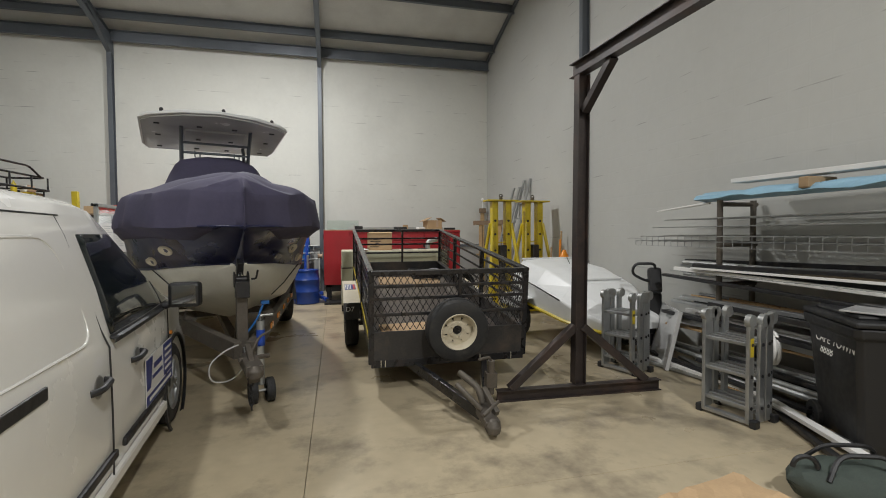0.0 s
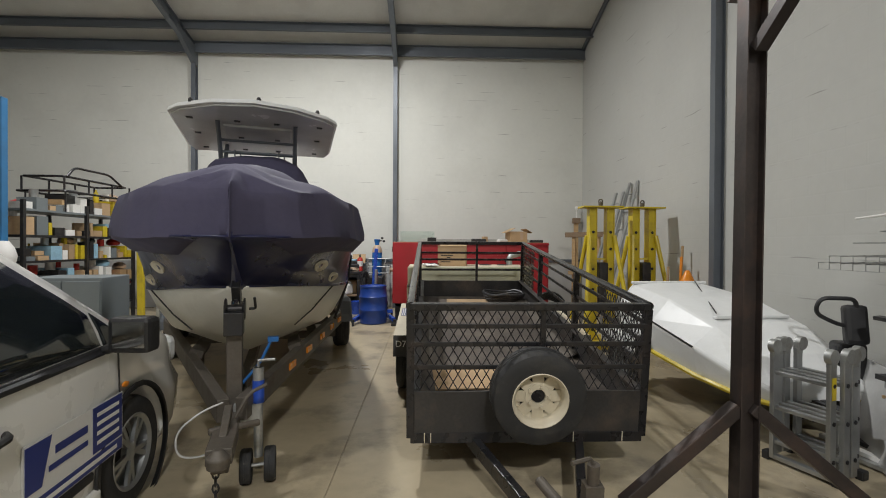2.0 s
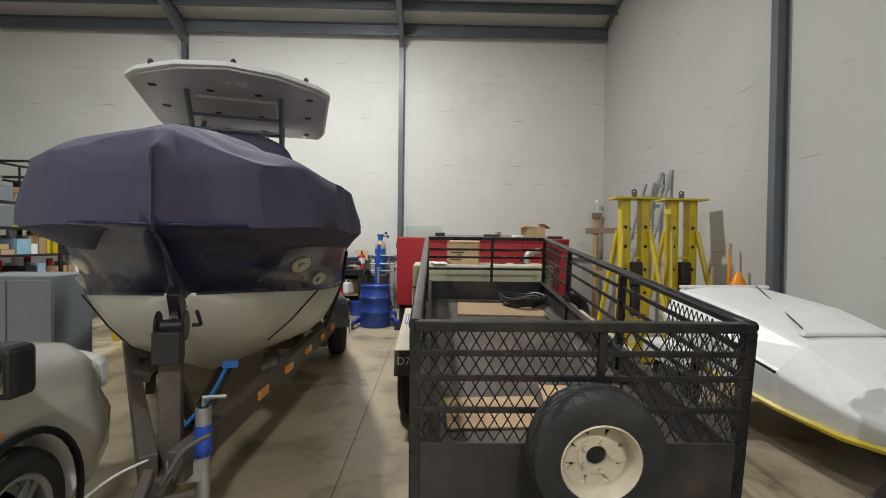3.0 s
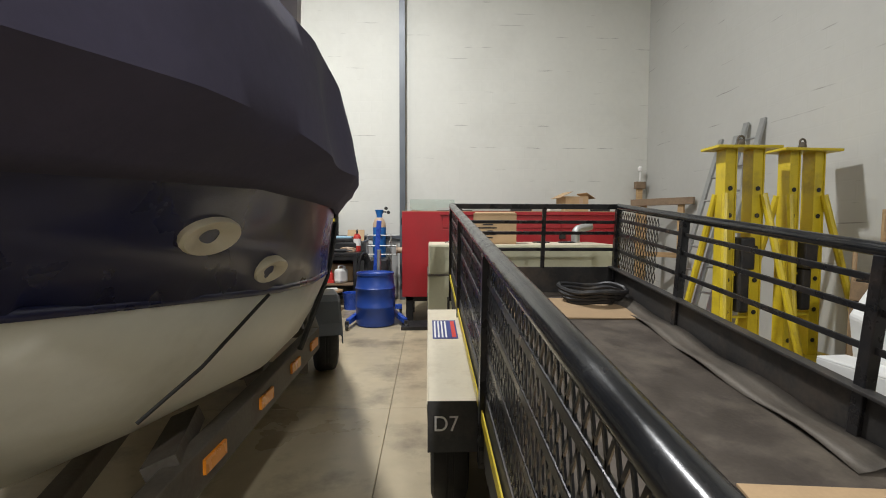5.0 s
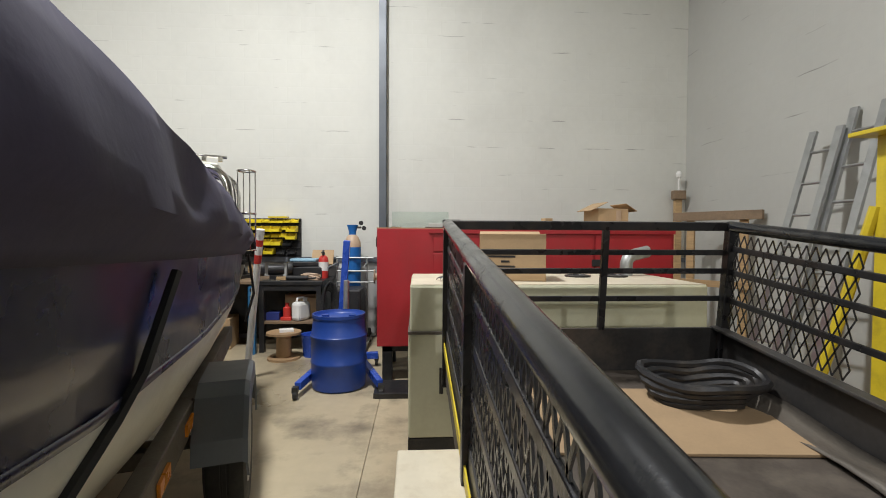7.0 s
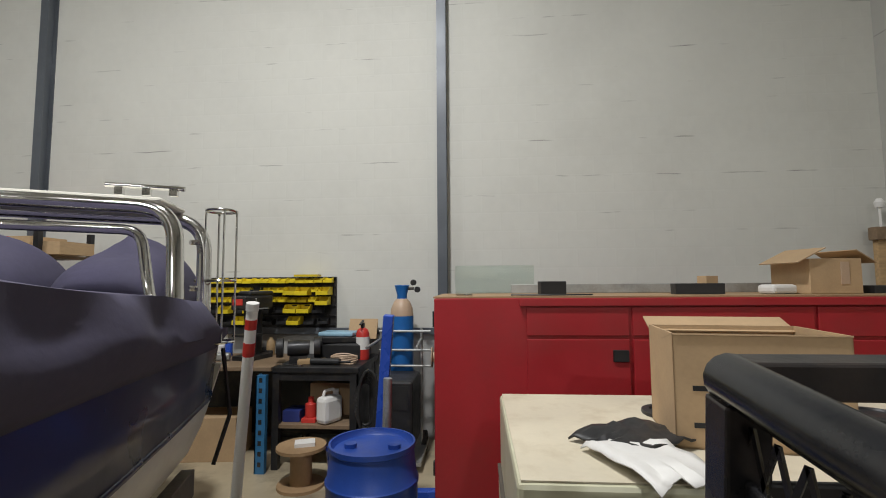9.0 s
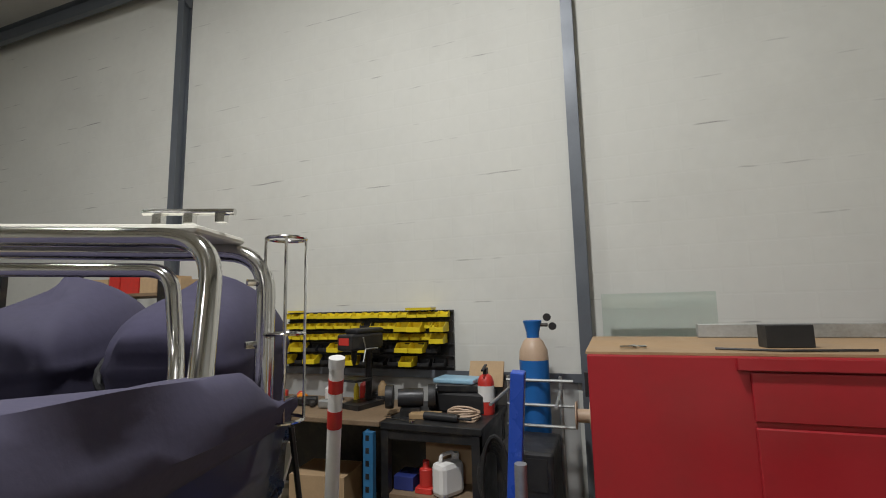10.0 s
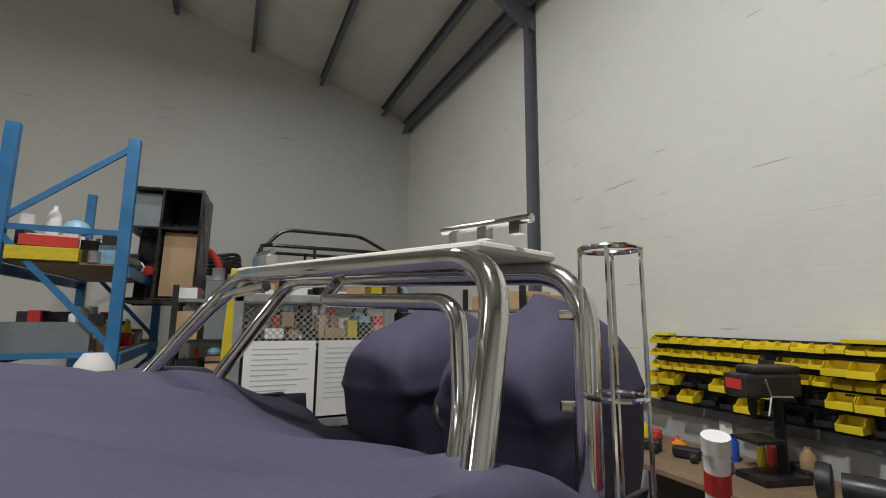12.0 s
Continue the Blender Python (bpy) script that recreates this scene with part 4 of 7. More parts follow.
# ---- white panel van ----
def build_van():
    e = thing("van", "white panel van with a navy and white door sign", "van", pose(-1.605, 3.97, 0, 0, 0, 6.5))
    # y, half width low, belt height, half width at belt, top height, half width at top, bottom
    st = [(-3.45, 0.80, 0.92, 0.83, 1.58, 0.66, 0.32), (-3.36, 0.87, 0.94, 0.885, 1.67, 0.69, 0.26), (-2.4, 0.885, 0.95, 0.895, 1.68, 0.69, 0.2), (-1.4, 0.885, 0.95, 0.895, 1.68, 0.69, 0.2), (-1.05, 0.885, 0.95, 0.895, 1.67, 0.69, 0.2),
          (-0.80, 0.885, 0.95, 0.893, 1.58, 0.68, 0.2), (-0.40, 0.885, 0.94, 0.885, 1.33, 0.72, 0.2), (-0.02, 0.88, 0.92, 0.87, 1.06, 0.78, 0.2), (0.15, 0.875, 0.9, 0.86, 1.0, 0.77, 0.2), (0.55, 0.86, 0.86, 0.83, 0.95, 0.71, 0.22), (0.80, 0.79, 0.75, 0.75, 0.86, 0.6, 0.25), (0.92, 0.66, 0.62, 0.62, 0.68, 0.5, 0.3)]
    rows = []
    for i in range(61):
        y = -3.45 + 4.37 * i / 60
        wl, zb, wb, zt, wt, z0 = tab(y, st)
        half = [(0.0, z0), (wl * 0.96, z0), (wl, z0 + 0.08), (wl + 0.012, z0 + 0.28), (wb, (zb + 0.5) / 2), (wb, zb - 0.06), (wb - 0.012, zb), (wb + (wt - wb) * 0.33, zb + (zt - zb) * 0.35), (wb + (wt - wb) * 0.72, zb + (zt - zb) * 0.72), (wt, zt - (zt - zb) * 0.1), (wt - 0.09, zt - (zt - zb) * 0.03), (wt * 0.55, zt), (0.0, zt + 0.015)]
        rows.append([(x, y, z) for x, z in half] + [(-x, y, z) for x, z in half[::-1]])
    body = Mesh().loft(rows, caps=True).out("body", M_WHITE, e, sharp=50)
    cut = Mesh()
    for y in (0.0, -2.68):
        for sd in (-1, 1):
            cut.lathe([(0.375, -0.16), (0.375, 0.16)], pose(sd * 0.86, y, 0.31, 0, 90, 0), 28)
    cutter = cut.out("cutter", M_PLAST)
    bo = body.modifiers.new("arches", "BOOLEAN")
    bo.object, bo.operation, bo.solver = cutter, "DIFFERENCE", "EXACT"
    cutter.parent = e
    bpy.context.view_layer.update()
    me = bpy.data.meshes.new_from_object(body.evaluated_get(bpy.context.evaluated_depsgraph_get()))
    body.modifiers.clear()
    body.data = me
    bpy.data.objects.remove(cutter)
    for y in (0.0, -2.68):
        for sd in (-1, 1):
            wheel(e, (sd * 0.79, y, 0.31), 0.31, 0.2, M_ALU, spokes=5, depth=sd, rim=0.66)
            Mesh().lathe([(0.36, -0.01), (0.39, 0.0), (0.385, 0.012), (0.36, 0.012)], pose(sd * 0.893, y, 0.31, 0, 90 * sd, 0), 32, False).out("arch_lip", M_PLAST, e)

    def side(sd, y, z, o=0.004):
        wl, zb, wb, zt, wt, z0 = tab(y, st)
        f = (z - zb) / (zt - zb)
        k = 0.33 / 0.35 * f if f < 0.35 else (0.33 + 0.39 * (f - 0.35) / 0.37 if f < 0.72 else 0.72 + 0.28 * (f - 0.72) / 0.18)
        return (sd * ((wb - 0.012 * (1 - f) + (wt - wb) * k if f > 0 else wb + 0.006) + o), y, z)

    def patch(name, sd, ys, lo, hi, material, o=0.005, n=10, th=0.006):
        rr = []
        for i in range(n + 1):
            y = ys[0] + (ys[1] - ys[0]) * i / n
            a, b = lo(y), hi(y)
            rr.append([side(sd, y, a + (b - a) * j / 6, o) for j in range(7)])
        return Mesh().loft(rr).out(name, material, e, thick=th)
    for sd in (-1, 1):
        def top(y):
            return min(1.60, tab(y, st)[3] - 0.17, 1.60 + 0.0 * y)
        patch("door_glass", sd, (-1.38, -0.28), lambda y: 0.97, lambda y: max(0.98, min(1.47, tab(y, st)[3] - 0.12)), M_GLASSD, 0.006, 14)
        patch("quarter_glass", sd, (-0.25, -0.04), lambda y: 0.955, lambda y: max(0.96, tab(y, st)[3] - 0.09), M_GLASSD, 0.006, 6)
        patch("door_sill_trim", sd, (-1.4, -0.04), lambda y: 0.93, lambda y: 0.966, M_PLAST, 0.008)
        # door shuts and seams
        for y, a, b in ((-1.47, 0.28, 1.56), (-0.42 + 0.25, 0.62, 0.92), (-2.5, 0.25, 1.56)):
            Mesh().tube([side(sd, y + 0.03 * math.sin(z * 3), z, 0.0005) for z in [a + (b - a) * k / 14 for k in range(15)]], 0.0045, 5).out("door_seam", M_PLAST, e)
        Mesh().tube([side(sd, -2.5 + 0.08 * k, 1.56, 0.001) for k in range(14)], 0.005, 5).out("door_seam", M_PLAST, e)
        Mesh().tube(arc([side(sd, -3.2, 1.46, 0.002), side(sd, -1.66, 1.46, 0.002), side(sd, -1.58, 0.98, 0.002), side(sd, -3.2, 0.98, 0.002)], 0.14, 6), 0.007, 6).out("panel_swage", M_WHITE, e)
        Mesh().box((sd * 0.9, -0.85, 0.375), (0.026, 0.86, 0.045)).box((sd * 0.9, -1.75, 0.375), (0.026, 0.7, 0.045)).out("rubbing_strip", M_PLAST, e, bevel=0.01)
        Mesh().box((sd * 0.893, -2.65, 0.90), (0.012, 1.15, 0.05)).out("door_track", M_PLAST, e, bevel=0.004)
        Mesh().box((sd * 0.89, -1.3, 0.25), (0.04, 1.9, 0.08)).out("sill", M_WHITE, e, bevel=0.02)
        for y in (-1.02, -1.6):
            Mesh().lathe([(0.055, 0.0), (0.05, 0.004), (0.03, 0.001), (0.001, 0.0)], pose(sd * 0.898, y, 0.77, 0, 90 * sd, 0), 20, False).out("handle_recess", M_GALV, e)
            Mesh().tube(arc([(sd * 0.895, y - 0.09, 0.765), (sd * 0.93, y - 0.06, 0.77), (sd * 0.93, y + 0.06, 0.78), (sd * 0.895, y + 0.09, 0.78)], 0.03), 0.016, 8).out("door_handle", M_PLAST, e)
        mi = Mesh().box((sd * 1.03, -0.3, 1.03), (0.21, 0.11, 0.18), (0, 0, -sd * 8)).box((sd * 0.92, -0.28, 0.96), (0.12, 0.05, 0.05), (0, -sd * 20, 0))
        mi.out("mirror", M_PLAST, e, bevel=0.035)
        Mesh().box((sd * 1.03, -0.358, 1.035), (0.16, 0.006, 0.13), (0, 0, -sd * 8)).out("mirror_glass", M_CHROME, e)
        Mesh().lathe([(0.022, 0), (0.02, 0.01), (0.005, 0.014)], pose(sd * 0.885, 0.3 - 0.4, 0.72, 0, 90 * sd, 0) @ Matrix.Diagonal((0.7, 1.4, 1, 1)), 12).out("side_repeater", M_ORANGE, e)
        Mesh().box((sd * 0.62, 0.84, 0.72), (0.3, 0.16, 0.2), (0, 0, -sd * 35)).out("headlamp", M_GEL2, e, bevel=0.05)
    wr = []
    for k in range(9):
        y = -0.86 + 0.8 * k / 8
        wl, zb, wb, zt, wt, z0 = tab(y, st)
        wr.append([(x * (wt - 0.1), y, zt + 0.022 - 0.012 * abs(x)) for x in (-1, -0.6, -0.2, 0.2, 0.6, 1)])
    Mesh().loft(wr).out("windscreen", M_GLASSD, e, thick=0.006)
    Mesh().box((0, 0.92, 0.42), (1.2, 0.1, 0.2)).out("bumper", M_WHITE, e, bevel=0.04)
    # door sign
    sx = 0.902
    dz = -0.10
    sg = Mesh()
    sg.add([(sx, -0.86, 0.50 + dz), (sx, -0.16, 0.50 + dz), (sx, -0.16, 0.80 + dz), (sx, -0.86, 0.80 + dz)], [(0, 1, 2, 3)])
    sg.out("door_sign", M_PAPER, e, thick=0.003, label="white magnetic door sign")
    Mesh().add([(sx + 0.003, -0.42, 0.575 + dz), (sx + 0.003, -0.17, 0.575 + dz), (sx + 0.003, -0.17, 0.795 + dz), (sx + 0.003, -0.42, 0.795 + dz)], [(0, 1, 2, 3)]).add([(sx + 0.003, -0.86, 0.505 + dz), (sx + 0.003, -0.17, 0.505 + dz), (sx + 0.003, -0.17, 0.565 + dz), (sx + 0.003, -0.86, 0.565 + dz)], [(0, 1, 2, 3)]).add([(sx + 0.003, -0.85, 0.6 + dz), (sx + 0.003, -0.76, 0.6 + dz), (sx + 0.003, -0.7, 0.79 + dz), (sx + 0.003, -0.85, 0.79 + dz)], [(0, 1, 2, 3)]).out("sign_print", M_SIGN, e, thick=0.002)
    tx = Mesh()
    for k in range(4):
        tx.span((sx + 0.0045, -0.39, 0.51 + 0.045 * k), (sx + 0.006, -0.2, 0.528 + 0.045 * k))
    tx.span((sx + 0.0045, -0.8, 0.425), (sx + 0.006, -0.22, 0.445))
    tx.out("sign_lettering", M_PAPER, e)
    tx = Mesh().span((sx + 0.003, -0.68, 0.6), (sx + 0.004, -0.46, 0.635)).span((sx + 0.003, -0.72, 0.54), (sx + 0.004, -0.46, 0.565))
    tx.out("sign_lettering", M_SIGN, e)


build_van()


# ---- caged cargo trailer, nose down on its coupling ----
def build_cage_trailer():
    L, W, H = 3.83, 1.5, 0.86
    tilt = 6.2
    e = thing("cage_trailer", "black caged cargo trailer with spare wheel, nose down on its coupling", "trailer", pose(1.585, 4.33, 0.255, tilt, 0, 0))
    hw = W / 2
    Mesh().span((-hw + 0.01, 0.02, 0.05), (hw - 0.01, L - 0.02, 0.075)).out("deck", M_DECK, e)
    bd = Mesh().span((-hw, 0, 0.03), (hw, 0.012, 0.31)).span((-hw, L - 0.012, 0.03), (hw, L, 0.31))
    for sd in (-1, 1):
        bd.span((sd * hw - 0.006, 0.0, 0.03), (sd * hw + 0.006, L, 0.31))
        bd.bar((sd * hw * 0.96, 0.01, 0.31), (sd * hw * 0.96, L, 0.31), 0.06, 0.015)
    bd.out("side_plate", M_PLATE, e, bevel=0.003)
    ch = Mesh()
    for y in (0.02, 1.0, 2.0, 3.0, L - 0.03):
        ch.bar((-hw, y, 0.0), (hw, y, 0.0), 0.05, 0.07)
    for x in (-hw + 0.03, hw - 0.03):
        ch.bar((x, 0, 0.0), (x, L, 0.0), 0.05, 0.075)
    ch.out("chassis", M_BLACK, e, bevel=0.004)
    for x in (-0.62, 0.62, 0.3, -0.66):
        Mesh().span((x - 0.003, -0.008, -0.03), (x + 0.003, 0.0, 0.035)).out("gusset", M_CREAM, e)
    rails = Mesh()
    for sd in (-1, 1):
        Mesh().tube([(sd * hw, 0.0, H), (sd * hw, L, H)], 0.029, 14).out("top_rail", M_RAIL, e)
        for z in (0.47, 0.62, 0.745):
            rails.bar((sd * hw, 0, z), (sd * hw, L, z), 0.012, 0.03)
        for y in (0.02, 1.4, 2.75, L - 0.02):
            rails.bar((sd * hw, y, 0.0), (sd * hw, y, H - 0.02), 0.05, 0.05)
        if sd < 0:
            diamonds((sd * hw, 0.03, 0.32), (0, L - 0.06, 0), (0, 0, 0.5), 90, 5, 0.008, e, M_BLACK)
        else:
            diamonds((hw, 0.03, 0.32), (0, 0.7, 0), (0, 0, 0.5), 15, 5, 0.008, e, M_BLACK)
            diamonds((hw, L - 0.75, 0.32), (0, 0.7, 0), (0, 0, 0.5), 15, 5, 0.008, e, M_BLACK)
    for y in (0.0, L):
        for z in (0.47, 0.62, 0.72 if y else 0.735):
            rails.bar((-hw, y, z), (hw, y, z), 0.012, 0.03)
        rails.bar((-hw, y, H), (hw, y, H), 0.045, 0.045)
        rails.bar((0.08, y, 0.56 if y == 0 else 0.3), (0.08, y, H), 0.035, 0.03)
    rails.out("cage_rail", M_BLACK, e, bevel=0.004)
    diamonds((-hw + 0.03, 0.0, 0.32), (W - 0.06, 0, 0), (0, 0, 0.52), 24, 5, 0.007, e, M_BLACK)
    # spare wheel on the front plate
    wheel(e, (0.03, -0.11, 0.335), 0.29, 0.2, M_CREAM, axis="y", rim=0.58, name="spare_wheel")
    Mesh().tube([(0.03, 0.0, 0.335), (0.03, -0.13, 0.335)], 0.04, 12).out("spare_carrier", M_BLACK, e)
    # drawbar and coupling, resting on the floor
    db = Mesh()
    for sd in (-1, 1):
        db.bar((sd * 0.48, 0.45, -0.05), (0.02 * sd + 0.02, -0.98, -0.05), 0.05, 0.09)
    db.out("drawbar", M_BLACK, e, bevel=0.005)
    cp = Mesh().box((0.02, -1.05, -0.03), (0.11, 0.3, 0.06)).lathe([(0.05, 0.0), (0.055, 0.05), (0.03, 0.09), (0.005, 0.1)], pose(0.02, -1.2, -0.075), 14)
    cp.tube(arc([(0.02, -0.95, 0.02), (0.0, -0.9, 0.12), (-0.1, -0.7, 0.17)], 0.05), 0.028, 8).box((0.06, -1.0, 0.06), (0.04, 0.24, 0.05), (25, 0, 10)).tube(arc([(-0.02, -1.05, 0.02), (-0.12, -1.0, 0.12), (-0.16, -0.85, 0.14)], 0.04), 0.022, 8)
    cp.tube([(-0.04, -1.15, 0.03), (0.12, -1.02, 0.06)], 0.015, 8)
    cp.out("coupling", M_TRGALV, e, bevel=0.006, label="worn coupling head with handbrake lever")
    Mesh().tube([(0.16, -0.72, -0.02), (0.16, -0.72, 0.26)], 0.03, 12).box((0.16, -0.72, 0.1), (0.09, 0.07, 0.12)).tube([(0.16, -0.72, 0.26), (0.14, -0.72, 0.29), (0.04, -0.76, 0.29)], 0.011, 6).out("jack_stand", M_TRGALV, e)
    # axles, wheels, white mudguards
    for sd in (-1, 1):
        for y in (1.88, 2.56):
            zc = 0.29 - 0.255 - 0.108 * y
            wheel(e, (sd * (hw + 0.12), y, zc), 0.29, 0.17, M_CREAM, depth=sd)
            Mesh().bar((0, y, zc), (sd * (hw + 0.1), y, zc), 0.05, 0.05).out("axle", M_BLACK, e)
        z = 0.17
        Mesh().span((sd * (hw + 0.012), 1.56, z), (sd * (hw + 0.22), 2.92, z + 0.012)).span((sd * (hw + 0.2), 1.56, z - 0.11), (sd * (hw + 0.22), 2.92, z)).span((sd * (hw + 0.012), 2.908, z - 0.2), (sd * (hw + 0.22), 2.92, z)).out("mudguard", M_CREAM, e, bevel=0.008)
        Mesh().box((sd * (hw + 0.117), 1.525, z - 0.075), (0.21, 0.012, 0.2), (-22, 0, 0)).out("mudguard_apron", M_PLATE, e)
        Mesh().bar((sd * (hw + 0.016), 0.02, 0.225), (sd * (hw + 0.016), L, 0.225), 0.006, 0.045).out("reflective_tape", M_YEL, e)
    words("D7", pose(-hw - 0.2, 1.48, 0.1, 68, 0, 0), 0.085, M_PAPER, e)
    st = Mesh().span((-hw - 0.19, 2.32, 0.1825), (-hw - 0.04, 2.66, 0.184))
    st.out("sticker", M_SIGN, e, label="dark blue sticker with white and red bars")
    st = Mesh()
    for k in range(4):
        st.span((-hw - 0.18 + 0.022 * k, 2.34, 0.1842), (-hw - 0.17 + 0.022 * k, 2.64, 0.185))
    st.out("sticker_print", M_PAPER, e)
    Mesh().span((-hw - 0.075, 2.34, 0.1842), (-hw - 0.05, 2.64, 0.185)).out("sticker_print", M_REDL, e)
    # things lying on the deck
    base = e.matrix_basis
    for x, y, sx, sy, r in ((-0.28, 0.75, 0.62, 0.4, 3), (0.32, 0.95, 0.5, 0.36, -5), (0.12, 3.28, 1.0, 0.55, -3), (0.62, 0.2, 0.26, 0.3, 20)):
        o = tagged(Mesh().box((0, 0, 0.006), (sx, sy, 0.012)).out("cardboard_sheet", M_CARD, bevel=0.002), "flattened brown cardboard lying on the trailer deck", "cardboard", group="cardboard on the trailer")
        o.matrix_basis = base @ pose(x, y, 0.078, 0, 0, r)
    hs = Mesh()
    for k in range(4):
        hs.tube([((0.2 + 0.02 * k) * math.cos(q) + 0.03 * math.sin(3 * q + k), (0.13 + 0.015 * k) * math.sin(q) + 0.02 * math.cos(2 * q), 0.02 + 0.03 * k + 0.015 * math.sin(3 * q)) for q in [2 * math.pi * i / 24 for i in range(24)]], 0.02, 7, True)
    o = tagged(hs.out("webbing_strap", M_DARK), "dark tangled webbing and hose on the trailer deck", "strap")
    o.matrix_basis = base @ pose(0.42, 3.45, 0.092)
    o = Mesh()
    o.loft([[(x + 0.02 * math.sin(5 * y), y, 0.02 + 0.07 * max(0, x) ** 1.5 * 4 + 0.012 * math.sin(9 * y + x * 8)) for x in (-0.12, 0, 0.1, 0.2)] for y in [0.1 * k for k in range(24)]])
    o = tagged(o.out("plastic_sheet", M_TRGALV, thick=0.004), "dull brown plastic sheet along the trailer side", "sheet")
    o.matrix_basis = base @ pose(0.63, 1.2, 0.07) @ Matrix.Diagonal((0.5, 1, 1, 1))


build_cage_trailer()


# ---- steel gantry post ----
def build_gantry():
    e = thing("gantry_frame", "brown rusty steel gantry post on a braced floor beam", "gantry", pose(2.66, 3.83, 0))

    def ibeam(a, b, w, h, up=(0, 0, 1)):
        a, b = Vector(a), Vector(b)
        d = (b - a).normalized()
        u = Vector(up)
        s = d.cross(u).normalized()
        t = s.cross(d)
        m = Mesh().bar(a + t * h / 2, b + t * h / 2, w, 0.008, up).bar(a - t * h / 2, b - t * h / 2, w, 0.008, up).bar(a, b, 0.007, h, up)
        return m
    ibeam((-0.78, 0, 0.05), (0.8, -0.06, 0.05), 0.08, 0.09).out("floor_beam", M_RUST, e)
    ibeam((0, 0, 0.1), (0.04, 0.02, 2.88), 0.09, 0.1, (1, 0, 0)).out("post", M_RUST, e)
    Mesh().bar((-0.66, 0, 0.10), (-0.04, 0, 0.62), 0.07, 0.07).bar((0.66, -0.05, 0.10), (0.04, 0, 0.62), 0.07, 0.07).out("brace", M_RUST, e, bevel=0.005)
    ibeam((0.02, 0.14, 2.94), (0.16, -2.6, 2.94), 0.09, 0.12).out("top_beam", M_RUST, e)
    Mesh().bar((0.04, -0.03, 2.55), (0.06, -0.42, 2.88), 0.07, 0.06).out("knee_brace", M_RUST, e)


build_gantry()


# ---- yellow jacking stands ----
def build_stand():
    e = thing("jacking_stand", "yellow steel jacking stand with braced legs", "stand", pose(3.53, 8.16, 0), "yellow jacking stands")
    f = Mesh()
    for x in (-0.13, 0.13):
        for sx in (-0.03, 0.03):
            f.bar((x + sx * 1.7, 0, 0.1), (x + sx * 1.7, 0, 2.06), 0.012, 0.14, (0, 1, 0))
        f.bar((x, -0.05, 0.1), (x, -0.05, 2.06), 0.1, 0.012, (0, 1, 0))
    f.span((-0.3, -0.14, 2.06), (0.3, 0.14, 2.085)).span((-0.32, -0.32, 0.06), (0.32, 0.32, 0.1))
    f.out("mast", M_YEL, e, bevel=0.004)
    b = Mesh()
    for sx, sy in ((-1, -1), (1, -1), (-1, 1), (1, 1)):
        b.tube([(sx * 0.36, sy * 0.38, 0.08), (sx * 0.18, sy * 0.07, 1.65)], 0.032, 8)
    for x0, x1 in ((-0.3, 0.3),):
        for y in (-0.38, 0.38):
            b.bar((x0 * 1.15, y, 0.06), (x1 * 1.15, y, 0.06), 0.06, 0.06)
    for z in (0.5, 0.9, 1.3):
        b.bar((-0.13, -0.03, z), (0.13, -0.03, z), 0.05, 0.02)
    b.out("brace", M_YEL, e)
    for z in (0.25, 0.55, 0.85, 1.15, 1.45, 1.7):
        h = Mesh()
        for x in (-0.13, 0.13):
            h.lathe([(0.022, 0), (0.022, 0.004)], pose(x, -0.062, z, 90, 0, 0), 10)
        h.out("pin_hole", M_DARK, e)
    Mesh().lathe([(0.02, 0), (0.035, 0.03), (0.03, 0.06), (0.012, 0.075)], pose(0, 0, 2.085), 12).tube([(0.03 * math.cos(q), 0, 2.16 + 0.03 * math.sin(q)) for q in [2 * math.pi * k / 12 for k in range(12)]], 0.01, 6, True).out("lifting_eye", M_TRGALV, e)
    Mesh().box((0, -0.08, 1.1), (0.14, 0.14, 0.3)).box((0, -0.06, 0.75), (0.1, 0.1, 0.4)).out("jack", M_DARK, e, bevel=0.02)
    for p, r in (((4.22, 8.28, 0), 4),):
        copy_thing(e, pose(*p, 0, 0, r))


build_stand()


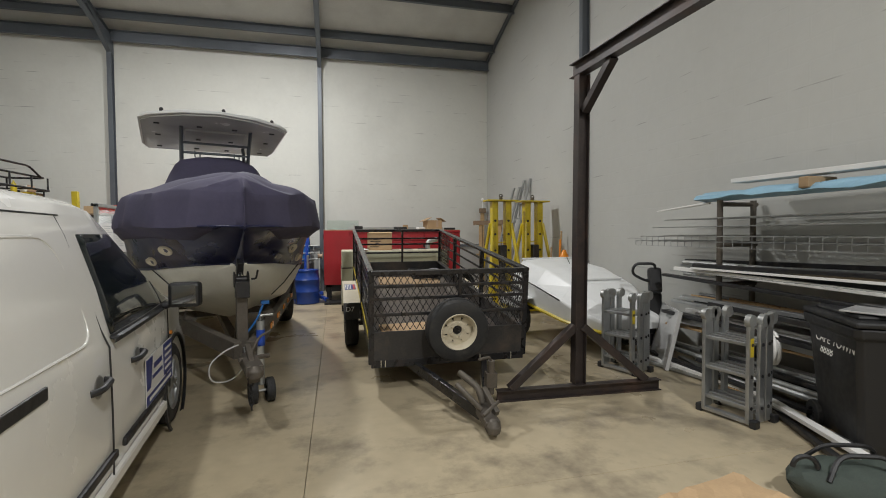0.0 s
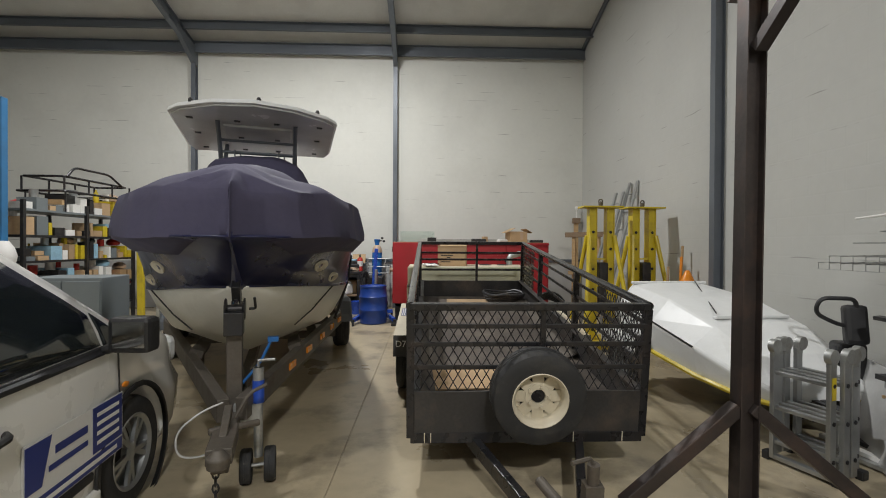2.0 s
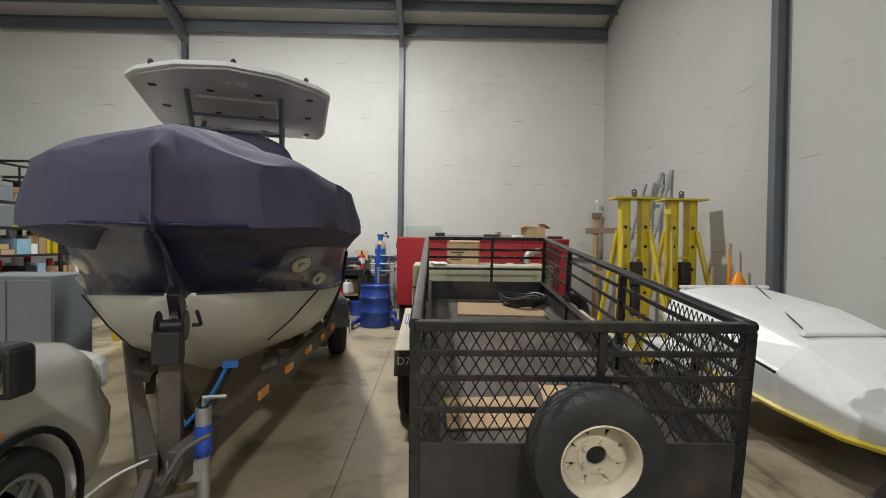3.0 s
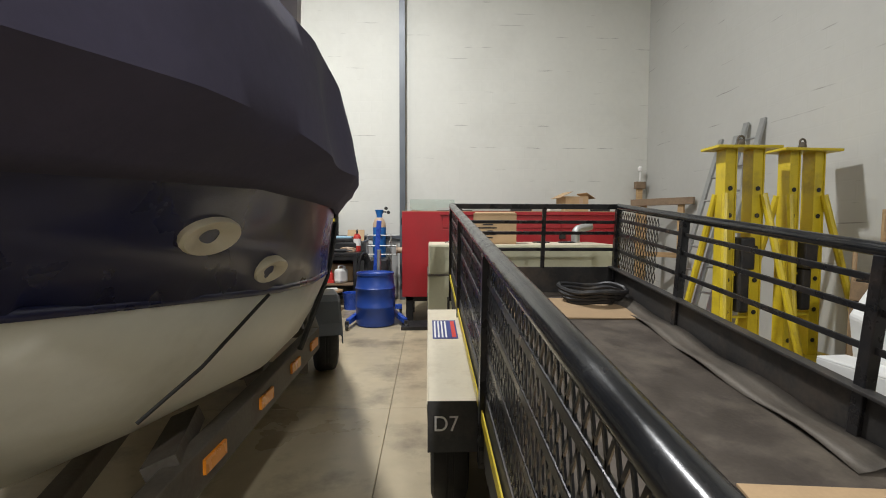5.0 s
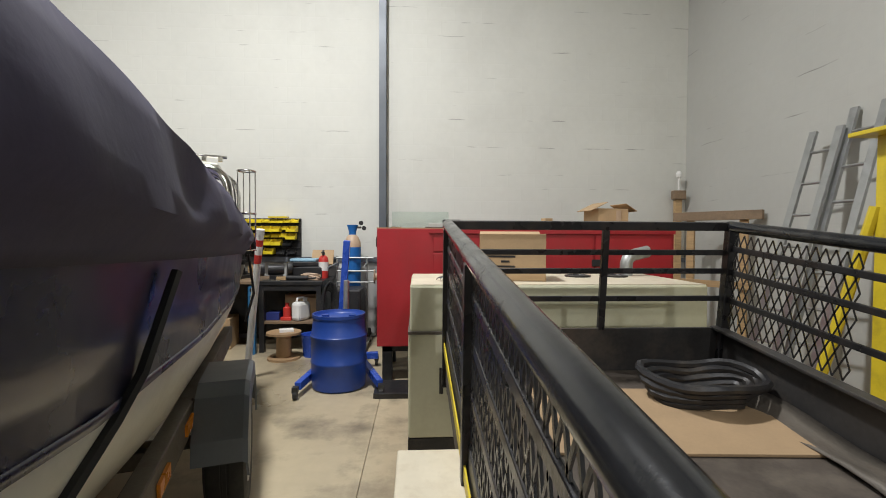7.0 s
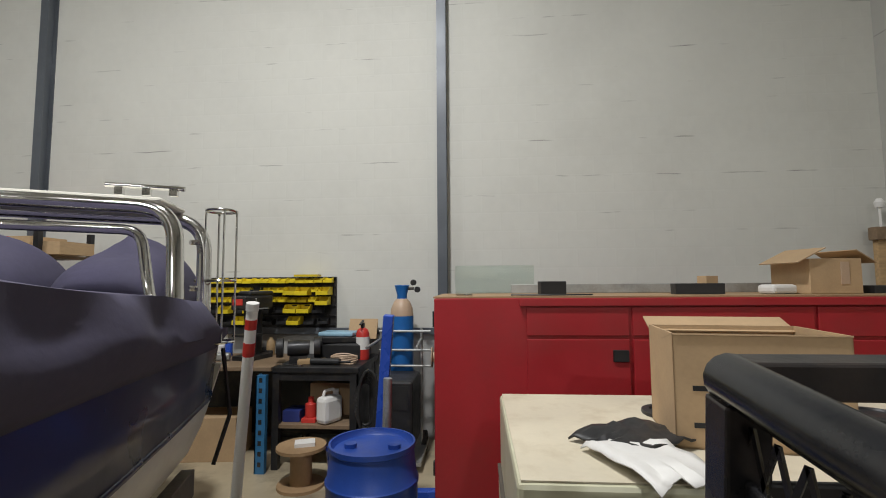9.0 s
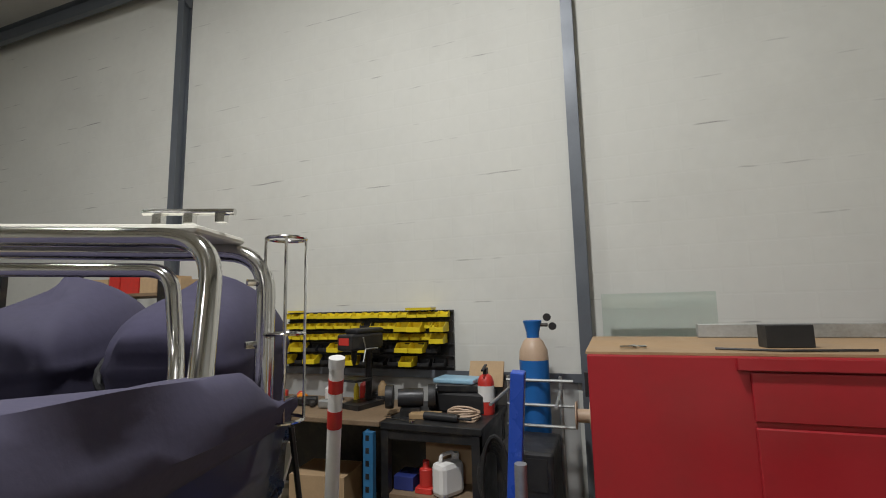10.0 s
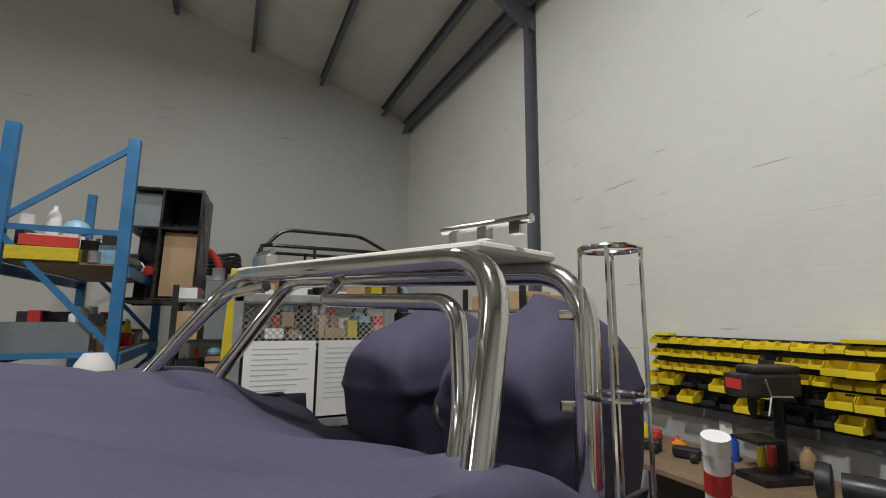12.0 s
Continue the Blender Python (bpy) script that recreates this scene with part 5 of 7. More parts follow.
# ---- nose-cone luggage trailer under the wall ----
def build_nose_trailer():
    e = thing("luggage_trailer", "white fibreglass luggage trailer with sloping nose and yellow stripe", "trailer", pose(3.72, 6.65, 0, 0, 0, 4))
    rows = []
    for y, zl, zt, w, wt in ((0.0, 0.52, 1.07, 0.58, 0.40), (-0.12, 0.5, 1.06, 0.62, 0.44), (-0.8, 0.46, 0.98, 0.65, 0.46), (-1.4, 0.4, 0.82, 0.63, 0.42), (-1.75, 0.36, 0.64, 0.54, 0.34), (-1.95, 0.34, 0.5, 0.40, 0.24)):
        zm = zl + (zt - zl) * 0.55
        half = [(w * 0.92, zl), (w, zm), (w * 0.96, zm + 0.03), (wt, zt - 0.01), (wt * 0.5, zt + 0.01)]
        rows.append([(-x, y, z) for x, z in half] + [(x, y, z) for x, z in half[::-1]])
    Mesh().loft(rows, False, caps=True).out("shell", M_GEL2, e, bevel=0.018)
    yl = Mesh()
    for sd in (-1, 1):
        yl.tube([(sd * w, y, z) for y, w, z in ((0.02, 0.55, 0.51), (-0.8, 0.61, 0.45), (-1.4, 0.59, 0.39), (-1.75, 0.51, 0.35), (-1.95, 0.37, 0.33))], 0.022, 6)
    yl.out("edge_trim", M_YEL, e)
    Mesh().box((0, -0.07, 1.075), (0.9, 0.05, 0.03)).box((0, -1.3, 0.87), (0.7, 0.05, 0.03)).out("lid_lip", M_GEL2, e, bevel=0.01)
    Mesh().tube([(-0.62, -0.3, 0.82), (-0.645, -0.8, 0.76), (-0.63, -1.4, 0.64)], 0.008, 5).tube([(0.3, -0.1, 1.09), (-0.3, -1.25, 0.9)], 0.006, 5).out("lid_seam", M_DARK, e)
    Mesh().bar((-0.3, 0, 0.42), (0, -2.2, 0.3), 0.05, 0.08).bar((0.3, 0, 0.42), (0, -2.2, 0.3), 0.05, 0.08).bar((-0.55, -0.4, 0.4), (0.55, -0.4, 0.4), 0.05, 0.06).out("chassis", M_DARK, e)
    for sd in (-1, 1):
        wheel(e, (sd * 0.66, -0.35, 0.27), 0.27, 0.15, M_ALU, depth=sd)
        Mesh().span((sd * 0.58, -0.72, 0.56), (sd * 0.78, 0.0, 0.58)).span((sd * 0.76, -0.72, 0.42), (sd * 0.78, 0.0, 0.57)).out("mudguard", M_GEL2, e, bevel=0.02)
    Mesh().tube([(0, -2.1, 0.0), (0, -2.1, 0.3)], 0.025, 8).out("jack_stand", M_GALV, e)


build_nose_trailer()


# ---- red cabinet, generator set, blue drum ----
def build_red_cabinet():
    e = thing("red_cabinet", "long red powder-coated steel cabinet against the back wall", "cabinet", pose(0.27, 10.28, 0))
    L, D = 3.05, 0.9
    Mesh().span((0, 0, 0.36), (L, D, 1.545)).out("body", M_RED, e, bevel=0.006)
    Mesh().span((-0.005, 0.01, 1.546), (L + 0.005, D, 1.556)).out("top_board", M_PLY, e, label="brown board top")
    Mesh().span((0.52, -0.03, 1.5), (L, 0.0, 1.52)).span((0.52, -0.03, 1.52), (L, -0.022, 1.54)).out("drip_rail", M_RED, e)
    for x0, x1 in ((0.56, 1.16), (1.18, 2.2), (2.22, 3.02)):
        Mesh().span((x0, -0.018, 0.42), (x1, -0.002, 1.30)).out("door", M_RED, e, bevel=0.005)
        Mesh().span((x0, -0.014, 1.32), (x1, -0.002, 1.49)).out("panel", M_RED, e, bevel=0.004)
    for x in (1.13, 2.25):
        Mesh().span((x - 0.07, -0.03, 1.17), (x + 0.02, -0.015, 1.24)).out("latch", M_PLAST, e, bevel=0.004)
    Mesh().span((-0.02, 0.1, 1.36), (0.0, 0.14, 1.46)).span((-0.02, 0.1, 0.45), (0.0, 0.14, 0.53)).out("hinge", M_DARK, e)
    lg = Mesh()
    for x in (0.1, 1.5, L - 0.1):
        for y in (0.1, D - 0.1):
            lg.span((x - 0.05, y - 0.05, 0), (x + 0.05, y + 0.05, 0.36))
    lg.span((0.05, 0.05, 0.3), (L - 0.05, D - 0.05, 0.36)).out("base_frame", M_DARK, e)


def build_genset():
    e = thing("generator_set", "cream enamelled generator set with louvres and cowled top", "generator", pose(0.62, 8.62, 0))
    L, D, H = 2.0, 0.92, 1.15
    Mesh().span((0, 0, 0.16), (L, D, 0.84)).span((0.01, 0.01, 0.85), (L - 0.01, D - 0.01, H)).out("body", M_GENSET, e, bevel=0.015)
    Mesh().span((-0.003, -0.003, 0.835), (L + 0.003, D + 0.003, 0.852)).out("seam_strip", M_TRGALV, e)
    Mesh().span((0.02, 0.02, H), (L - 0.02, D - 0.02, H + 0.004)).out("roof_sheet", M_CREAM, e)
    Mesh().span((0.0, 0.0, 0.05), (L, D, 0.158)).out("skid", M_DARK, e)
    lv = Mesh()
    for k in range(8):
        lv.span((0.2 + 0.05 * k, -0.006, 0.45), (0.225 + 0.05 * k, -0.001, 0.62))
        lv.span((-0.006, 0.15 + 0.05 * k, 0.45), (-0.001, 0.175 + 0.05 * k, 0.62))
    lv.out("louvre", M_DARK, e)
    for x in (0.62, 1.32, 1.62):
        Mesh().lathe([(0.10, 0), (0.10, 0.012), (0.075, 0.016), (0.07, 0.008), (0.001, 0.008)], pose(x, 0.62, H + 0.004), 20, False).out("filler_cap", M_DARK, e)
    Mesh().tube(arc([(1.75, 0.7, H), (1.75, 0.7, H + 0.16), (1.95, 0.75, H + 0.2)], 0.08), 0.05, 12).out("exhaust_elbow", M_GALV, e)
    for x in (0.5, 1.2):
        Mesh().box((x, -0.008, 0.78), (0.06, 0.02, 0.05)).out("latch", M_PLAST, e)
    # things on its roof
    c = thing("carton", "open brown cardboard carton with torn flaps", "carton", pose(1.36, 9.0, H + 0.005, 0, 0, -8))
    w, d, h = 0.46, 0.30, 0.33
    Mesh().span((-w / 2, -d / 2, 0), (w / 2, d / 2, 0.006)).span((-w / 2, -d / 2, 0), (-w / 2 + 0.006, d / 2, h)).span((w / 2 - 0.006, -d / 2, 0), (w / 2, d / 2, h)).span((-w / 2, -d / 2, 0), (w / 2, -d / 2 + 0.006, h)).span((-w / 2, d / 2 - 0.006, 0), (w / 2, d / 2, h)).out("box", M_CARD, c)
    Mesh().box((0, -d / 2 + 0.06, h - 0.015), (w, 0.13, 0.005), (-12, 0, 0)).box((0, d / 2 + 0.04, h + 0.0), (w, 0.12, 0.005), (20, 0, 0)).out("flap", M_CARD, c)
    pr = Mesh()
    for k in range(5):
        pr.span((-0.18 + 0.05 * (k % 3), -d / 2 - 0.0015, 0.06 + 0.035 * k), (-0.02 + 0.04 * (k % 2), -d / 2, 0.075 + 0.035 * k))
    pr.out("print", M_DARK, c)
    rg = Mesh()
    rg.loft([[(0.16 * a + 0.02 * math.sin(b * 5), 0.11 * b, 0.012 + 0.035 * abs(noise.noise(Vector((a * 3, b * 3, 1)))) + 0.02 * (1 - a * a)) for a in [i / 5 - 1 for i in range(11)]] for b in [i / 5 - 1 for i in range(11)]])
    o = tagged(rg.out("cloth_rag", M_PLAST, thick=0.006), "black crumpled rag on the generator roof", "rag")
    o.matrix_basis = pose(1.02, 8.92, H + 0.0, 0, 0, 30)
    o2 = tagged(rg.out("paper_wad", M_PAPER, thick=0.004), "crumpled white paper on the generator roof", "paper")
    o2.matrix_basis = pose(0.98, 8.75, H + 0.0, 0, 0, 110)


def build_drum():
    e = thing("plastic_drum", "blue plastic drum standing on the floor", "drum", pose(-0.09, 10.19, 0) @ Matrix.Diagonal((0.93, 0.93, 0.81, 1)))
    Mesh().lathe([(0.001, 0.0), (0.25, 0.0), (0.275, 0.02), (0.282, 0.1), (0.284, 0.3), (0.290, 0.31), (0.290, 0.335), (0.284, 0.345), (0.286, 0.6), (0.292, 0.61), (0.292, 0.635), (0.282, 0.645), (0.268, 0.78), (0.262, 0.84), (0.272, 0.85), (0.272, 0.885), (0.258, 0.885), (0.255, 0.86), (0.24, 0.84), (0.001, 0.835)], None, 36, False).out("shell", M_BLUE, e)
    for x in (-0.14, 0.14):
        Mesh().lathe([(0.04, 0), (0.04, 0.03), (0.001, 0.032)], pose(x, 0, 0.838), 14).out("bung", M_BLUE, e)


build_red_cabinet()
build_genset()
build_drum()


# ---- along the side wall: racking with long stock, ladders, wheelie bin ----
def build_stock_rack():
    e = thing("stock_rack", "rusty pipe rack for long material along the wall", "rack", pose(0, 0, 0))
    p = Mesh()
    for y in (3.87, 1.6, -0.4):
        for x in (4.22, 4.62):
            p.tube([(x, y, 0), (x, y, 1.78)], 0.028, 10)
        for z in (0.12, 0.42, 0.675, 0.95, 1.34, 1.74):
            p.tube([(4.2, y, z), (4.66, y, z)], 0.022, 8)
    p.out("frame", M_TRGALV, e)
    rnd = random.Random(4)
    # sheets, battens and pipes lying on the arms: level, count, kinds
    sorts = [("timber_batten", "long pale timber batten on the stock rack", "batten", M_PAPER), ("steel_tube", "long grey steel tube on the stock rack", "tube", M_GALV), ("dark_section", "long dark steel section on the stock rack", "steel section", M_DARK), ("pine_plank", "long pine plank on the stock rack", "plank", M_WOOD), ("alu_profile", "long aluminium profile on the stock rack", "profile", M_ALU)]
    for z, count in ((0.145, 14), (0.445, 24), (0.7, 12), (0.975, 24)):
        layer = 0
        for k in range(count):
            nm, lb, ct, mt = sorts[rnd.choice((0, 1, 1, 2, 2, 3, 4))]
            w, h = rnd.uniform(0.03, 0.12), rnd.uniform(0.02, 0.045)
            ln = rnd.uniform(3.2, 5.2)
            x = 4.08 + 0.55 * rnd.random()
            y0 = rnd.uniform(4.0, 4.75) if z > 0.9 else rnd.uniform(3.9, 4.5)
            zz = z + 0.026 * (k // 4) + h / 2
            o = Mesh()
            if mt in (M_GALV,):
                o.tube([(0, 0, 0), (0, -ln, rnd.uniform(-0.02, 0.03))], h * 0.7, 8)
            else:
                o.bar((0, 0, 0), (0, -ln, rnd.uniform(-0.02, 0.03)), w, h)
            o = tagged(o.out(nm, mt, bevel=0.002), lb, ct, "long stock on the rack")
            o.matrix_basis = pose(x, y0, zz, rnd.uniform(-1.2, 1.2), rnd.uniform(-8, 8), rnd.uniform(-2.5, 3.5))
    # welded wire mesh sheets on the upper arms
    for i, (z, y1) in enumerate(((1.365, 5.0), (1.42, 4.9), (1.52, 4.7), (1.60, 4.5), (1.05, 4.4))):
        g = Mesh()
        y = y1
        while y > -0.5:
            g.bar((4.1, y, z), (4.68, y, z + 0.01), 0.005, 0.005)
            if i < 2:
                g.bar((4.1, y, z - 0.05), (4.1, y, z), 0.004, 0.004)
            y -= 0.1
        for x in (4.1, 4.2, 4.3, 4.4, 4.5, 4.6, 4.68):
            g.bar((x, y1, z + 0.004), (x, -0.5, z + 0.004), 0.005, 0.005)
        if i < 2:
            g.bar((4.1, y1, z - 0.05), (4.1, -0.5, z - 0.05), 0.005, 0.005)
        tagged(g.out("wire_mesh_sheet", M_GALV), "galvanised welded wire mesh sheet on the rack", "wire mesh", "wire mesh sheets")
    o = Mesh()
    o.loft([[(4.16 + 0.26 * a, 4.15 - 4.6 * t, 1.80 + 0.07 * math.sin(math.pi * a) + 0.03 * noise.noise(Vector((a * 4, t * 14, 0)))) for a in [k / 8 for k in range(9)]] + [(4.3, 4.15 - 4.6 * t, 1.775)] for t in [k / 40 for k in range(41)]], wrap=True, caps=True)
    tagged(o.out("plastic_wrapped_bundle", M_LTBLUE), "bundle wrapped in light blue plastic on the rack top", "bundle")
    tagged(Mesh().box((4.42, 1.9, 1.94), (0.18, 3.8, 0.04), (0.6, 0, 2)).out("white_board", M_PAPER, bevel=0.004), "long white board on top of the wrapped bundle", "board")
    tagged(Mesh().tube([(4.32, 4.1, 1.77), (4.36, 4.95, 1.72)], 0.014, 8, r2=0.008).out("white_pole", M_PAPER), "thin white pole sticking out of the bundle", "pole")
    tagged(Mesh().box((4.3, 3.0, 1.86), (0.3, 0.08, 0.09)).out("brown_strap", M_CARD, bevel=0.01), "brown tape strap round the bundle", "strap")
    # jumble leaning against the wall by the rack
    for k in range(7):
        o = Mesh().bar((0, 0, 0), (0, -1.5 - 0.2 * k, 0.02), 0.05 + 0.01 * (k % 3), 0.03)
        o = tagged(o.out("offcut", (M_GALV, M_PAPER, M_DARK, M_WOOD)[k % 4], bevel=0.002), "loose offcut lying under the rack", "offcut", "offcuts on the floor")
        o.matrix_basis = pose(3.85 + 0.12 * k, 4.9 - 0.1 * k, 0.02 + 0.03 * (k % 3), 0, 0, 10 - 6 * k)
    o = tagged(Mesh().box((0, 0, 0.32), (0.04, 0.7, 0.64), (0, 12, 0)).out("grey_sheet", M_TTOP, bevel=0.004), "dull grey sheet panel leaning by the rack", "panel")
    o.matrix_basis = pose(4.12, 4.5, 0.0, 0, 0, -25)
    o = Mesh()
    for k in range(3):
        o.tube([(0.13 * math.cos(q), 0.03 * k - 0.03, 0.15 + 0.13 * math.sin(q)) for q in [2 * math.pi * i / 20 for i in range(20)]], 0.016, 6, True)
    o = tagged(o.out("cable_coil", M_PAPER), "white coil of cable leaning by the rack", "coil")
    o.matrix_basis = pose(4.08, 3.2, 0.34, 0, 0, 60)


def build_folding_ladder():
    e = thing("folding_ladder", "folded aluminium multi-purpose ladder standing on the floor", "ladder", pose(3.5, 3.05, 0, 0, 0, -76), "folding ladders")
    for k in range(4):
        y = 0.085 * k
        w = 0.17 + (0.03 if k in (1, 2) else 0)
        for sd in (-1, 1):
            Mesh().box((sd * w, y, 0.40), (0.028, 0.062, 0.74)).out("stile", M_ALU, e, bevel=0.004)
            Mesh().lathe([(0.048, -0.02), (0.05, 0.0), (0.048, 0.02)], pose(sd * w, y + (0.03 if k % 2 else -0.0), 0.80, 0, 90, 0), 16).box((sd * w, y, 0.77), (0.034, 0.05, 0.08)).out("hinge", M_GALV, e)
        for z in (0.14, 0.38, 0.62):
            Mesh().box((0, y, z), (2 * w - 0.02, 0.035, 0.03)).out("rung", M_ALU, e, bevel=0.006)
            for sd in (-1, 1):
                Mesh().lathe([(0.014, 0), (0.014, 0.006), (0.004, 0.008)], pose(sd * (w + 0.014), y, z, 0, 90 * sd, 0), 8).out("rung_end", M_DARK, e)
    for y in (0.0, 0.255):
        Mesh().box((0, y, 0.035), (0.44, 0.05, 0.03)).out("foot_bar", M_ALU, e, bevel=0.004)
        for sd in (-1, 1):
            Mesh().box((sd * 0.21, y, 0.03), (0.05, 0.065, 0.06)).out("foot", M_PLAST, e, bevel=0.008)
    Mesh().box((0.186, 0.0, 0.6), (0.003, 0.04, 0.14)).out("warning_label", M_YEL, e)
    copy_thing(e, pose(3.42, 4.35, 0, 0, 0, -70))


def build_bin():
    e = thing("wheelie_bin", "black plastic wheelie bin with white stencilled lettering", "bin", pose(4.1, 2.42, 0, 0, 0, -30))
    rows = []
    for z, w, d in ((0.03, 0.21, 0.25), (0.1, 0.225, 0.27), (0.78, 0.275, 0.34), (0.80, 0.3, 0.365), (0.86, 0.305, 0.37)):
        rows.append([(x * w, y * d, z) for x, y in ((-1, -0.9), (-0.9, -1), (0.9, -1), (1, -0.9), (1, 0.9), (0.9, 1), (-0.9, 1), (-1, 0.9))])
    Mesh().loft(rows, False, wrap=True, caps=True).out("body", M_PLAST, e, bevel=0.012)
    Mesh().box((0, -0.02, 0.885), (0.62, 0.72, 0.04)).box((0, 0.0, 0.915), (0.5, 0.56, 0.03)).out("lid", M_PLAST, e, bevel=0.02)
    Mesh().tube([(-0.22, 0.4, 0.84), (0.22, 0.4, 0.84)], 0.016, 8).out("handle", M_PLAST, e)
    for sd in (-1, 1):
        wheel(e, (sd * 0.24, 0.27, 0.1), 0.1, 0.05, M_PLAST, name="wheel", rim=0.5, depth=sd)
    words("CAPE TOWN", pose(-0.2715, 0.21, 0.68, 90 - 5, 0, -90), 0.085, M_PAPER, e)
    words("8888", pose(-0.268, 0.15, 0.60, 90 - 5, 0, -90), 0.085, M_PAPER, e)
    tagged(Mesh().box((4.05, 2.35, 0.945), (0.5, 0.35, 0.012), (0, 0, 20)).out("grey_sheet", M_TTOP, bevel=0.003), "grey offcut sheet lying on the bin lid", "sheet")


def build_pallet_jack():
    e = thing("pallet_jack", "black hand pallet truck with looped handle", "pallet jack", pose(4.2, 4.78, 0, 0, 0, -20))
    Mesh().box((0, 0.1, 0.5), (0.2, 0.16, 0.5)).box((0, 0, 0.9), (0.15, 0.1, 0.3), (-10, 0, 0)).out("pump_body", M_PLAST, e, bevel=0.03)
    Mesh().tube(arc([(0.0, 0, 0.95), (-0.0, -0.02, 1.1), (-0.24, -0.04, 1.1), (-0.27, -0.03, 0.98), (-0.12, -0.02, 0.9), (0.0, 0, 0.88)], 0.06), 0.016, 8).out("handle", M_PLAST, e)
    for x in (-0.2, 0.2):
        Mesh().box((x, 0.75, 0.1), (0.16, 1.1, 0.06)).out("fork", M_DARK, e, bevel=0.01)
    for x in (-0.08, 0.08):
        wheel(e, (x, 0.05, 0.1), 0.1, 0.05, M_PLAST, rim=0.5)
    Mesh().box((0, 0.12, 0.2), (0.5, 0.14, 0.2)).out("chassis", M_DARK, e, bevel=0.02)


def build_bag():
    e = thing("holdall", "dark green canvas holdall with black straps on the floor", "bag", pose(3.25, 1.95, 0, 0, 0, -25))
    rows = []
    for k in range(17):
        t = k / 16 * 2 - 1
        a = math.sqrt(max(0.0, 1 - abs(t) ** 3.0))
        rows.append([(t * 0.34, 0.17 * a * math.cos(q) * (1 + 0.12 * noise.noise(Vector((t * 3, q, 2)))), max(0.0, 0.10 + 0.12 * a * math.sin(q) + 0.03 * noise.noise(Vector((t * 4, q * 2, 7))))) for q in [2 * math.pi * j / 20 for j in range(20)]])
    Mesh().loft(rows, wrap=True, caps=True).out("body", M_GREEN, e)
    for y in (-0.06, 0.07):
        Mesh().tube(arc([(-0.2, y * 2, 0.16), (-0.12, y, 0.28), (0.1, y, 0.29), (0.18, y * 2, 0.17)], 0.06), 0.013, 6).out("strap", M_PLAST, e)
    for x, r in ((-0.28, 0.06), (0.2, 0.07)):
        Mesh().tube([(x + r * math.cos(q), -0.06, 0.2 + r * math.sin(q)) for q in [math.pi * k / 10 for k in range(11)]], 0.014, 6).out("strap", M_PLAST, e)
    rows = [[(-0.35 + 0.7 * i / 10, -0.25 + 0.5 * j / 8, 0.012 + 0.05 * abs(noise.noise(Vector((i * 0.35, j * 0.4, 3)))) * (i > 0)) for i in range(11)] for j in range(9)]
    o = tagged(Mesh().loft(rows, False).out("crumpled_cardboard", M_CARD, thick=0.005), "crumpled brown cardboard sheet on the floor", "cardboard")
    o.matrix_basis = pose(2.55, 2.02, 0.0, 0, 0, 12)


build_stock_rack()
build_folding_ladder()
build_bin()
build_pallet_jack()
build_bag()


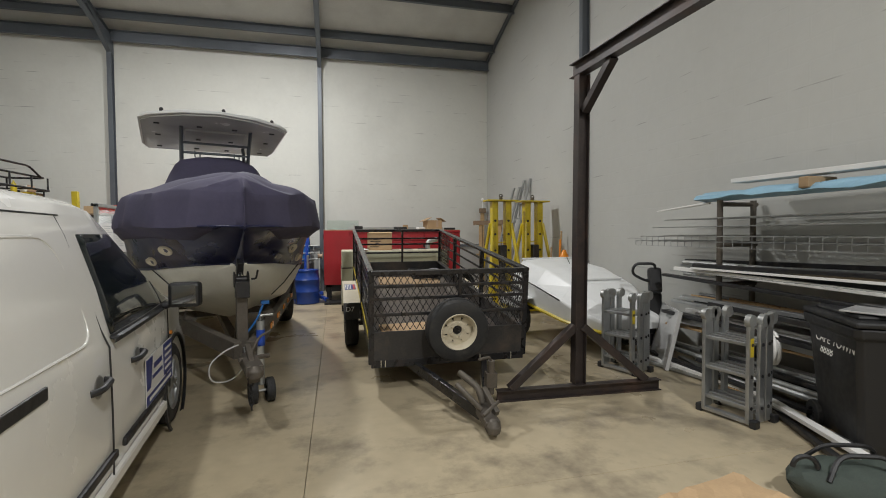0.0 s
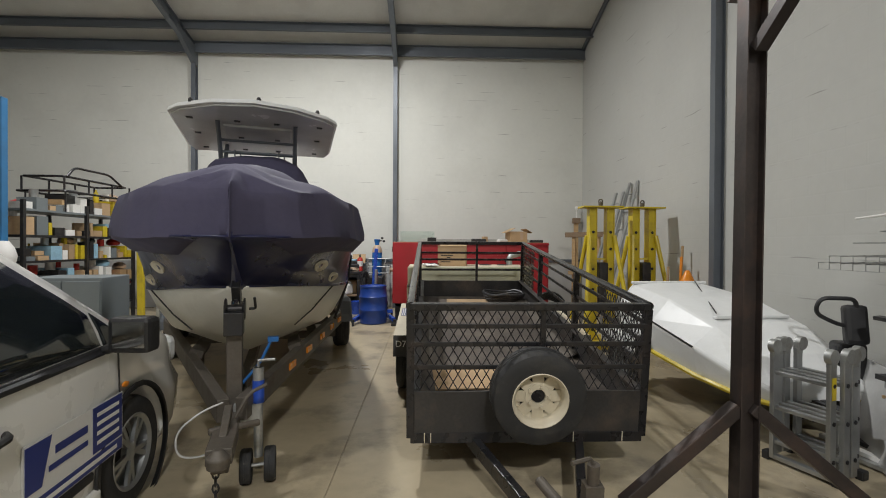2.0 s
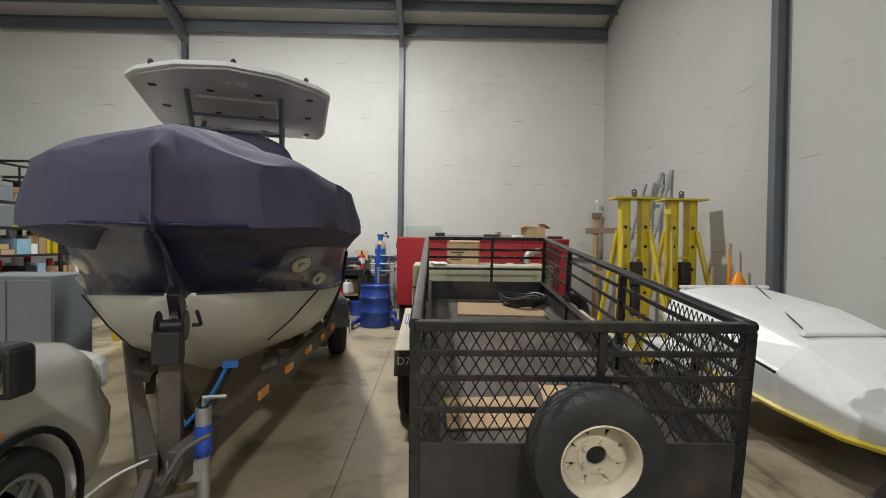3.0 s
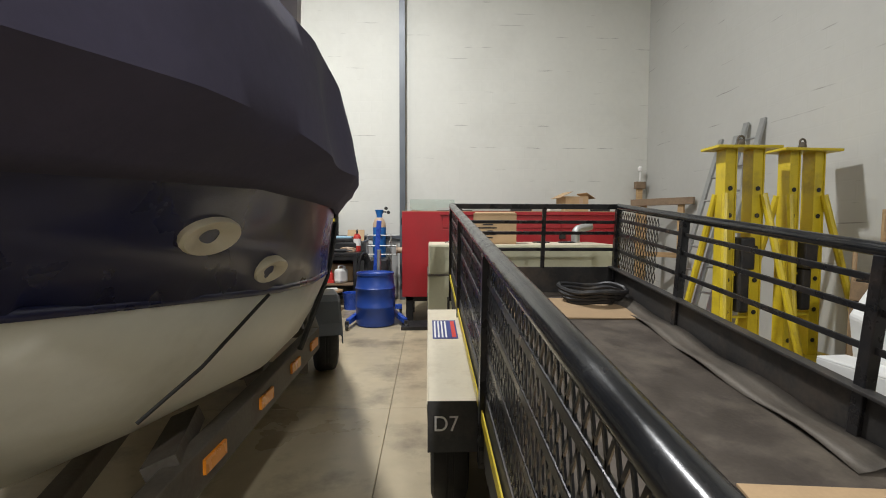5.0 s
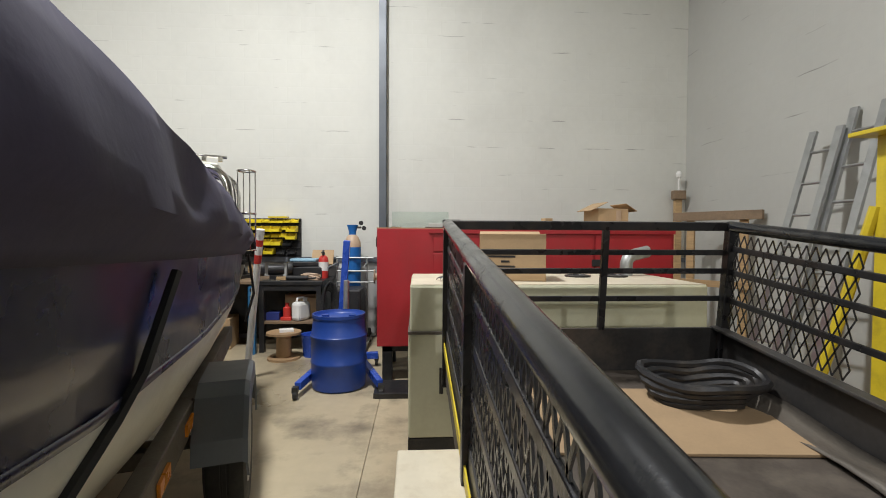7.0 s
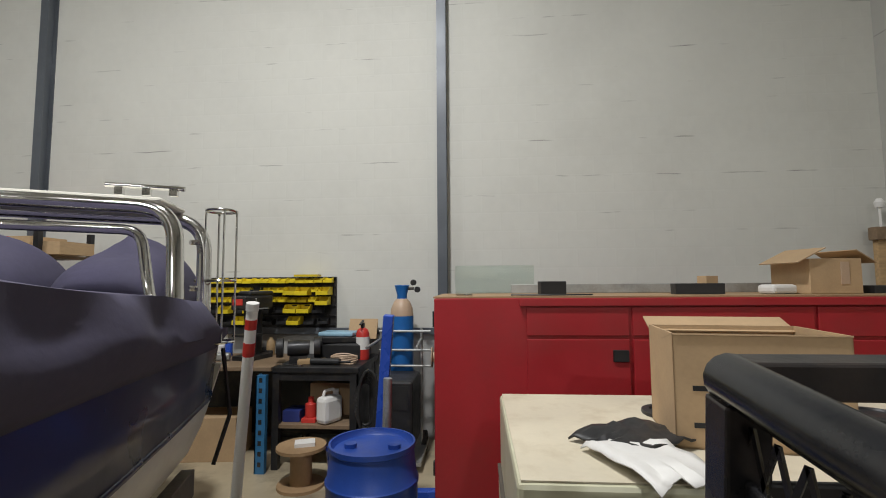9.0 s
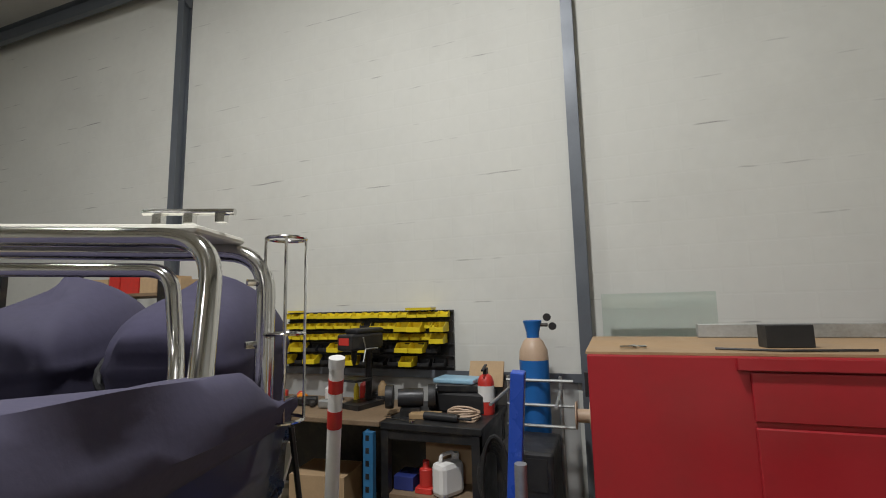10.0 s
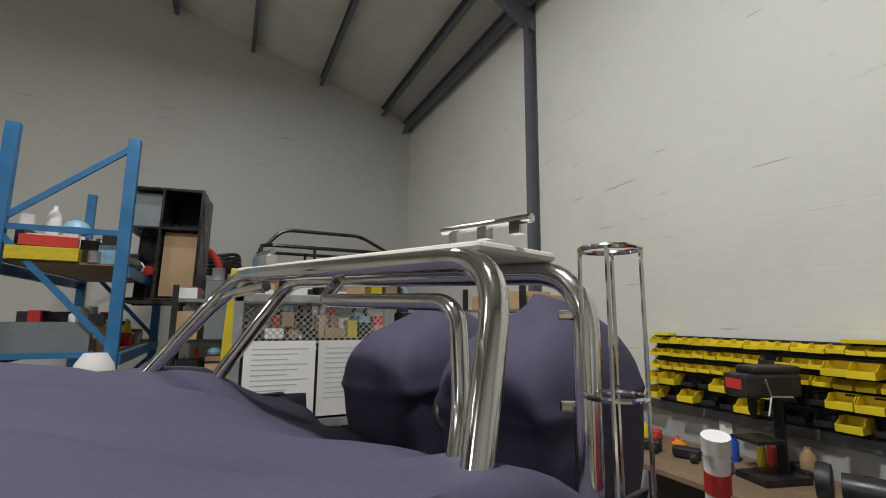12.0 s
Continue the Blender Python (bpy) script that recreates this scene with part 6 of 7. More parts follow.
# ---- corner behind the yellow stands ----
def build_corner():
    e = thing("extension_ladder", "aluminium extension ladder leaning against the wall", "ladder", pose(3.86, 10.0, 0, 0, 0, -84))
    for k, (dx, top) in enumerate(((0.0, 2.5), (0.3, 2.66))):
        lean = 0.66
        for x in (0, 0.26):
            Mesh().bar((x + dx, 0.1 * k, 0.0), (x + dx + 0.1, lean + 0.1 * k, top), 0.03, 0.07, (1, 0, 0)).out("stile", M_ALU, e)
        for i in range(8):
            t = (i + 0.6) / 8.3
            Mesh().tube([(dx + 0.1 * t, lean * t + 0.1 * k, top * t), (dx + 0.26 + 0.1 * t, lean * t + 0.1 * k, top * t)], 0.014, 8).out("rung", M_ALU, e)
    e = thing("timber_stand", "rough timber trestle standing near the side wall", "stand", pose(4.12, 11.5, 0, 0, 0, -54))
    for x in (0.12, 0.72):
        Mesh().box((x, 0, 0.85), (0.09, 0.05, 1.7)).out("post", M_WOOD, e, bevel=0.004)
    Mesh().box((0.42, -0.03, 1.74), (1.0, 0.07, 0.11)).out("crosspiece", M_BENCH, e, bevel=0.004)
    Mesh().box((0.42, -0.052, 0.9), (0.8, 0.05, 0.08)).out("crosspiece", M_WOOD, e, bevel=0.004)
    e = thing("timber_post", "pale timber post with a dark cap in the corner", "post", pose(4.52, 12.28, 0))
    Mesh().box((0, 0, 1.02), (0.10, 0.06, 2.04)).out("shaft", M_WOOD, e, bevel=0.004)
    Mesh().box((0, -0.02, 2.10), (0.18, 0.1, 0.13)).out("cap_block", M_BENCH, e, bevel=0.01)
    c = Mesh().lathe([(0.035, 0), (0.045, 0.05), (0.02, 0.09)], pose(4.52, 12.26, 2.36), 14)
    tagged(c.tube([(4.52, 12.26, 2.165), (4.52, 12.26, 2.37)], 0.012, 6).out("small_camera", M_PAPER), "small white dome on top of the timber post", "camera")
    hs = Mesh()
    for k in range(6):
        hs.tube([((0.30 - 0.015 * k) * math.cos(q), 0.03 * k, 0.34 + (0.30 - 0.02 * k) * math.sin(q)) for q in [2 * math.pi * i / 26 for i in range(26)]], 0.022, 7, True)
    o = tagged(hs.out("hose_coil", M_PLAST), "black coil of hose leaning on the frame", "hose")
    o.matrix_basis = pose(3.25, 9.75, 0.0, -14, 0, 5)
    for k, (x, y, h, mt) in enumerate(((4.4, 7.6, 1.35, M_ORANGE), (4.5, 7.75, 1.5, M_WOOD), (4.35, 7.85, 1.2, M_CARD))):
        o = Mesh().tube([(0, 0, 0), (0.08, 0.05, h)], 0.018, 8)
        tagged(o.out("tool_shaft", mt), "long-handled tool leaning at the wall", "tool", "leaning tools").matrix_basis = pose(x, y, 0)
    o = tagged(Mesh().lathe([(0.13, 0), (0.13, 0.02), (0.03, 0.24), (0.02, 0.25)], None, 16).out("orange_cone", M_ORANGE), "orange cone on a crate by the wall", "cone")
    o.matrix_basis = pose(4.45, 7.45, 0.92)
    e = thing("wooden_crate", "brown wooden crate by the side wall", "crate", pose(4.42, 7.45, 0))
    for k in range(5):
        Mesh().box((0, -0.25, 0.09 + 0.18 * k), (0.42, 0.02, 0.16)).out("slat", M_BENCH, e, bevel=0.004)
        Mesh().box((-0.21, 0, 0.09 + 0.18 * k), (0.02, 0.5, 0.16)).out("slat", M_BENCH, e, bevel=0.004)
    Mesh().box((0, 0, 0.46), (0.38, 0.46, 0.9)).out("load", M_DARK, e)


def build_cabinet_top():
    z = 1.557
    def carton(x, y, w, d, h, r, mt, lb, nm="carton"):
        o = tagged(Mesh().box((0, 0, h / 2), (w, d, h)).out(nm, mt, bevel=0.003), lb, "carton")
        o.matrix_basis = pose(x, y, z, 0, 0, r)
    e = thing("carton", "open brown carton with raised flaps on the red cabinet", "carton", pose(2.75, 10.65, z, 0, 0, 10))
    Mesh().box((0, 0, 0.11), (0.36, 0.3, 0.22)).out("box", M_CARD, e, bevel=0.003)
    Mesh().box((-0.18, -0.02, 0.24), (0.22, 0.3, 0.006), (0, -25, 0)).out("flap", M_CARD, e)
    Mesh().box((0.22, 0, 0.235), (0.16, 0.3, 0.006), (0, 30, 0)).out("flap", M_CARD, e)
    Mesh().box((0.06, -0.152, 0.13), (0.06, 0.003, 0.14)).out("tape", M_TAN, e)
    carton(1.03, 10.55, 0.17, 0.08, 0.09, 8, M_PLAST, "small black printed box on the red cabinet")
    carton(1.98, 10.6, 0.3, 0.1, 0.07, -4, M_PLAST, "black tool case on the red cabinet", "tool_case")
    carton(2.12, 10.75, 0.1, 0.08, 0.12, 20, M_CARD, "little brown box on the red cabinet")
    carton(3.15, 10.6, 0.25, 0.12, 0.05, 0, M_PLAST, "flat black case on the red cabinet", "tool_case")
    o = tagged(Mesh().box((0, 0, 0.03), (0.2, 0.12, 0.06)).out("paper_bundle", M_PAPER, bevel=0.02), "crumpled white papers on the red cabinet", "papers")
    o.matrix_basis = pose(2.45, 10.55, z, 0, 0, 20)
    tagged(Mesh().box((1.95, 11.1, z + 0.035), (2.3, 0.05, 0.07)).out("aluminium_bar", M_GALV, bevel=0.004), "grey metal bar lying on the red cabinet", "bar")
    tagged(Mesh().tube([(0.75, 10.4, z + 0.006), (0.95, 10.33, z + 0.006), (1.25, 10.38, z + 0.006)], 0.005, 5).out("wire", M_PLAST), "thin black wire on the red cabinet", "wire")
    for k in range(4):
        o = tagged(Mesh().tube([(0, 0, 0), (0.05, 0.01, 0)], 0.006, 6).out("bolt", M_CHROME), "small loose bolt on the cabinet top", "bolt", "bolts on the cabinet")
        o.matrix_basis = pose(0.4 + 0.035 * k, 10.42 + 0.02 * (k % 2), z + 0.007, 0, 0, 50 * k)
    g = tagged(Mesh().box((0.71, 12.2, 1.32), (0.8, 0.008, 1.0), (4, 0, 0)).out("glass_pane", M_GLASS, bevel=0.002), "clear glass pane leaning on the back wall", "glass pane")
    tagged(Mesh().box((0.71, 12.17, 0.41), (0.9, 0.2, 0.82)).out("storage_chest", M_DARK, bevel=0.01), "dark chest behind the red cabinet", "chest")


build_corner()
build_cabinet_top()


# ---- workbench corner ----
def build_bin_board():
    e = thing("bin_board", "black louvred wall panel full of yellow storage bins", "storage board", pose(-2.83, 12.335, 0))
    Mesh().span((0, 0.02, 1.17), (1.83, 0.05, 1.72)).out("panel", M_DARK, e)
    for z in (1.2, 1.3, 1.41, 1.52, 1.62, 1.71):
        Mesh().span((0, -0.005, z - 0.006), (1.83, 0.02, z + 0.006)).out("louvre", M_DARK, e)
    rnd = random.Random(3)

    def small_bin(w, d, h, mt):
        m = Mesh()
        m.span((-w / 2, -d, 0), (w / 2, 0, 0.004)).span((-w / 2, -0.004, 0), (w / 2, 0, h))
        for sd in (-1, 1):
            x = sd * w / 2
            m.prism([(0, 0), (0, h), (-d * 0.55, h), (-d * 0.8, h * 0.62), (-d, h * 0.5), (-d, 0)], Matrix(((0, 0, 1, x - 0.002), (1, 0, 0, 0), (0, 1, 0, 0), (0, 0, 0, 1))), 0.004)
        m.span((-w / 2, -d, 0), (w / 2, -d + 0.004, h * 0.5))
        m.span((-w / 2 + 0.006, -d + 0.01, 0.005), (w / 2 - 0.006, -0.01, h * 0.4))
        return m.out("storage_bin", mt, e, bevel=0.0015)
    small = small_bin(0.092, 0.09, 0.055, M_YELB)
    big = small_bin(0.13, 0.15, 0.085, M_YELB)
    dark = small_bin(0.11, 0.09, 0.06, M_PLAST)
    rows = [(1.655, small, 0.1, 0.97), (1.555, small, 0.1, 0.97), (1.45, small, 0.11, 0.85), (1.335, big, 0.145, 0.62), (1.215, big, 0.15, 0.42)]
    for z, src, step, fill in rows:
        x = 0.06
        while x < 1.8:
            use = src if rnd.random() < fill else dark
            if x > 1.35 and z < 1.6 and src is small and rnd.random() < 0.5:
                use = big
            o = new("storage_bin", use.data)
            o.parent = e
            for md in use.modifiers:
                bv = o.modifiers.new("bevel", "BEVEL")
                bv.width, bv.segments, bv.limit_method = md.width, 1, "ANGLE"
            o.matrix_basis = pose(x, 0.0, z - (0.03 if use is big and src is small else 0) + rnd.uniform(-0.003, 0.003), 0, 0, rnd.uniform(-4, 4))
            x += step * (1.35 if use is big and src is small else 1)
    for s in (small, big, dark):
        bpy.data.objects.remove(s)
    Mesh().span((1.4, -0.1, 1.722), (1.66, 0.02, 1.745)).out("lid_tray", M_YELB, e)
    Mesh().span((0.05, -0.08, 1.722), (0.2, 0.02, 1.74)).out("lid_tray", M_YELB, e)


def build_bench():
    e = thing("workbench", "dark steel workbench with worn wooden top and lower shelf", "workbench", pose(0, 0, 0))
    Mesh().span((-2.9, 11.5, 0.86), (-1.32, 12.3, 0.9)).out("wood_top", M_BENCH, e, bevel=0.006)
    Mesh().span((-1.31, 11.5, 0.85), (-0.52, 12.3, 0.9)).out("steel_top", M_DARK, e, bevel=0.006)
    for x in (-2.85, -1.28, -0.57):
        for y in (11.54, 12.25):
            Mesh().span((x - 0.03, y - 0.03, 0), (x + 0.03, y + 0.03, 0.855)).out("leg", M_DARK, e)
    Mesh().span((-1.28, 11.515, 0.78), (-0.55, 11.56, 0.848)).out("apron_rail", M_DARK, e)
    Mesh().span((-1.26, 11.52, 0.36), (-0.55, 12.27, 0.39)).out("shelf", M_BENCH, e)
    Mesh().span((-2.85, 12.2, 0.1), (-0.55, 12.23, 0.85)).out("back_panel", M_DARK, e)
    Mesh().span((-0.6, 11.5, 0.05), (-0.54, 12.2, 0.84)).out("side_plate", M_DARK, e)
    p = Mesh().span((-1.42, 11.42, 0.0), (-1.33, 11.47, 0.84)).span((-1.42, 11.42, 0.0), (-1.41, 11.52, 0.84))
    p.out("rack_upright", M_RACKB, e, label="blue pallet rack upright offcut")
    for k in range(9):
        Mesh().span((-1.39, 11.4185, 0.06 + 0.09 * k), (-1.36, 11.4195, 0.10 + 0.09 * k)).out("upright_slot", M_DARK, e)

    def item(nm, lb, ct, mesh, mt, m, bevel=0.004, group="things on the workbench"):
        o = tagged(mesh.out(nm, mt, bevel=bevel), lb, ct, group)
        o.matrix_basis = m
        return o
    z = 0.901
    d = thing("drill_press", "bench drill press with dark head and red label", "drill press", pose(-1.72, 11.95, z, 0, 0, -15))
    Mesh().box((0, 0, 0.02), (0.22, 0.32, 0.04)).lathe([(0.03, 0), (0.03, 0.55)], pose(0, 0.08, 0.04), 14).out("base", M_DARK, d)
    Mesh().box((0, -0.02, 0.56), (0.18, 0.40, 0.14)).box((0, 0.03, 0.65), (0.16, 0.34, 0.05)).out("head", M_DARK, d, bevel=0.02)
    Mesh().box((0, -0.222, 0.57), (0.12, 0.004, 0.06)).out("badge", M_REDL, d)
    Mesh().lathe([(0.012, 0), (0.025, 0.05), (0.03, 0.14)], pose(0, -0.1, 0.36), 12).box((0, -0.08, 0.24), (0.2, 0.2, 0.02)).out("chuck_and_table", M_DARK, d)
    for q in (0, 120, 240):
        Mesh().tube([(0.09, -0.05, 0.5), (0.12, -0.05 + 0.12 * math.cos(radians(q)), 0.5 + 0.12 * math.sin(radians(q)))], 0.006, 6).out("feed_handle", M_GALV, d)
    v = thing("bench_grinder", "dark bench grinder with round wheel guards", "grinder", pose(-1.18, 11.78, z, 0, 0, 20))
    Mesh().lathe([(0.07, -0.1), (0.075, 0), (0.07, 0.1)], pose(0, 0, 0.13, 0, 90, 0), 16).box((0, 0, 0.03), (0.16, 0.18, 0.06)).out("motor", M_DARK, v)
    for x in (-0.17, 0.17):
        Mesh().lathe([(0.09, -0.03), (0.095, 0), (0.09, 0.03)], pose(x, 0, 0.14, 0, 90, 0), 18).out("guard", M_PLAST, v)
    item("tool_case", "black plastic tool case on the bench", "case", Mesh().box((0, 0, 0.08), (0.5, 0.3, 0.16)), M_PLAST, pose(-0.83, 12.05, z, 0, 0, -4), 0.02)
    item("tool_case", "flat black case on top of another", "case", Mesh().box((0, 0, 0.03), (0.42, 0.28, 0.06)), M_DARK, pose(-0.8, 12.05, z + 0.162, 0, 0, 5), 0.01)
    item("folded_sheet", "light blue folded sheet on the cases", "sheet", Mesh().box((0, 0, 0.02), (0.36, 0.22, 0.04)), M_LTBLUE, pose(-0.86, 12.03, z + 0.223, 0, 0, -6), 0.012)
    item("cardboard_sheet", "brown cardboard leaning on the wall", "cardboard", Mesh().box((0, 0, 0.11), (0.3, 0.02, 0.22), (-25, 0, 0)), M_CARD, pose(-0.66, 12.2, z + 0.16, 0, 0, 0), 0.002)
    fe = thing("fire_extinguisher", "red fire extinguisher with white label on the bench", "extinguisher", pose(-0.60, 11.95, z))
    Mesh().lathe([(0.06, 0), (0.065, 0.02), (0.065, 0.25), (0.05, 0.29), (0.02, 0.31)], None, 20).out("bottle", M_REDL, fe)
    Mesh().lathe([(0.0665, 0.1), (0.0665, 0.22)], None, 20, False).out("label_band", M_PAPER, fe)
    Mesh().box((0, 0, 0.33), (0.03, 0.05, 0.05)).box((0, -0.04, 0.36), (0.02, 0.12, 0.012), (15, 0, 0)).out("valve", M_PLAST, fe)
    Mesh().span((-0.46, 12.36, 1.0), (-0.36, 12.385, 1.12)).out("socket_box", M_PAPER, tagged(new("wall_socket"), "white plastic socket box on the wall", "socket"), bevel=0.006)
    Mesh().span((-2.32, 12.36, 0.98), (-2.22, 12.385, 1.1)).out("socket_box", M_PAPER, tagged(new("wall_socket"), "white plastic socket box on the wall", "socket"), bevel=0.006)
    cb = Mesh()
    rnd = random.Random(8)
    for k in range(5):
        cb.tube([((0.11 + 0.02 * rnd.random()) * math.cos(q), (0.07 + 0.02 * rnd.random()) * math.sin(q), 0.012 + 0.014 * k + 0.008 * math.sin(2 * q + k)) for q in [2 * math.pi * i / 18 for i in range(18)]], 0.008, 6, True)
    item("cable_bundle", "bundle of pale cable on the bench", "cable", cb, M_TAN, pose(-0.72, 11.72, z), 0)
    item("grease_gun", "black grease gun lying on the bench", "grease gun", Mesh().tube([(-0.16, 0, 0.03), (0.12, 0.02, 0.03)], 0.03, 10).tube([(0.12, 0.02, 0.03), (0.22, 0.03, 0.03)], 0.01, 8), M_PLAST, pose(-0.85, 11.62, z, 0, 0, -10), 0)
    item("wooden_block", "pale wooden block on the bench", "block", Mesh().box((0, 0, 0.02), (0.24, 0.12, 0.04)), M_WOOD, pose(-1.02, 11.7, z, 0, 0, 8))
    item("spanner", "long steel spanner on the bench", "spanner", Mesh().bar((-0.14, 0, 0.01), (0.14, 0, 0.01), 0.02, 0.008).lathe([(0.025, 0.004), (0.025, 0.016)], pose(0.14, 0, 0), 10), M_CHROME, pose(-1.2, 11.58, z, 0, 0, -18), 0)
    cols = [M_REDL, M_YELB, M_PAPER, M_PLAST, M_REDL, M_ORANGE, M_DARK, M_PAPER, M_BLUEP, M_GALV, M_YEL, M_REDL, M_PLAST, M_WOOD]
    for k, mt in enumerate(cols):
        h, r = rnd.uniform(0.06, 0.2), rnd.uniform(0.025, 0.055)
        x, y = -2.75 + 0.085 * k + rnd.uniform(-0.02, 0.02), rnd.uniform(11.75, 12.22)
        if -1.9 < x < -1.55:
            y = 12.2
        if k % 3:
            item("can", "small tin or bottle on the bench", "can", Mesh().lathe([(r * 0.95, 0), (r, 0.01), (r, h * 0.75), (r * 0.5, h * 0.9), (r * 0.4, h)], None, 14), mt, pose(x, y, z), 0)
        else:
            item("power_tool", "small hand tool lying on the bench", "tool", Mesh().box((0, 0, 0.04), (0.18, 0.07, 0.07)).box((0.05, -0.06, 0.03), (0.05, 0.12, 0.05), (0, 0, 15)), mt, pose(x, y, z, 0, 0, rnd.uniform(-40, 40)), 0.015)
    z2 = 0.391
    j = thing("jerrycan", "white plastic jerrycan on the bench shelf", "jerrycan", pose(-0.82, 11.62, z2, 0, 0, 60))
    Mesh().box((0, 0, 0.12), (0.22, 0.14, 0.24)).out("body", M_PAPER, j, bevel=0.04)
    Mesh().tube(arc([(-0.07, 0, 0.24), (-0.06, 0, 0.29), (0.05, 0, 0.29), (0.06, 0, 0.24)], 0.03), 0.014, 8).lathe([(0.025, 0.23), (0.025, 0.28)], pose(0.08, 0, 0), 10).out("handle", M_PAPER, j)
    item("bottle_jack", "red bottle jack on the bench shelf", "jack", Mesh().box((0, 0, 0.02), (0.13, 0.13, 0.04)).lathe([(0.05, 0.04), (0.05, 0.16), (0.025, 0.17), (0.025, 0.22)], None, 14), M_REDL, pose(-1.0, 11.64, z2), 0.004, "things under the workbench")
    item("carton", "brown carton at the back of the shelf", "carton", Mesh().box((0, 0, 0.15), (0.42, 0.3, 0.3)), M_CARD, pose(-0.88, 12.0, z2, 0, 0, 3), 0.003, "things under the workbench")
    item("blue_box", "small blue box on the bench shelf", "box", Mesh().box((0, 0, 0.05), (0.16, 0.2, 0.1)), M_SIGN, pose(-1.17, 11.7, z2), 0.004, "things under the workbench")
    item("carton", "brown carton on the floor under the bench", "carton", Mesh().box((0, 0, 0.2), (0.5, 0.4, 0.4)), M_CARD, pose(-2.0, 11.85, 0, 0, 0, 6), 0.004, "things under the workbench")
    c = thing("cable_reel", "wooden cable reel on the floor", "cable reel", pose(-0.92, 11.22, 0))
    Mesh().lathe([(0.19, 0), (0.19, 0.025), (0.09, 0.026), (0.085, 0.3)], None, 24).lathe([(0.2, 0.3), (0.2, 0.325), (0.02, 0.326)], None, 24).out("drum", M_PLY, c)
    Mesh().box((0.03, 0, 0.34), (0.16, 0.12, 0.03), (0, 0, 20)).out("paper", M_PAPER, c)
    b = tagged(Mesh().lathe([(0.12, 0), (0.15, 0.26), (0.155, 0.27), (0.14, 0.265), (0.11, 0.02)], None, 20, False).out("bucket", M_BLUEP), "blue plastic bucket under the bench", "bucket")
    b.matrix_basis = pose(-0.6, 11.35, 0)
    w = thing("marker_pole", "white plastic pole with two red bands leaning over", "pole", pose(-0.96, 10.35, 0))
    a, bb = Vector((-0.12, 0.12, 0.0)), Vector((0.13, -0.18, 1.52))
    Mesh().tube([a, bb], 0.034, 14).out("pole", M_PAPER, w)
    for t0, t1 in ((0.79, 0.845), (0.9, 0.94)):
        Mesh().tube([a + (bb - a) * t0, a + (bb - a) * t1], 0.0352, 14).out("red_band", M_REDL, w)
    Mesh().tube([a + (bb - a) * 0.975, a + (bb - a) * 1.005], 0.038, 14).out("end_cap", M_PAPER, w)


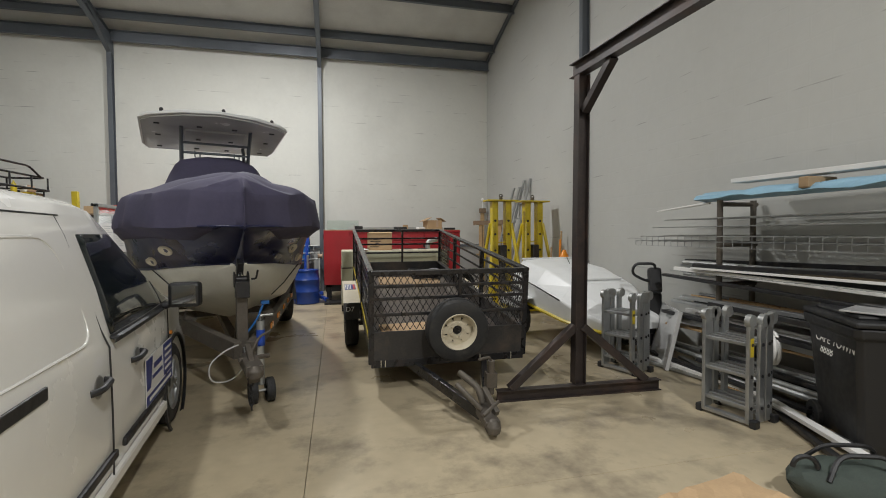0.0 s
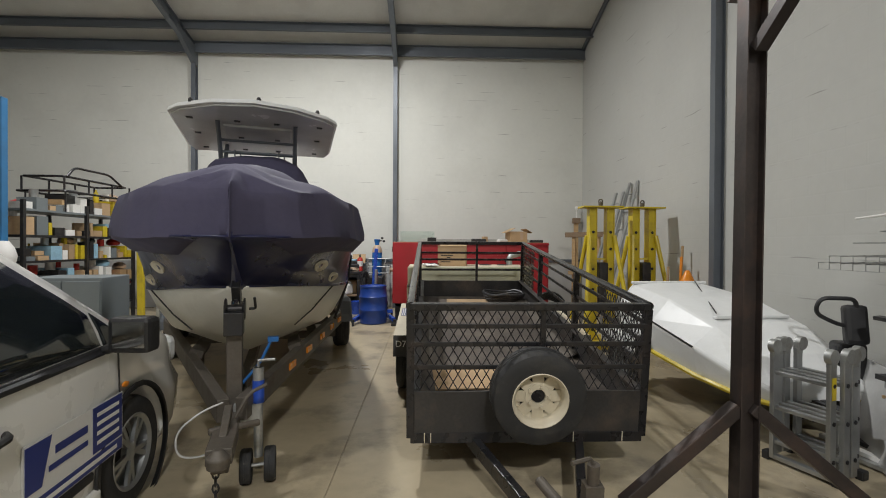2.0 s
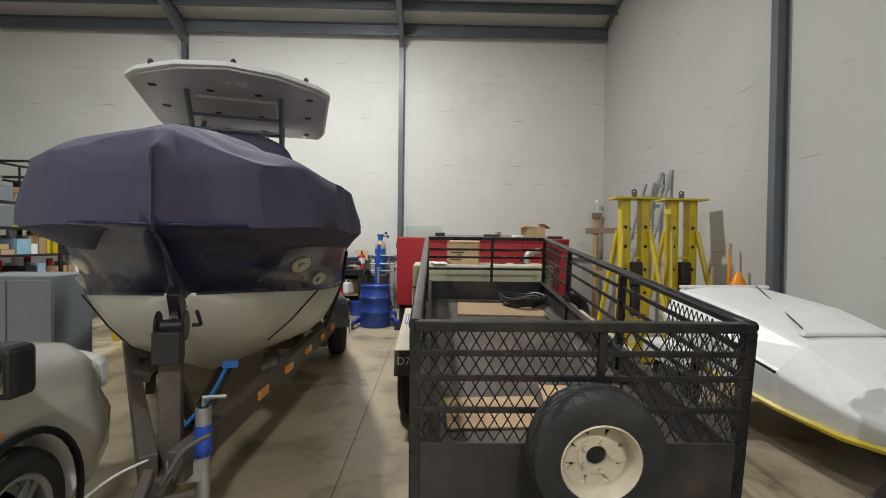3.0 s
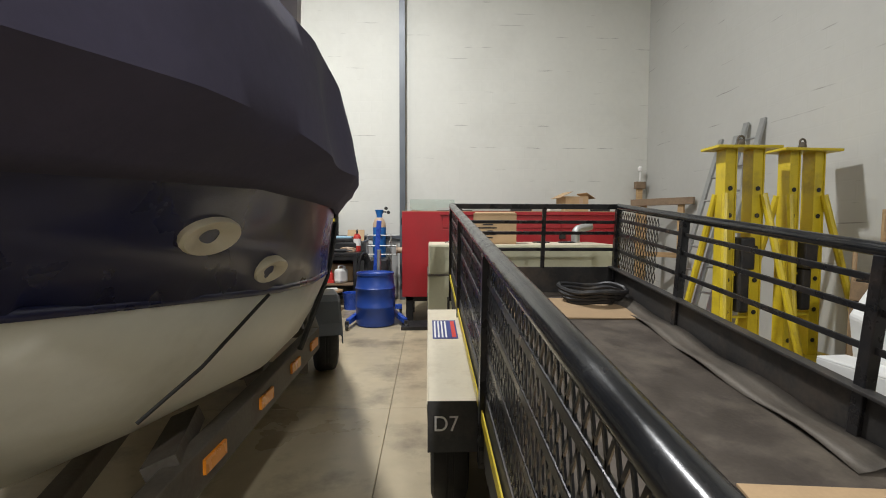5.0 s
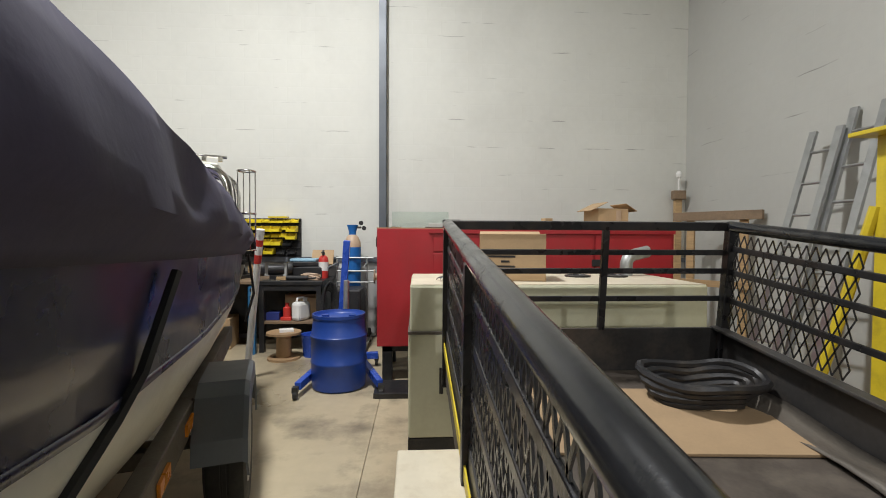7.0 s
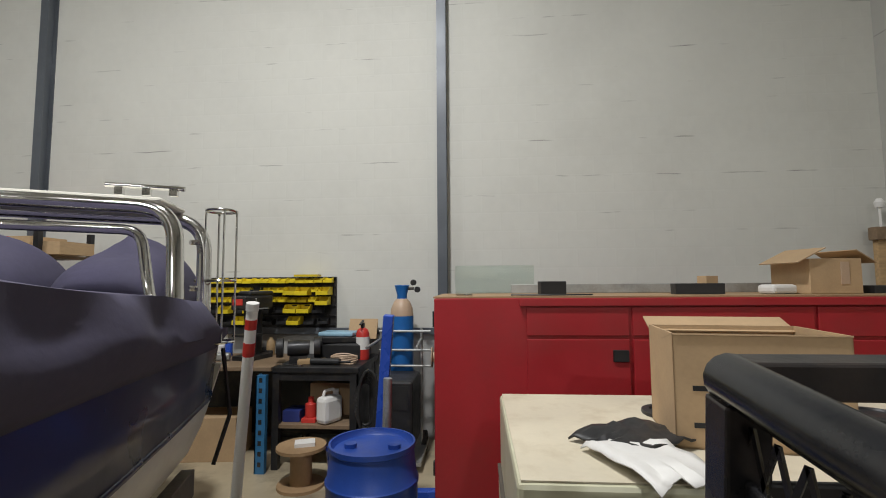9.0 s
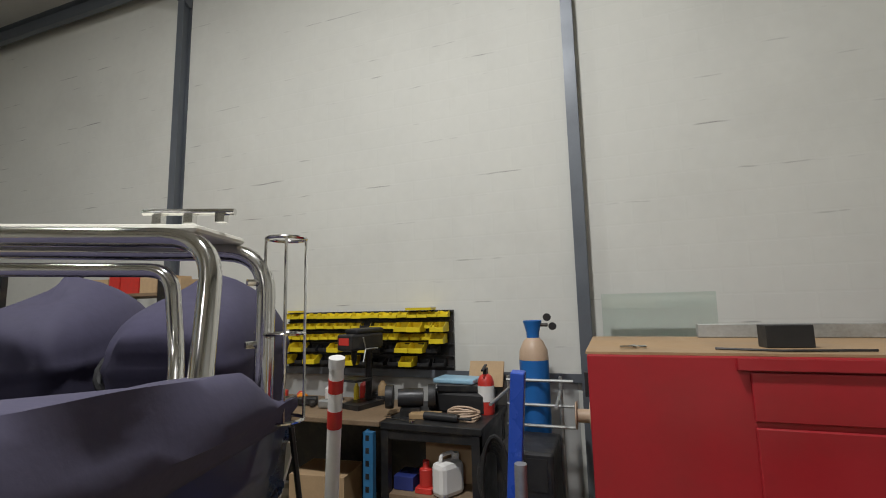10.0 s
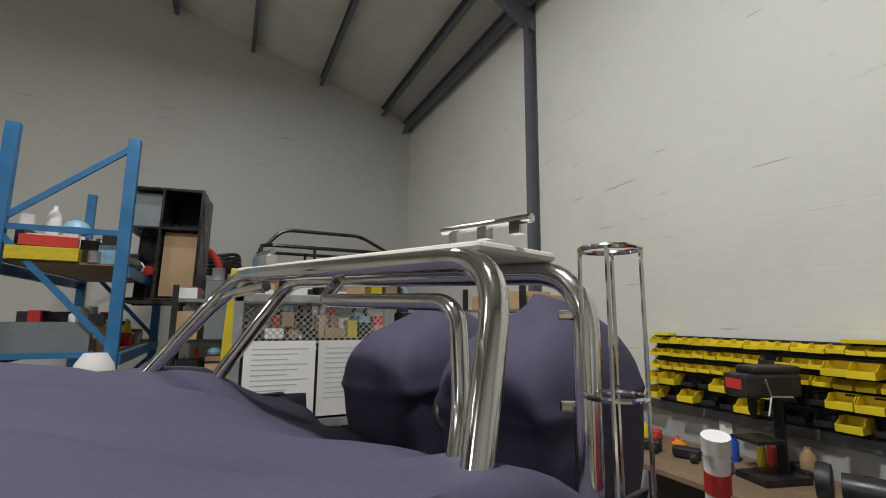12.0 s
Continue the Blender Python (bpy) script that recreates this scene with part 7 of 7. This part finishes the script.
def build_gas_and_hoist():
    e = thing("gas_cylinder", "blue gas cylinder with tan shoulder and valve guard", "gas cylinder", pose(-0.22, 12.02, 0.12))
    Mesh().lathe([(0.10, 0), (0.115, 0.02), (0.115, 1.2)], None, 24).out("body", M_CYL, e)
    Mesh().lathe([(0.115, 1.201), (0.11, 1.27), (0.08, 1.34), (0.05, 1.37)], None, 24).out("shoulder", M_TAN, e)
    Mesh().lathe([(0.05, 1.37), (0.05, 1.41), (0.075, 1.50), (0.07, 1.505), (0.045, 1.42)], None, 20, False).out("valve_guard", M_CYL, e)
    Mesh().tube([(0.03, 0, 1.47), (0.12, -0.02, 1.47)], 0.014, 8).lathe([(0.03, -0.015), (0.03, 0.015)], pose(0.12, -0.03, 1.53, 90, 0, 0), 14).lathe([(0.03, -0.015), (0.03, 0.015)], pose(0.16, -0.03, 1.46, 90, 0, 0), 14).out("regulator", M_DARK, e)
    t = thing("welder_trolley", "dark welding machine on a trolley hung with cables", "welder", pose(-0.22, 11.75, 0))
    Mesh().box((0, -0.08, 0.5), (0.38, 0.5, 0.6)).out("case", M_DARK, t, bevel=0.02)
    Mesh().box((0, -0.332, 0.66), (0.3, 0.006, 0.2)).out("control_panel", M_PLAST, t)
    tb = Mesh()
    for x in (-0.2, 0.2):
        tb.tube([(x, 0.22, 0.1), (x, 0.22, 1.2)], 0.014, 8).tube([(x, 0.22, 1.1), (x * 1.1, -0.3, 1.08)], 0.012, 8)
    for z in (0.85, 1.0, 1.18):
        tb.tube([(-0.2, 0.14, z), (0.3, 0.14, z)], 0.012, 8)
    tb.box((0, 0.1, 0.08), (0.5, 0.7, 0.03)).out("frame", M_GALV, t)
    for k in range(5):
        r = 0.13 + 0.02 * k
        Mesh().tube([(-0.21 + 0.012 * k + 0.09 * math.cos(q), -0.36 - 0.02 * k, 0.62 + r * 1.4 * math.sin(q)) for q in [2 * math.pi * i / 20 for i in range(20)]], 0.014, 6, True).out("cable", M_PLAST, t)
    for x in (-0.22, 0.22):
        wheel(t, (x, 0.3, 0.1), 0.1, 0.05, M_PLAST, rim=0.5)
    w = Mesh().lathe([(0.1, 0), (0.1, 0.01), (0.05, 0.012), (0.05, 0.1), (0.1, 0.102), (0.1, 0.112)], pose(0, 0, 0, 0, 90, 0), 18)
    o = tagged(w.out("wire_spool", M_TAN), "spool of copper-coloured welding wire", "spool")
    o.matrix_basis = pose(0.08, 11.98, 0.92)
    h = thing("engine_hoist", "blue folding engine hoist with castors", "hoist", pose(-0.10, 10.62, 0, 0, 0, 4))
    Mesh().bar((-0.08, 0.1, 0.12), (0.02, 0.02, 1.42), 0.08, 0.07, (1, 0, 0)).out("mast", M_BLUEP, h, bevel=0.006)
    Mesh().bar((-0.16, 0.25, 0.13), (-0.36, -0.72, 0.1), 0.06, 0.07).bar((0.12, 0.25, 0.13), (0.38, -0.72, 0.1), 0.06, 0.07).bar((-0.3, 0.2, 0.13), (0.35, 0.2, 0.13), 0.07, 0.07).out("leg", M_BLUEP, h, bevel=0.006)
    for x, y in ((-0.37, -0.78), (0.39, -0.78), (-0.28, 0.25), (0.33, 0.25)):
        Mesh().lathe([(0.045, -0.018), (0.045, 0.018)], pose(x, y, 0.046, 0, 90, 0), 14).box((x, y, 0.09), (0.05, 0.07, 0.05)).out("castor", M_PLAST, h)
    Mesh().tube([(0.01, -0.02, 0.5), (0.02, -0.04, 1.0)], 0.03, 10).out("ram", M_GALV, h)
    o = tagged(Mesh().span((0.28, 9.8, 0.0), (0.75, 10.2, 0.05)).out("floor_plate", M_DARK, bevel=0.005), "dark oily plate on the floor by the cabinet", "plate")


build_bin_board()
build_bench()
build_gas_and_hoist()


# ---- storage along the far side ----
BOXM = [M_CARD, M_CARD, M_PAPER, M_PAPER, M_CARD, M_DARK, M_REDL, M_GREYC, M_WOOD, M_LTBLUE, M_YEL, M_PLAST]
box_mesh = {}


def stow(x, y, z, sx, sy, sz, mt, rz=0.0):
    """One carton or case on a shelf, from shared unit boxes."""
    if mt not in box_mesh:
        o = Mesh().span((-0.5, -0.5, 0), (0.5, 0.5, 1)).span((-0.5, -0.06, 1.0), (0.5, 0.06, 1.006)).out("carton", mt)
        box_mesh[mt] = o.data
        bpy.data.objects.remove(o)
    soft = mt in (M_CARD, M_PAPER)
    o = new("carton" if soft else "storage_box", box_mesh[mt])
    o.matrix_basis = pose(x, y, z, 0, 0, rz) @ Matrix.Diagonal((sx, sy, sz, 1))
    return tagged(o, {True: "cardboard or paper carton stacked on a storage shelf", False: "small plastic or metal box on a storage shelf"}[soft], "box", "boxes on the shelves")


LOOSE = {
    "paint_tin": ([(0.05, 0), (0.055, 0.005), (0.055, 0.115), (0.058, 0.12), (0.05, 0.122), (0.001, 0.118)], "round paint tin on a storage shelf", "tin", (M_GALV, M_PAPER, M_REDL, M_BLUEP)),
    "plastic_bottle": ([(0.04, 0), (0.045, 0.01), (0.045, 0.14), (0.03, 0.18), (0.014, 0.2), (0.014, 0.23), (0.001, 0.232)], "plastic bottle with a narrow neck on a shelf", "bottle", (M_PAPER, M_REDL, M_PLAST, M_YEL)),
    "cloth_bundle": ([(0.06, 0), (0.1, 0.02), (0.11, 0.06), (0.08, 0.11), (0.03, 0.13), (0.001, 0.13)], "soft bundle of rags on a storage shelf", "bundle", (M_TAN, M_GREEN, M_REDL, M_LTBLUE, M_PAPER)),
}
loose_mesh = {}


def litter(x, y, z, rnd):
    """One loose tin, bottle or bundle in front of the boxes."""
    nm = rnd.choice(sorted(LOOSE))
    prof, lb, ct, mats = LOOSE[nm]
    mt = rnd.choice(mats)
    if (nm, mt) not in loose_mesh:
        o = Mesh().lathe(prof, None, 14, False).out(nm, mt)
        loose_mesh[nm, mt] = o.data
        bpy.data.objects.remove(o)
    o = tagged(new(nm, loose_mesh[nm, mt]), lb, ct, "loose things on the shelves")
    k = rnd.uniform(0.85, 1.25)
    o.matrix_basis = pose(x, y, z, 0, 0, rnd.uniform(0, 360)) @ Matrix.Diagonal((k * rnd.uniform(0.8, 1.2), k, k, 1))


def fill(x0, x1, y0, y1, z, top, seed, n, small=1.0):
    rnd = random.Random(seed)
    along = (y1 - y0) > (x1 - x0)
    pos = 0.02
    ln = (y1 - y0) if along else (x1 - x0)
    dep = (x1 - x0) if along else (y1 - y0)
    while pos < ln - 0.08:
        w = rnd.uniform(0.08, 0.32) * small
        d = rnd.uniform(0.4, 0.85) * dep
        h = min(top, rnd.uniform(0.06, 0.3))
        mt = rnd.choice(BOXM)
        u = pos + w / 2
        if along:
            stow(x1 - d / 2 - 0.02, y0 + u, z, d, w, h, mt, rnd.uniform(-5, 5))
        else:
            stow(x0 + u, y0 + d / 2 + 0.02, z, w, d, h, mt, rnd.uniform(-5, 5))
        if rnd.random() < 0.45 and h < top * 0.5:
            h2 = min(top - h - 0.01, rnd.uniform(0.05, 0.16))
            if along:
                stow(x1 - d / 2 - 0.04, y0 + u, z + h + 0.007, d * 0.8, w * 0.85, h2, rnd.choice(BOXM), rnd.uniform(-12, 12))
            else:
                stow(x0 + u, y0 + d / 2 + 0.04, z + h + 0.007, w * 0.85, d * 0.8, h2, rnd.choice(BOXM), rnd.uniform(-12, 12))
        if rnd.random() < 0.7:
            if along and x1 - d - 0.1 > x0 + 0.02:
                litter(x1 - d - 0.1, y0 + u, z, rnd)
            if h >= top * 0.5:
                tx, ty = (x1 - d * 0.5, y0 + u) if along else (x0 + u, y0 + d * 0.5)
                litter(tx, ty, z + h + 0.007, rnd)
            if not along and y0 + d + 0.12 < y1:
                litter(x0 + u, y0 + d + 0.12, z, rnd)
        pos += w + rnd.uniform(0.005, 0.06)


def build_shelving():
    e = thing("steel_shelving", "dark steel shelving crammed with boxes and parts", "shelving", pose(0, 0, 0))
    x0, x1, y0, y1 = -5.75, -5.1, 8.45, 11.0
    for x in (x0, x1):
        for y in (y0, (y0 + y1) / 2, y1):
            Mesh().span((x - 0.025, y - 0.025, 0), (x + 0.025, y + 0.025, 2.15)).out("upright", M_DARK, e)
    for z in (0.35, 0.78, 1.22, 1.62, 2.02):
        Mesh().span((x0, y0, z - 0.035), (x1, y1, z)).out("shelf", M_GREYC if z > 2 else M_DARK, e)
    for k, z in enumerate((0.35, 0.78, 1.22, 1.62, 2.02)):
        fill(x0, x1, y0, y1, z + 0.001, 0.36, 20 + k, 14, 0.7)
    # tubular roof rack lying on top
    r = thing("roof_rack", "black tubular vehicle roof rack stored on the shelving", "roof rack", pose(-5.45, 9.15, 2.36))
    t = Mesh()
    for z, o in ((0.0, 0.0), (0.25, 0.06)):
        t.tube(arc([(-0.35 + o, 0 + o, z), (0.4 - o, 0 + o, z), (0.4 - o, 1.75 - o, z), (-0.35 + o, 1.75 - o, z), (-0.35 + o, o, z)], 0.12), 0.02, 8)
    for y in (0.05, 0.6, 1.2, 1.7):
        for x in (-0.32, 0.37):
            t.tube([(x, y, 0), (x, y, 0.25)], 0.016, 8)
        t.tube([(-0.35, y, 0), (0.4, y, 0)], 0.014, 8)
    t.tube(arc([(0.38, 0.1, 0.25), (0.38, 0.25, 0.42), (0.38, 1.1, 0.42), (0.38, 1.45, 0.25)], 0.1), 0.02, 8)
    for x in (-0.3, 0.35):
        for y in (0.1, 1.6):
            t.tube([(x, y, -0.34), (x, y, 0)], 0.014, 8)
    t.out("frame", M_BLACK, r)
    # second shelving against the back wall, red and blue stock
    e = thing("steel_shelving", "steel shelving with red boxes behind the boat", "shelving", pose(0, 0, 0))
    for x in (-4.9, -3.7):
        for y in (11.55, 12.15):
            Mesh().span((x - 0.025, y - 0.025, 0), (x + 0.025, y + 0.025, 2.2)).out("upright", M_DARK, e)
    for z in (0.5, 1.0, 1.5, 1.95):
        Mesh().span((-4.9, 11.55, z - 0.03), (-3.7, 12.15, z)).out("shelf", M_BENCH, e)
    rnd = random.Random(77)
    for z in (1.0, 1.5, 1.95):
        x = -4.82
        while x < -3.8:
            w = rnd.uniform(0.14, 0.3)
            stow(x + w / 2, 11.8, z + 0.001, w, 0.4, rnd.uniform(0.1, 0.2), rnd.choice((M_REDL, M_REDL, M_DARK, M_WOOD, M_CARD)))
            x += w + 0.02
    # blue pallet racking
    e = thing("pallet_rack", "blue pallet racking with loaded wooden shelves", "pallet rack", pose(0, 0, 0))
    for x in (-5.0, -7.7):
        for y in (7.1, 8.0):
            Mesh().span((x - 0.04, y - 0.05, 0), (x + 0.04, y + 0.05, 3.52)).out("upright", M_RACKB, e, bevel=0.004)
        for k, (ya, za, yb, zb) in enumerate(((7.1, 1.5, 8.0, 1.5), (7.1, 2.55, 8.0, 1.55), (7.1, 2.6, 8.0, 2.6), (7.1, 2.65, 8.0, 3.45), (7.1, 0.4, 8.0, 1.3))):
            Mesh().bar((x, ya, za), (x, yb, zb), 0.03, 0.05).out("brace", M_RACKB, e)
    for z in (0.5, 1.5, 2.3):
        for y in (7.06, 8.04):
            Mesh().span((-7.7, y - 0.025, z - 0.1), (-5.04, y + 0.025, z)).out("beam", M_RACKB, e)
        Mesh().span((-7.66, 7.1, z), (-5.05, 8.0, z + 0.02)).out("shelf_board", M_BENCH, e)
    for k, z in enumerate((0.5, 1.5, 2.3)):
        fill(-7.6, -5.1, 7.15, 8.0, z + 0.021, 0.5, 60 + k, 10, 0.9)
        fill(-5.65, -5.1, 7.15, 8.0, z + 0.021, 0.5, 70 + k, 10, 0.6)
    o = tagged(Mesh().loft([[(0.16 * a * math.cos(q), 0.16 * a * math.sin(q), 0.3 - 0.3 * t) for q in [2 * math.pi * j / 16 for j in range(16)]] for t, a in ((0, 0.55), (0.3, 0.9), (0.7, 1.1), (1, 1))], wrap=True, caps=True).out("white_bag", M_PAPER), "white plastic sack hanging on the rack", "sack")
    o.matrix_basis = pose(-4.93, 7.9, 1.22)
    # green metal locker and hoses beyond
    e = thing("metal_locker", "open green and black metal locker on the racking", "locker", pose(-6.35, 8.35, 2.0, 0, -4, -8))
    Mesh().span((-0.3, -0.55, 0), (0.3, 0.25, 0.03)).span((-0.3, 0.22, 0), (0.3, 0.25, 1.35)).span((-0.3, -0.55, 1.32), (0.3, 0.25, 1.35)).span((-0.3, -0.55, 0), (-0.27, 0.25, 1.35)).span((-0.27, -0.55, 0.84), (0.3, 0.22, 0.87)).span((-0.3, -0.2, 0.0), (0.3, -0.17, 1.35)).out("carcass", M_BLACK, e, bevel=0.01)
    Mesh().span((-0.26, -0.15, 0.06), (0.2, 0.2, 0.83)).out("panel", M_PLY, e)
    Mesh().span((-0.26, -0.52, 0.88), (0.2, -0.22, 1.3)).out("door", M_GREYC, e)
    e = thing("storage_rack", "long rack with blue beams against the far wall", "rack", pose(0, 0, 0))
    for y in (8.2, 9.6, 11.2):
        for x in (-8.9, -8.1):
            Mesh().span((x - 0.03, y - 0.03, 0), (x + 0.03, y + 0.03, 2.35)).out("upright", M_DARK, e)
    for z in (1.0, 1.65, 2.3):
        Mesh().span((-8.9, 8.2, z - 0.03), (-8.1, 11.2, z)).out("shelf", M_DARK, e)
        Mesh().span((-8.09, 8.2, z - 0.08), (-8.06, 11.2, z)).out("beam", M_BLUEP, e)
    for k, z in enumerate((1.0, 1.65, 2.3)):
        fill(-8.9, -8.1, 8.25, 11.15, z + 0.001, 0.3, 90 + k, 10, 0.8)
    o = Mesh()
    for k in range(6):
        o.tube([((0.4 - 0.02 * k) * math.cos(q), (0.35 - 0.01 * k) * math.sin(q), 0.03 + 0.05 * k + 0.02 * math.sin(3 * q + k)) for q in [2 * math.pi * i / 22 for i in range(22)]], 0.028, 7, True)
    o = tagged(o.out("hose_coil", M_PLAST), "black coil of thick hose on the rack", "hose")
    o.matrix_basis = pose(-8.3, 8.75, 2.55)
    o = tagged(Mesh().tube([(0, 0.45 * math.cos(q), 0.4 * math.sin(q)) for q in [math.pi * (-0.2 + 1.1 * i / 14) for i in range(15)]], 0.05, 10).out("red_hose", M_REDL), "thick red hose bent over the rack", "hose")
    o.matrix_basis = pose(-7.6, 8.35, 2.5, 0, 0, 15)
    # grey parts cabinet by the boat
    e = thing("metal_cabinet", "grey-green steel cabinet standing on the floor", "cabinet", pose(-3.2, 7.0, 0, 0, 0, 6))
    Mesh().span((-0.4, -0.3, 0.06), (0.4, 0.3, 1.1)).out("body", M_GREYC, e, bevel=0.01)
    Mesh().span((-0.4, -0.302, 0.03), (0.4, 0.3, 0.058)).out("plinth", M_DARK, e)
    for x in (-0.39, 0.01):
        Mesh().span((x, -0.315, 0.1), (x + 0.38, -0.302, 1.06)).out("door", M_GREYC, e, bevel=0.004)
    # mesh-fronted gate with papers, and a yellow post
    e = thing("mesh_gate", "grey steel gate with wire mesh and papers taped on", "gate", pose(-3.42, 8.95, 0))
    f = Mesh().bar((0, 0, 1.98), (0, 1.14, 1.98), 0.05, 0.06).bar((0, 0.03, 0.0), (0, 0.03, 2.0), 0.05, 0.06).bar((0, 1.11, 0.0), (0, 1.11, 2.0), 0.05, 0.06).bar((0, 0, 1.1), (0, 1.14, 1.1), 0.05, 0.06)
    f.out("frame", M_GALV, e, bevel=0.004)
    diamonds((0, 0.06, 1.6), (0, 1.02, 0), (0, 0, 0.36), 22, 8, 0.006, e, M_GALV)
    for k, y in enumerate((0.08, 0.58)):
        Mesh().span((0.03, y, 1.15), (0.034, y + 0.48, 1.68)).out("paper", M_PAPER, e)
        ln = Mesh()
        for j in range(11):
            ln.span((0.0345, y + 0.05, 1.62 - 0.035 * j), (0.0352, y + 0.43 - 0.07 * (j % 3), 1.627 - 0.035 * j))
        ln.out("print", M_TTOP, e)
    Mesh().span((-0.02, 0.06, 1.12), (0.0, 1.08, 1.66)).out("backing", M_DARK, e)
    tagged(Mesh().bar((-3.62, 8.86, 0), (-3.70, 8.95, 2.2), 0.09, 0.07).out("yellow_post", M_YEL, bevel=0.006), "yellow painted steel post standing by the gate", "post")


build_shelving()
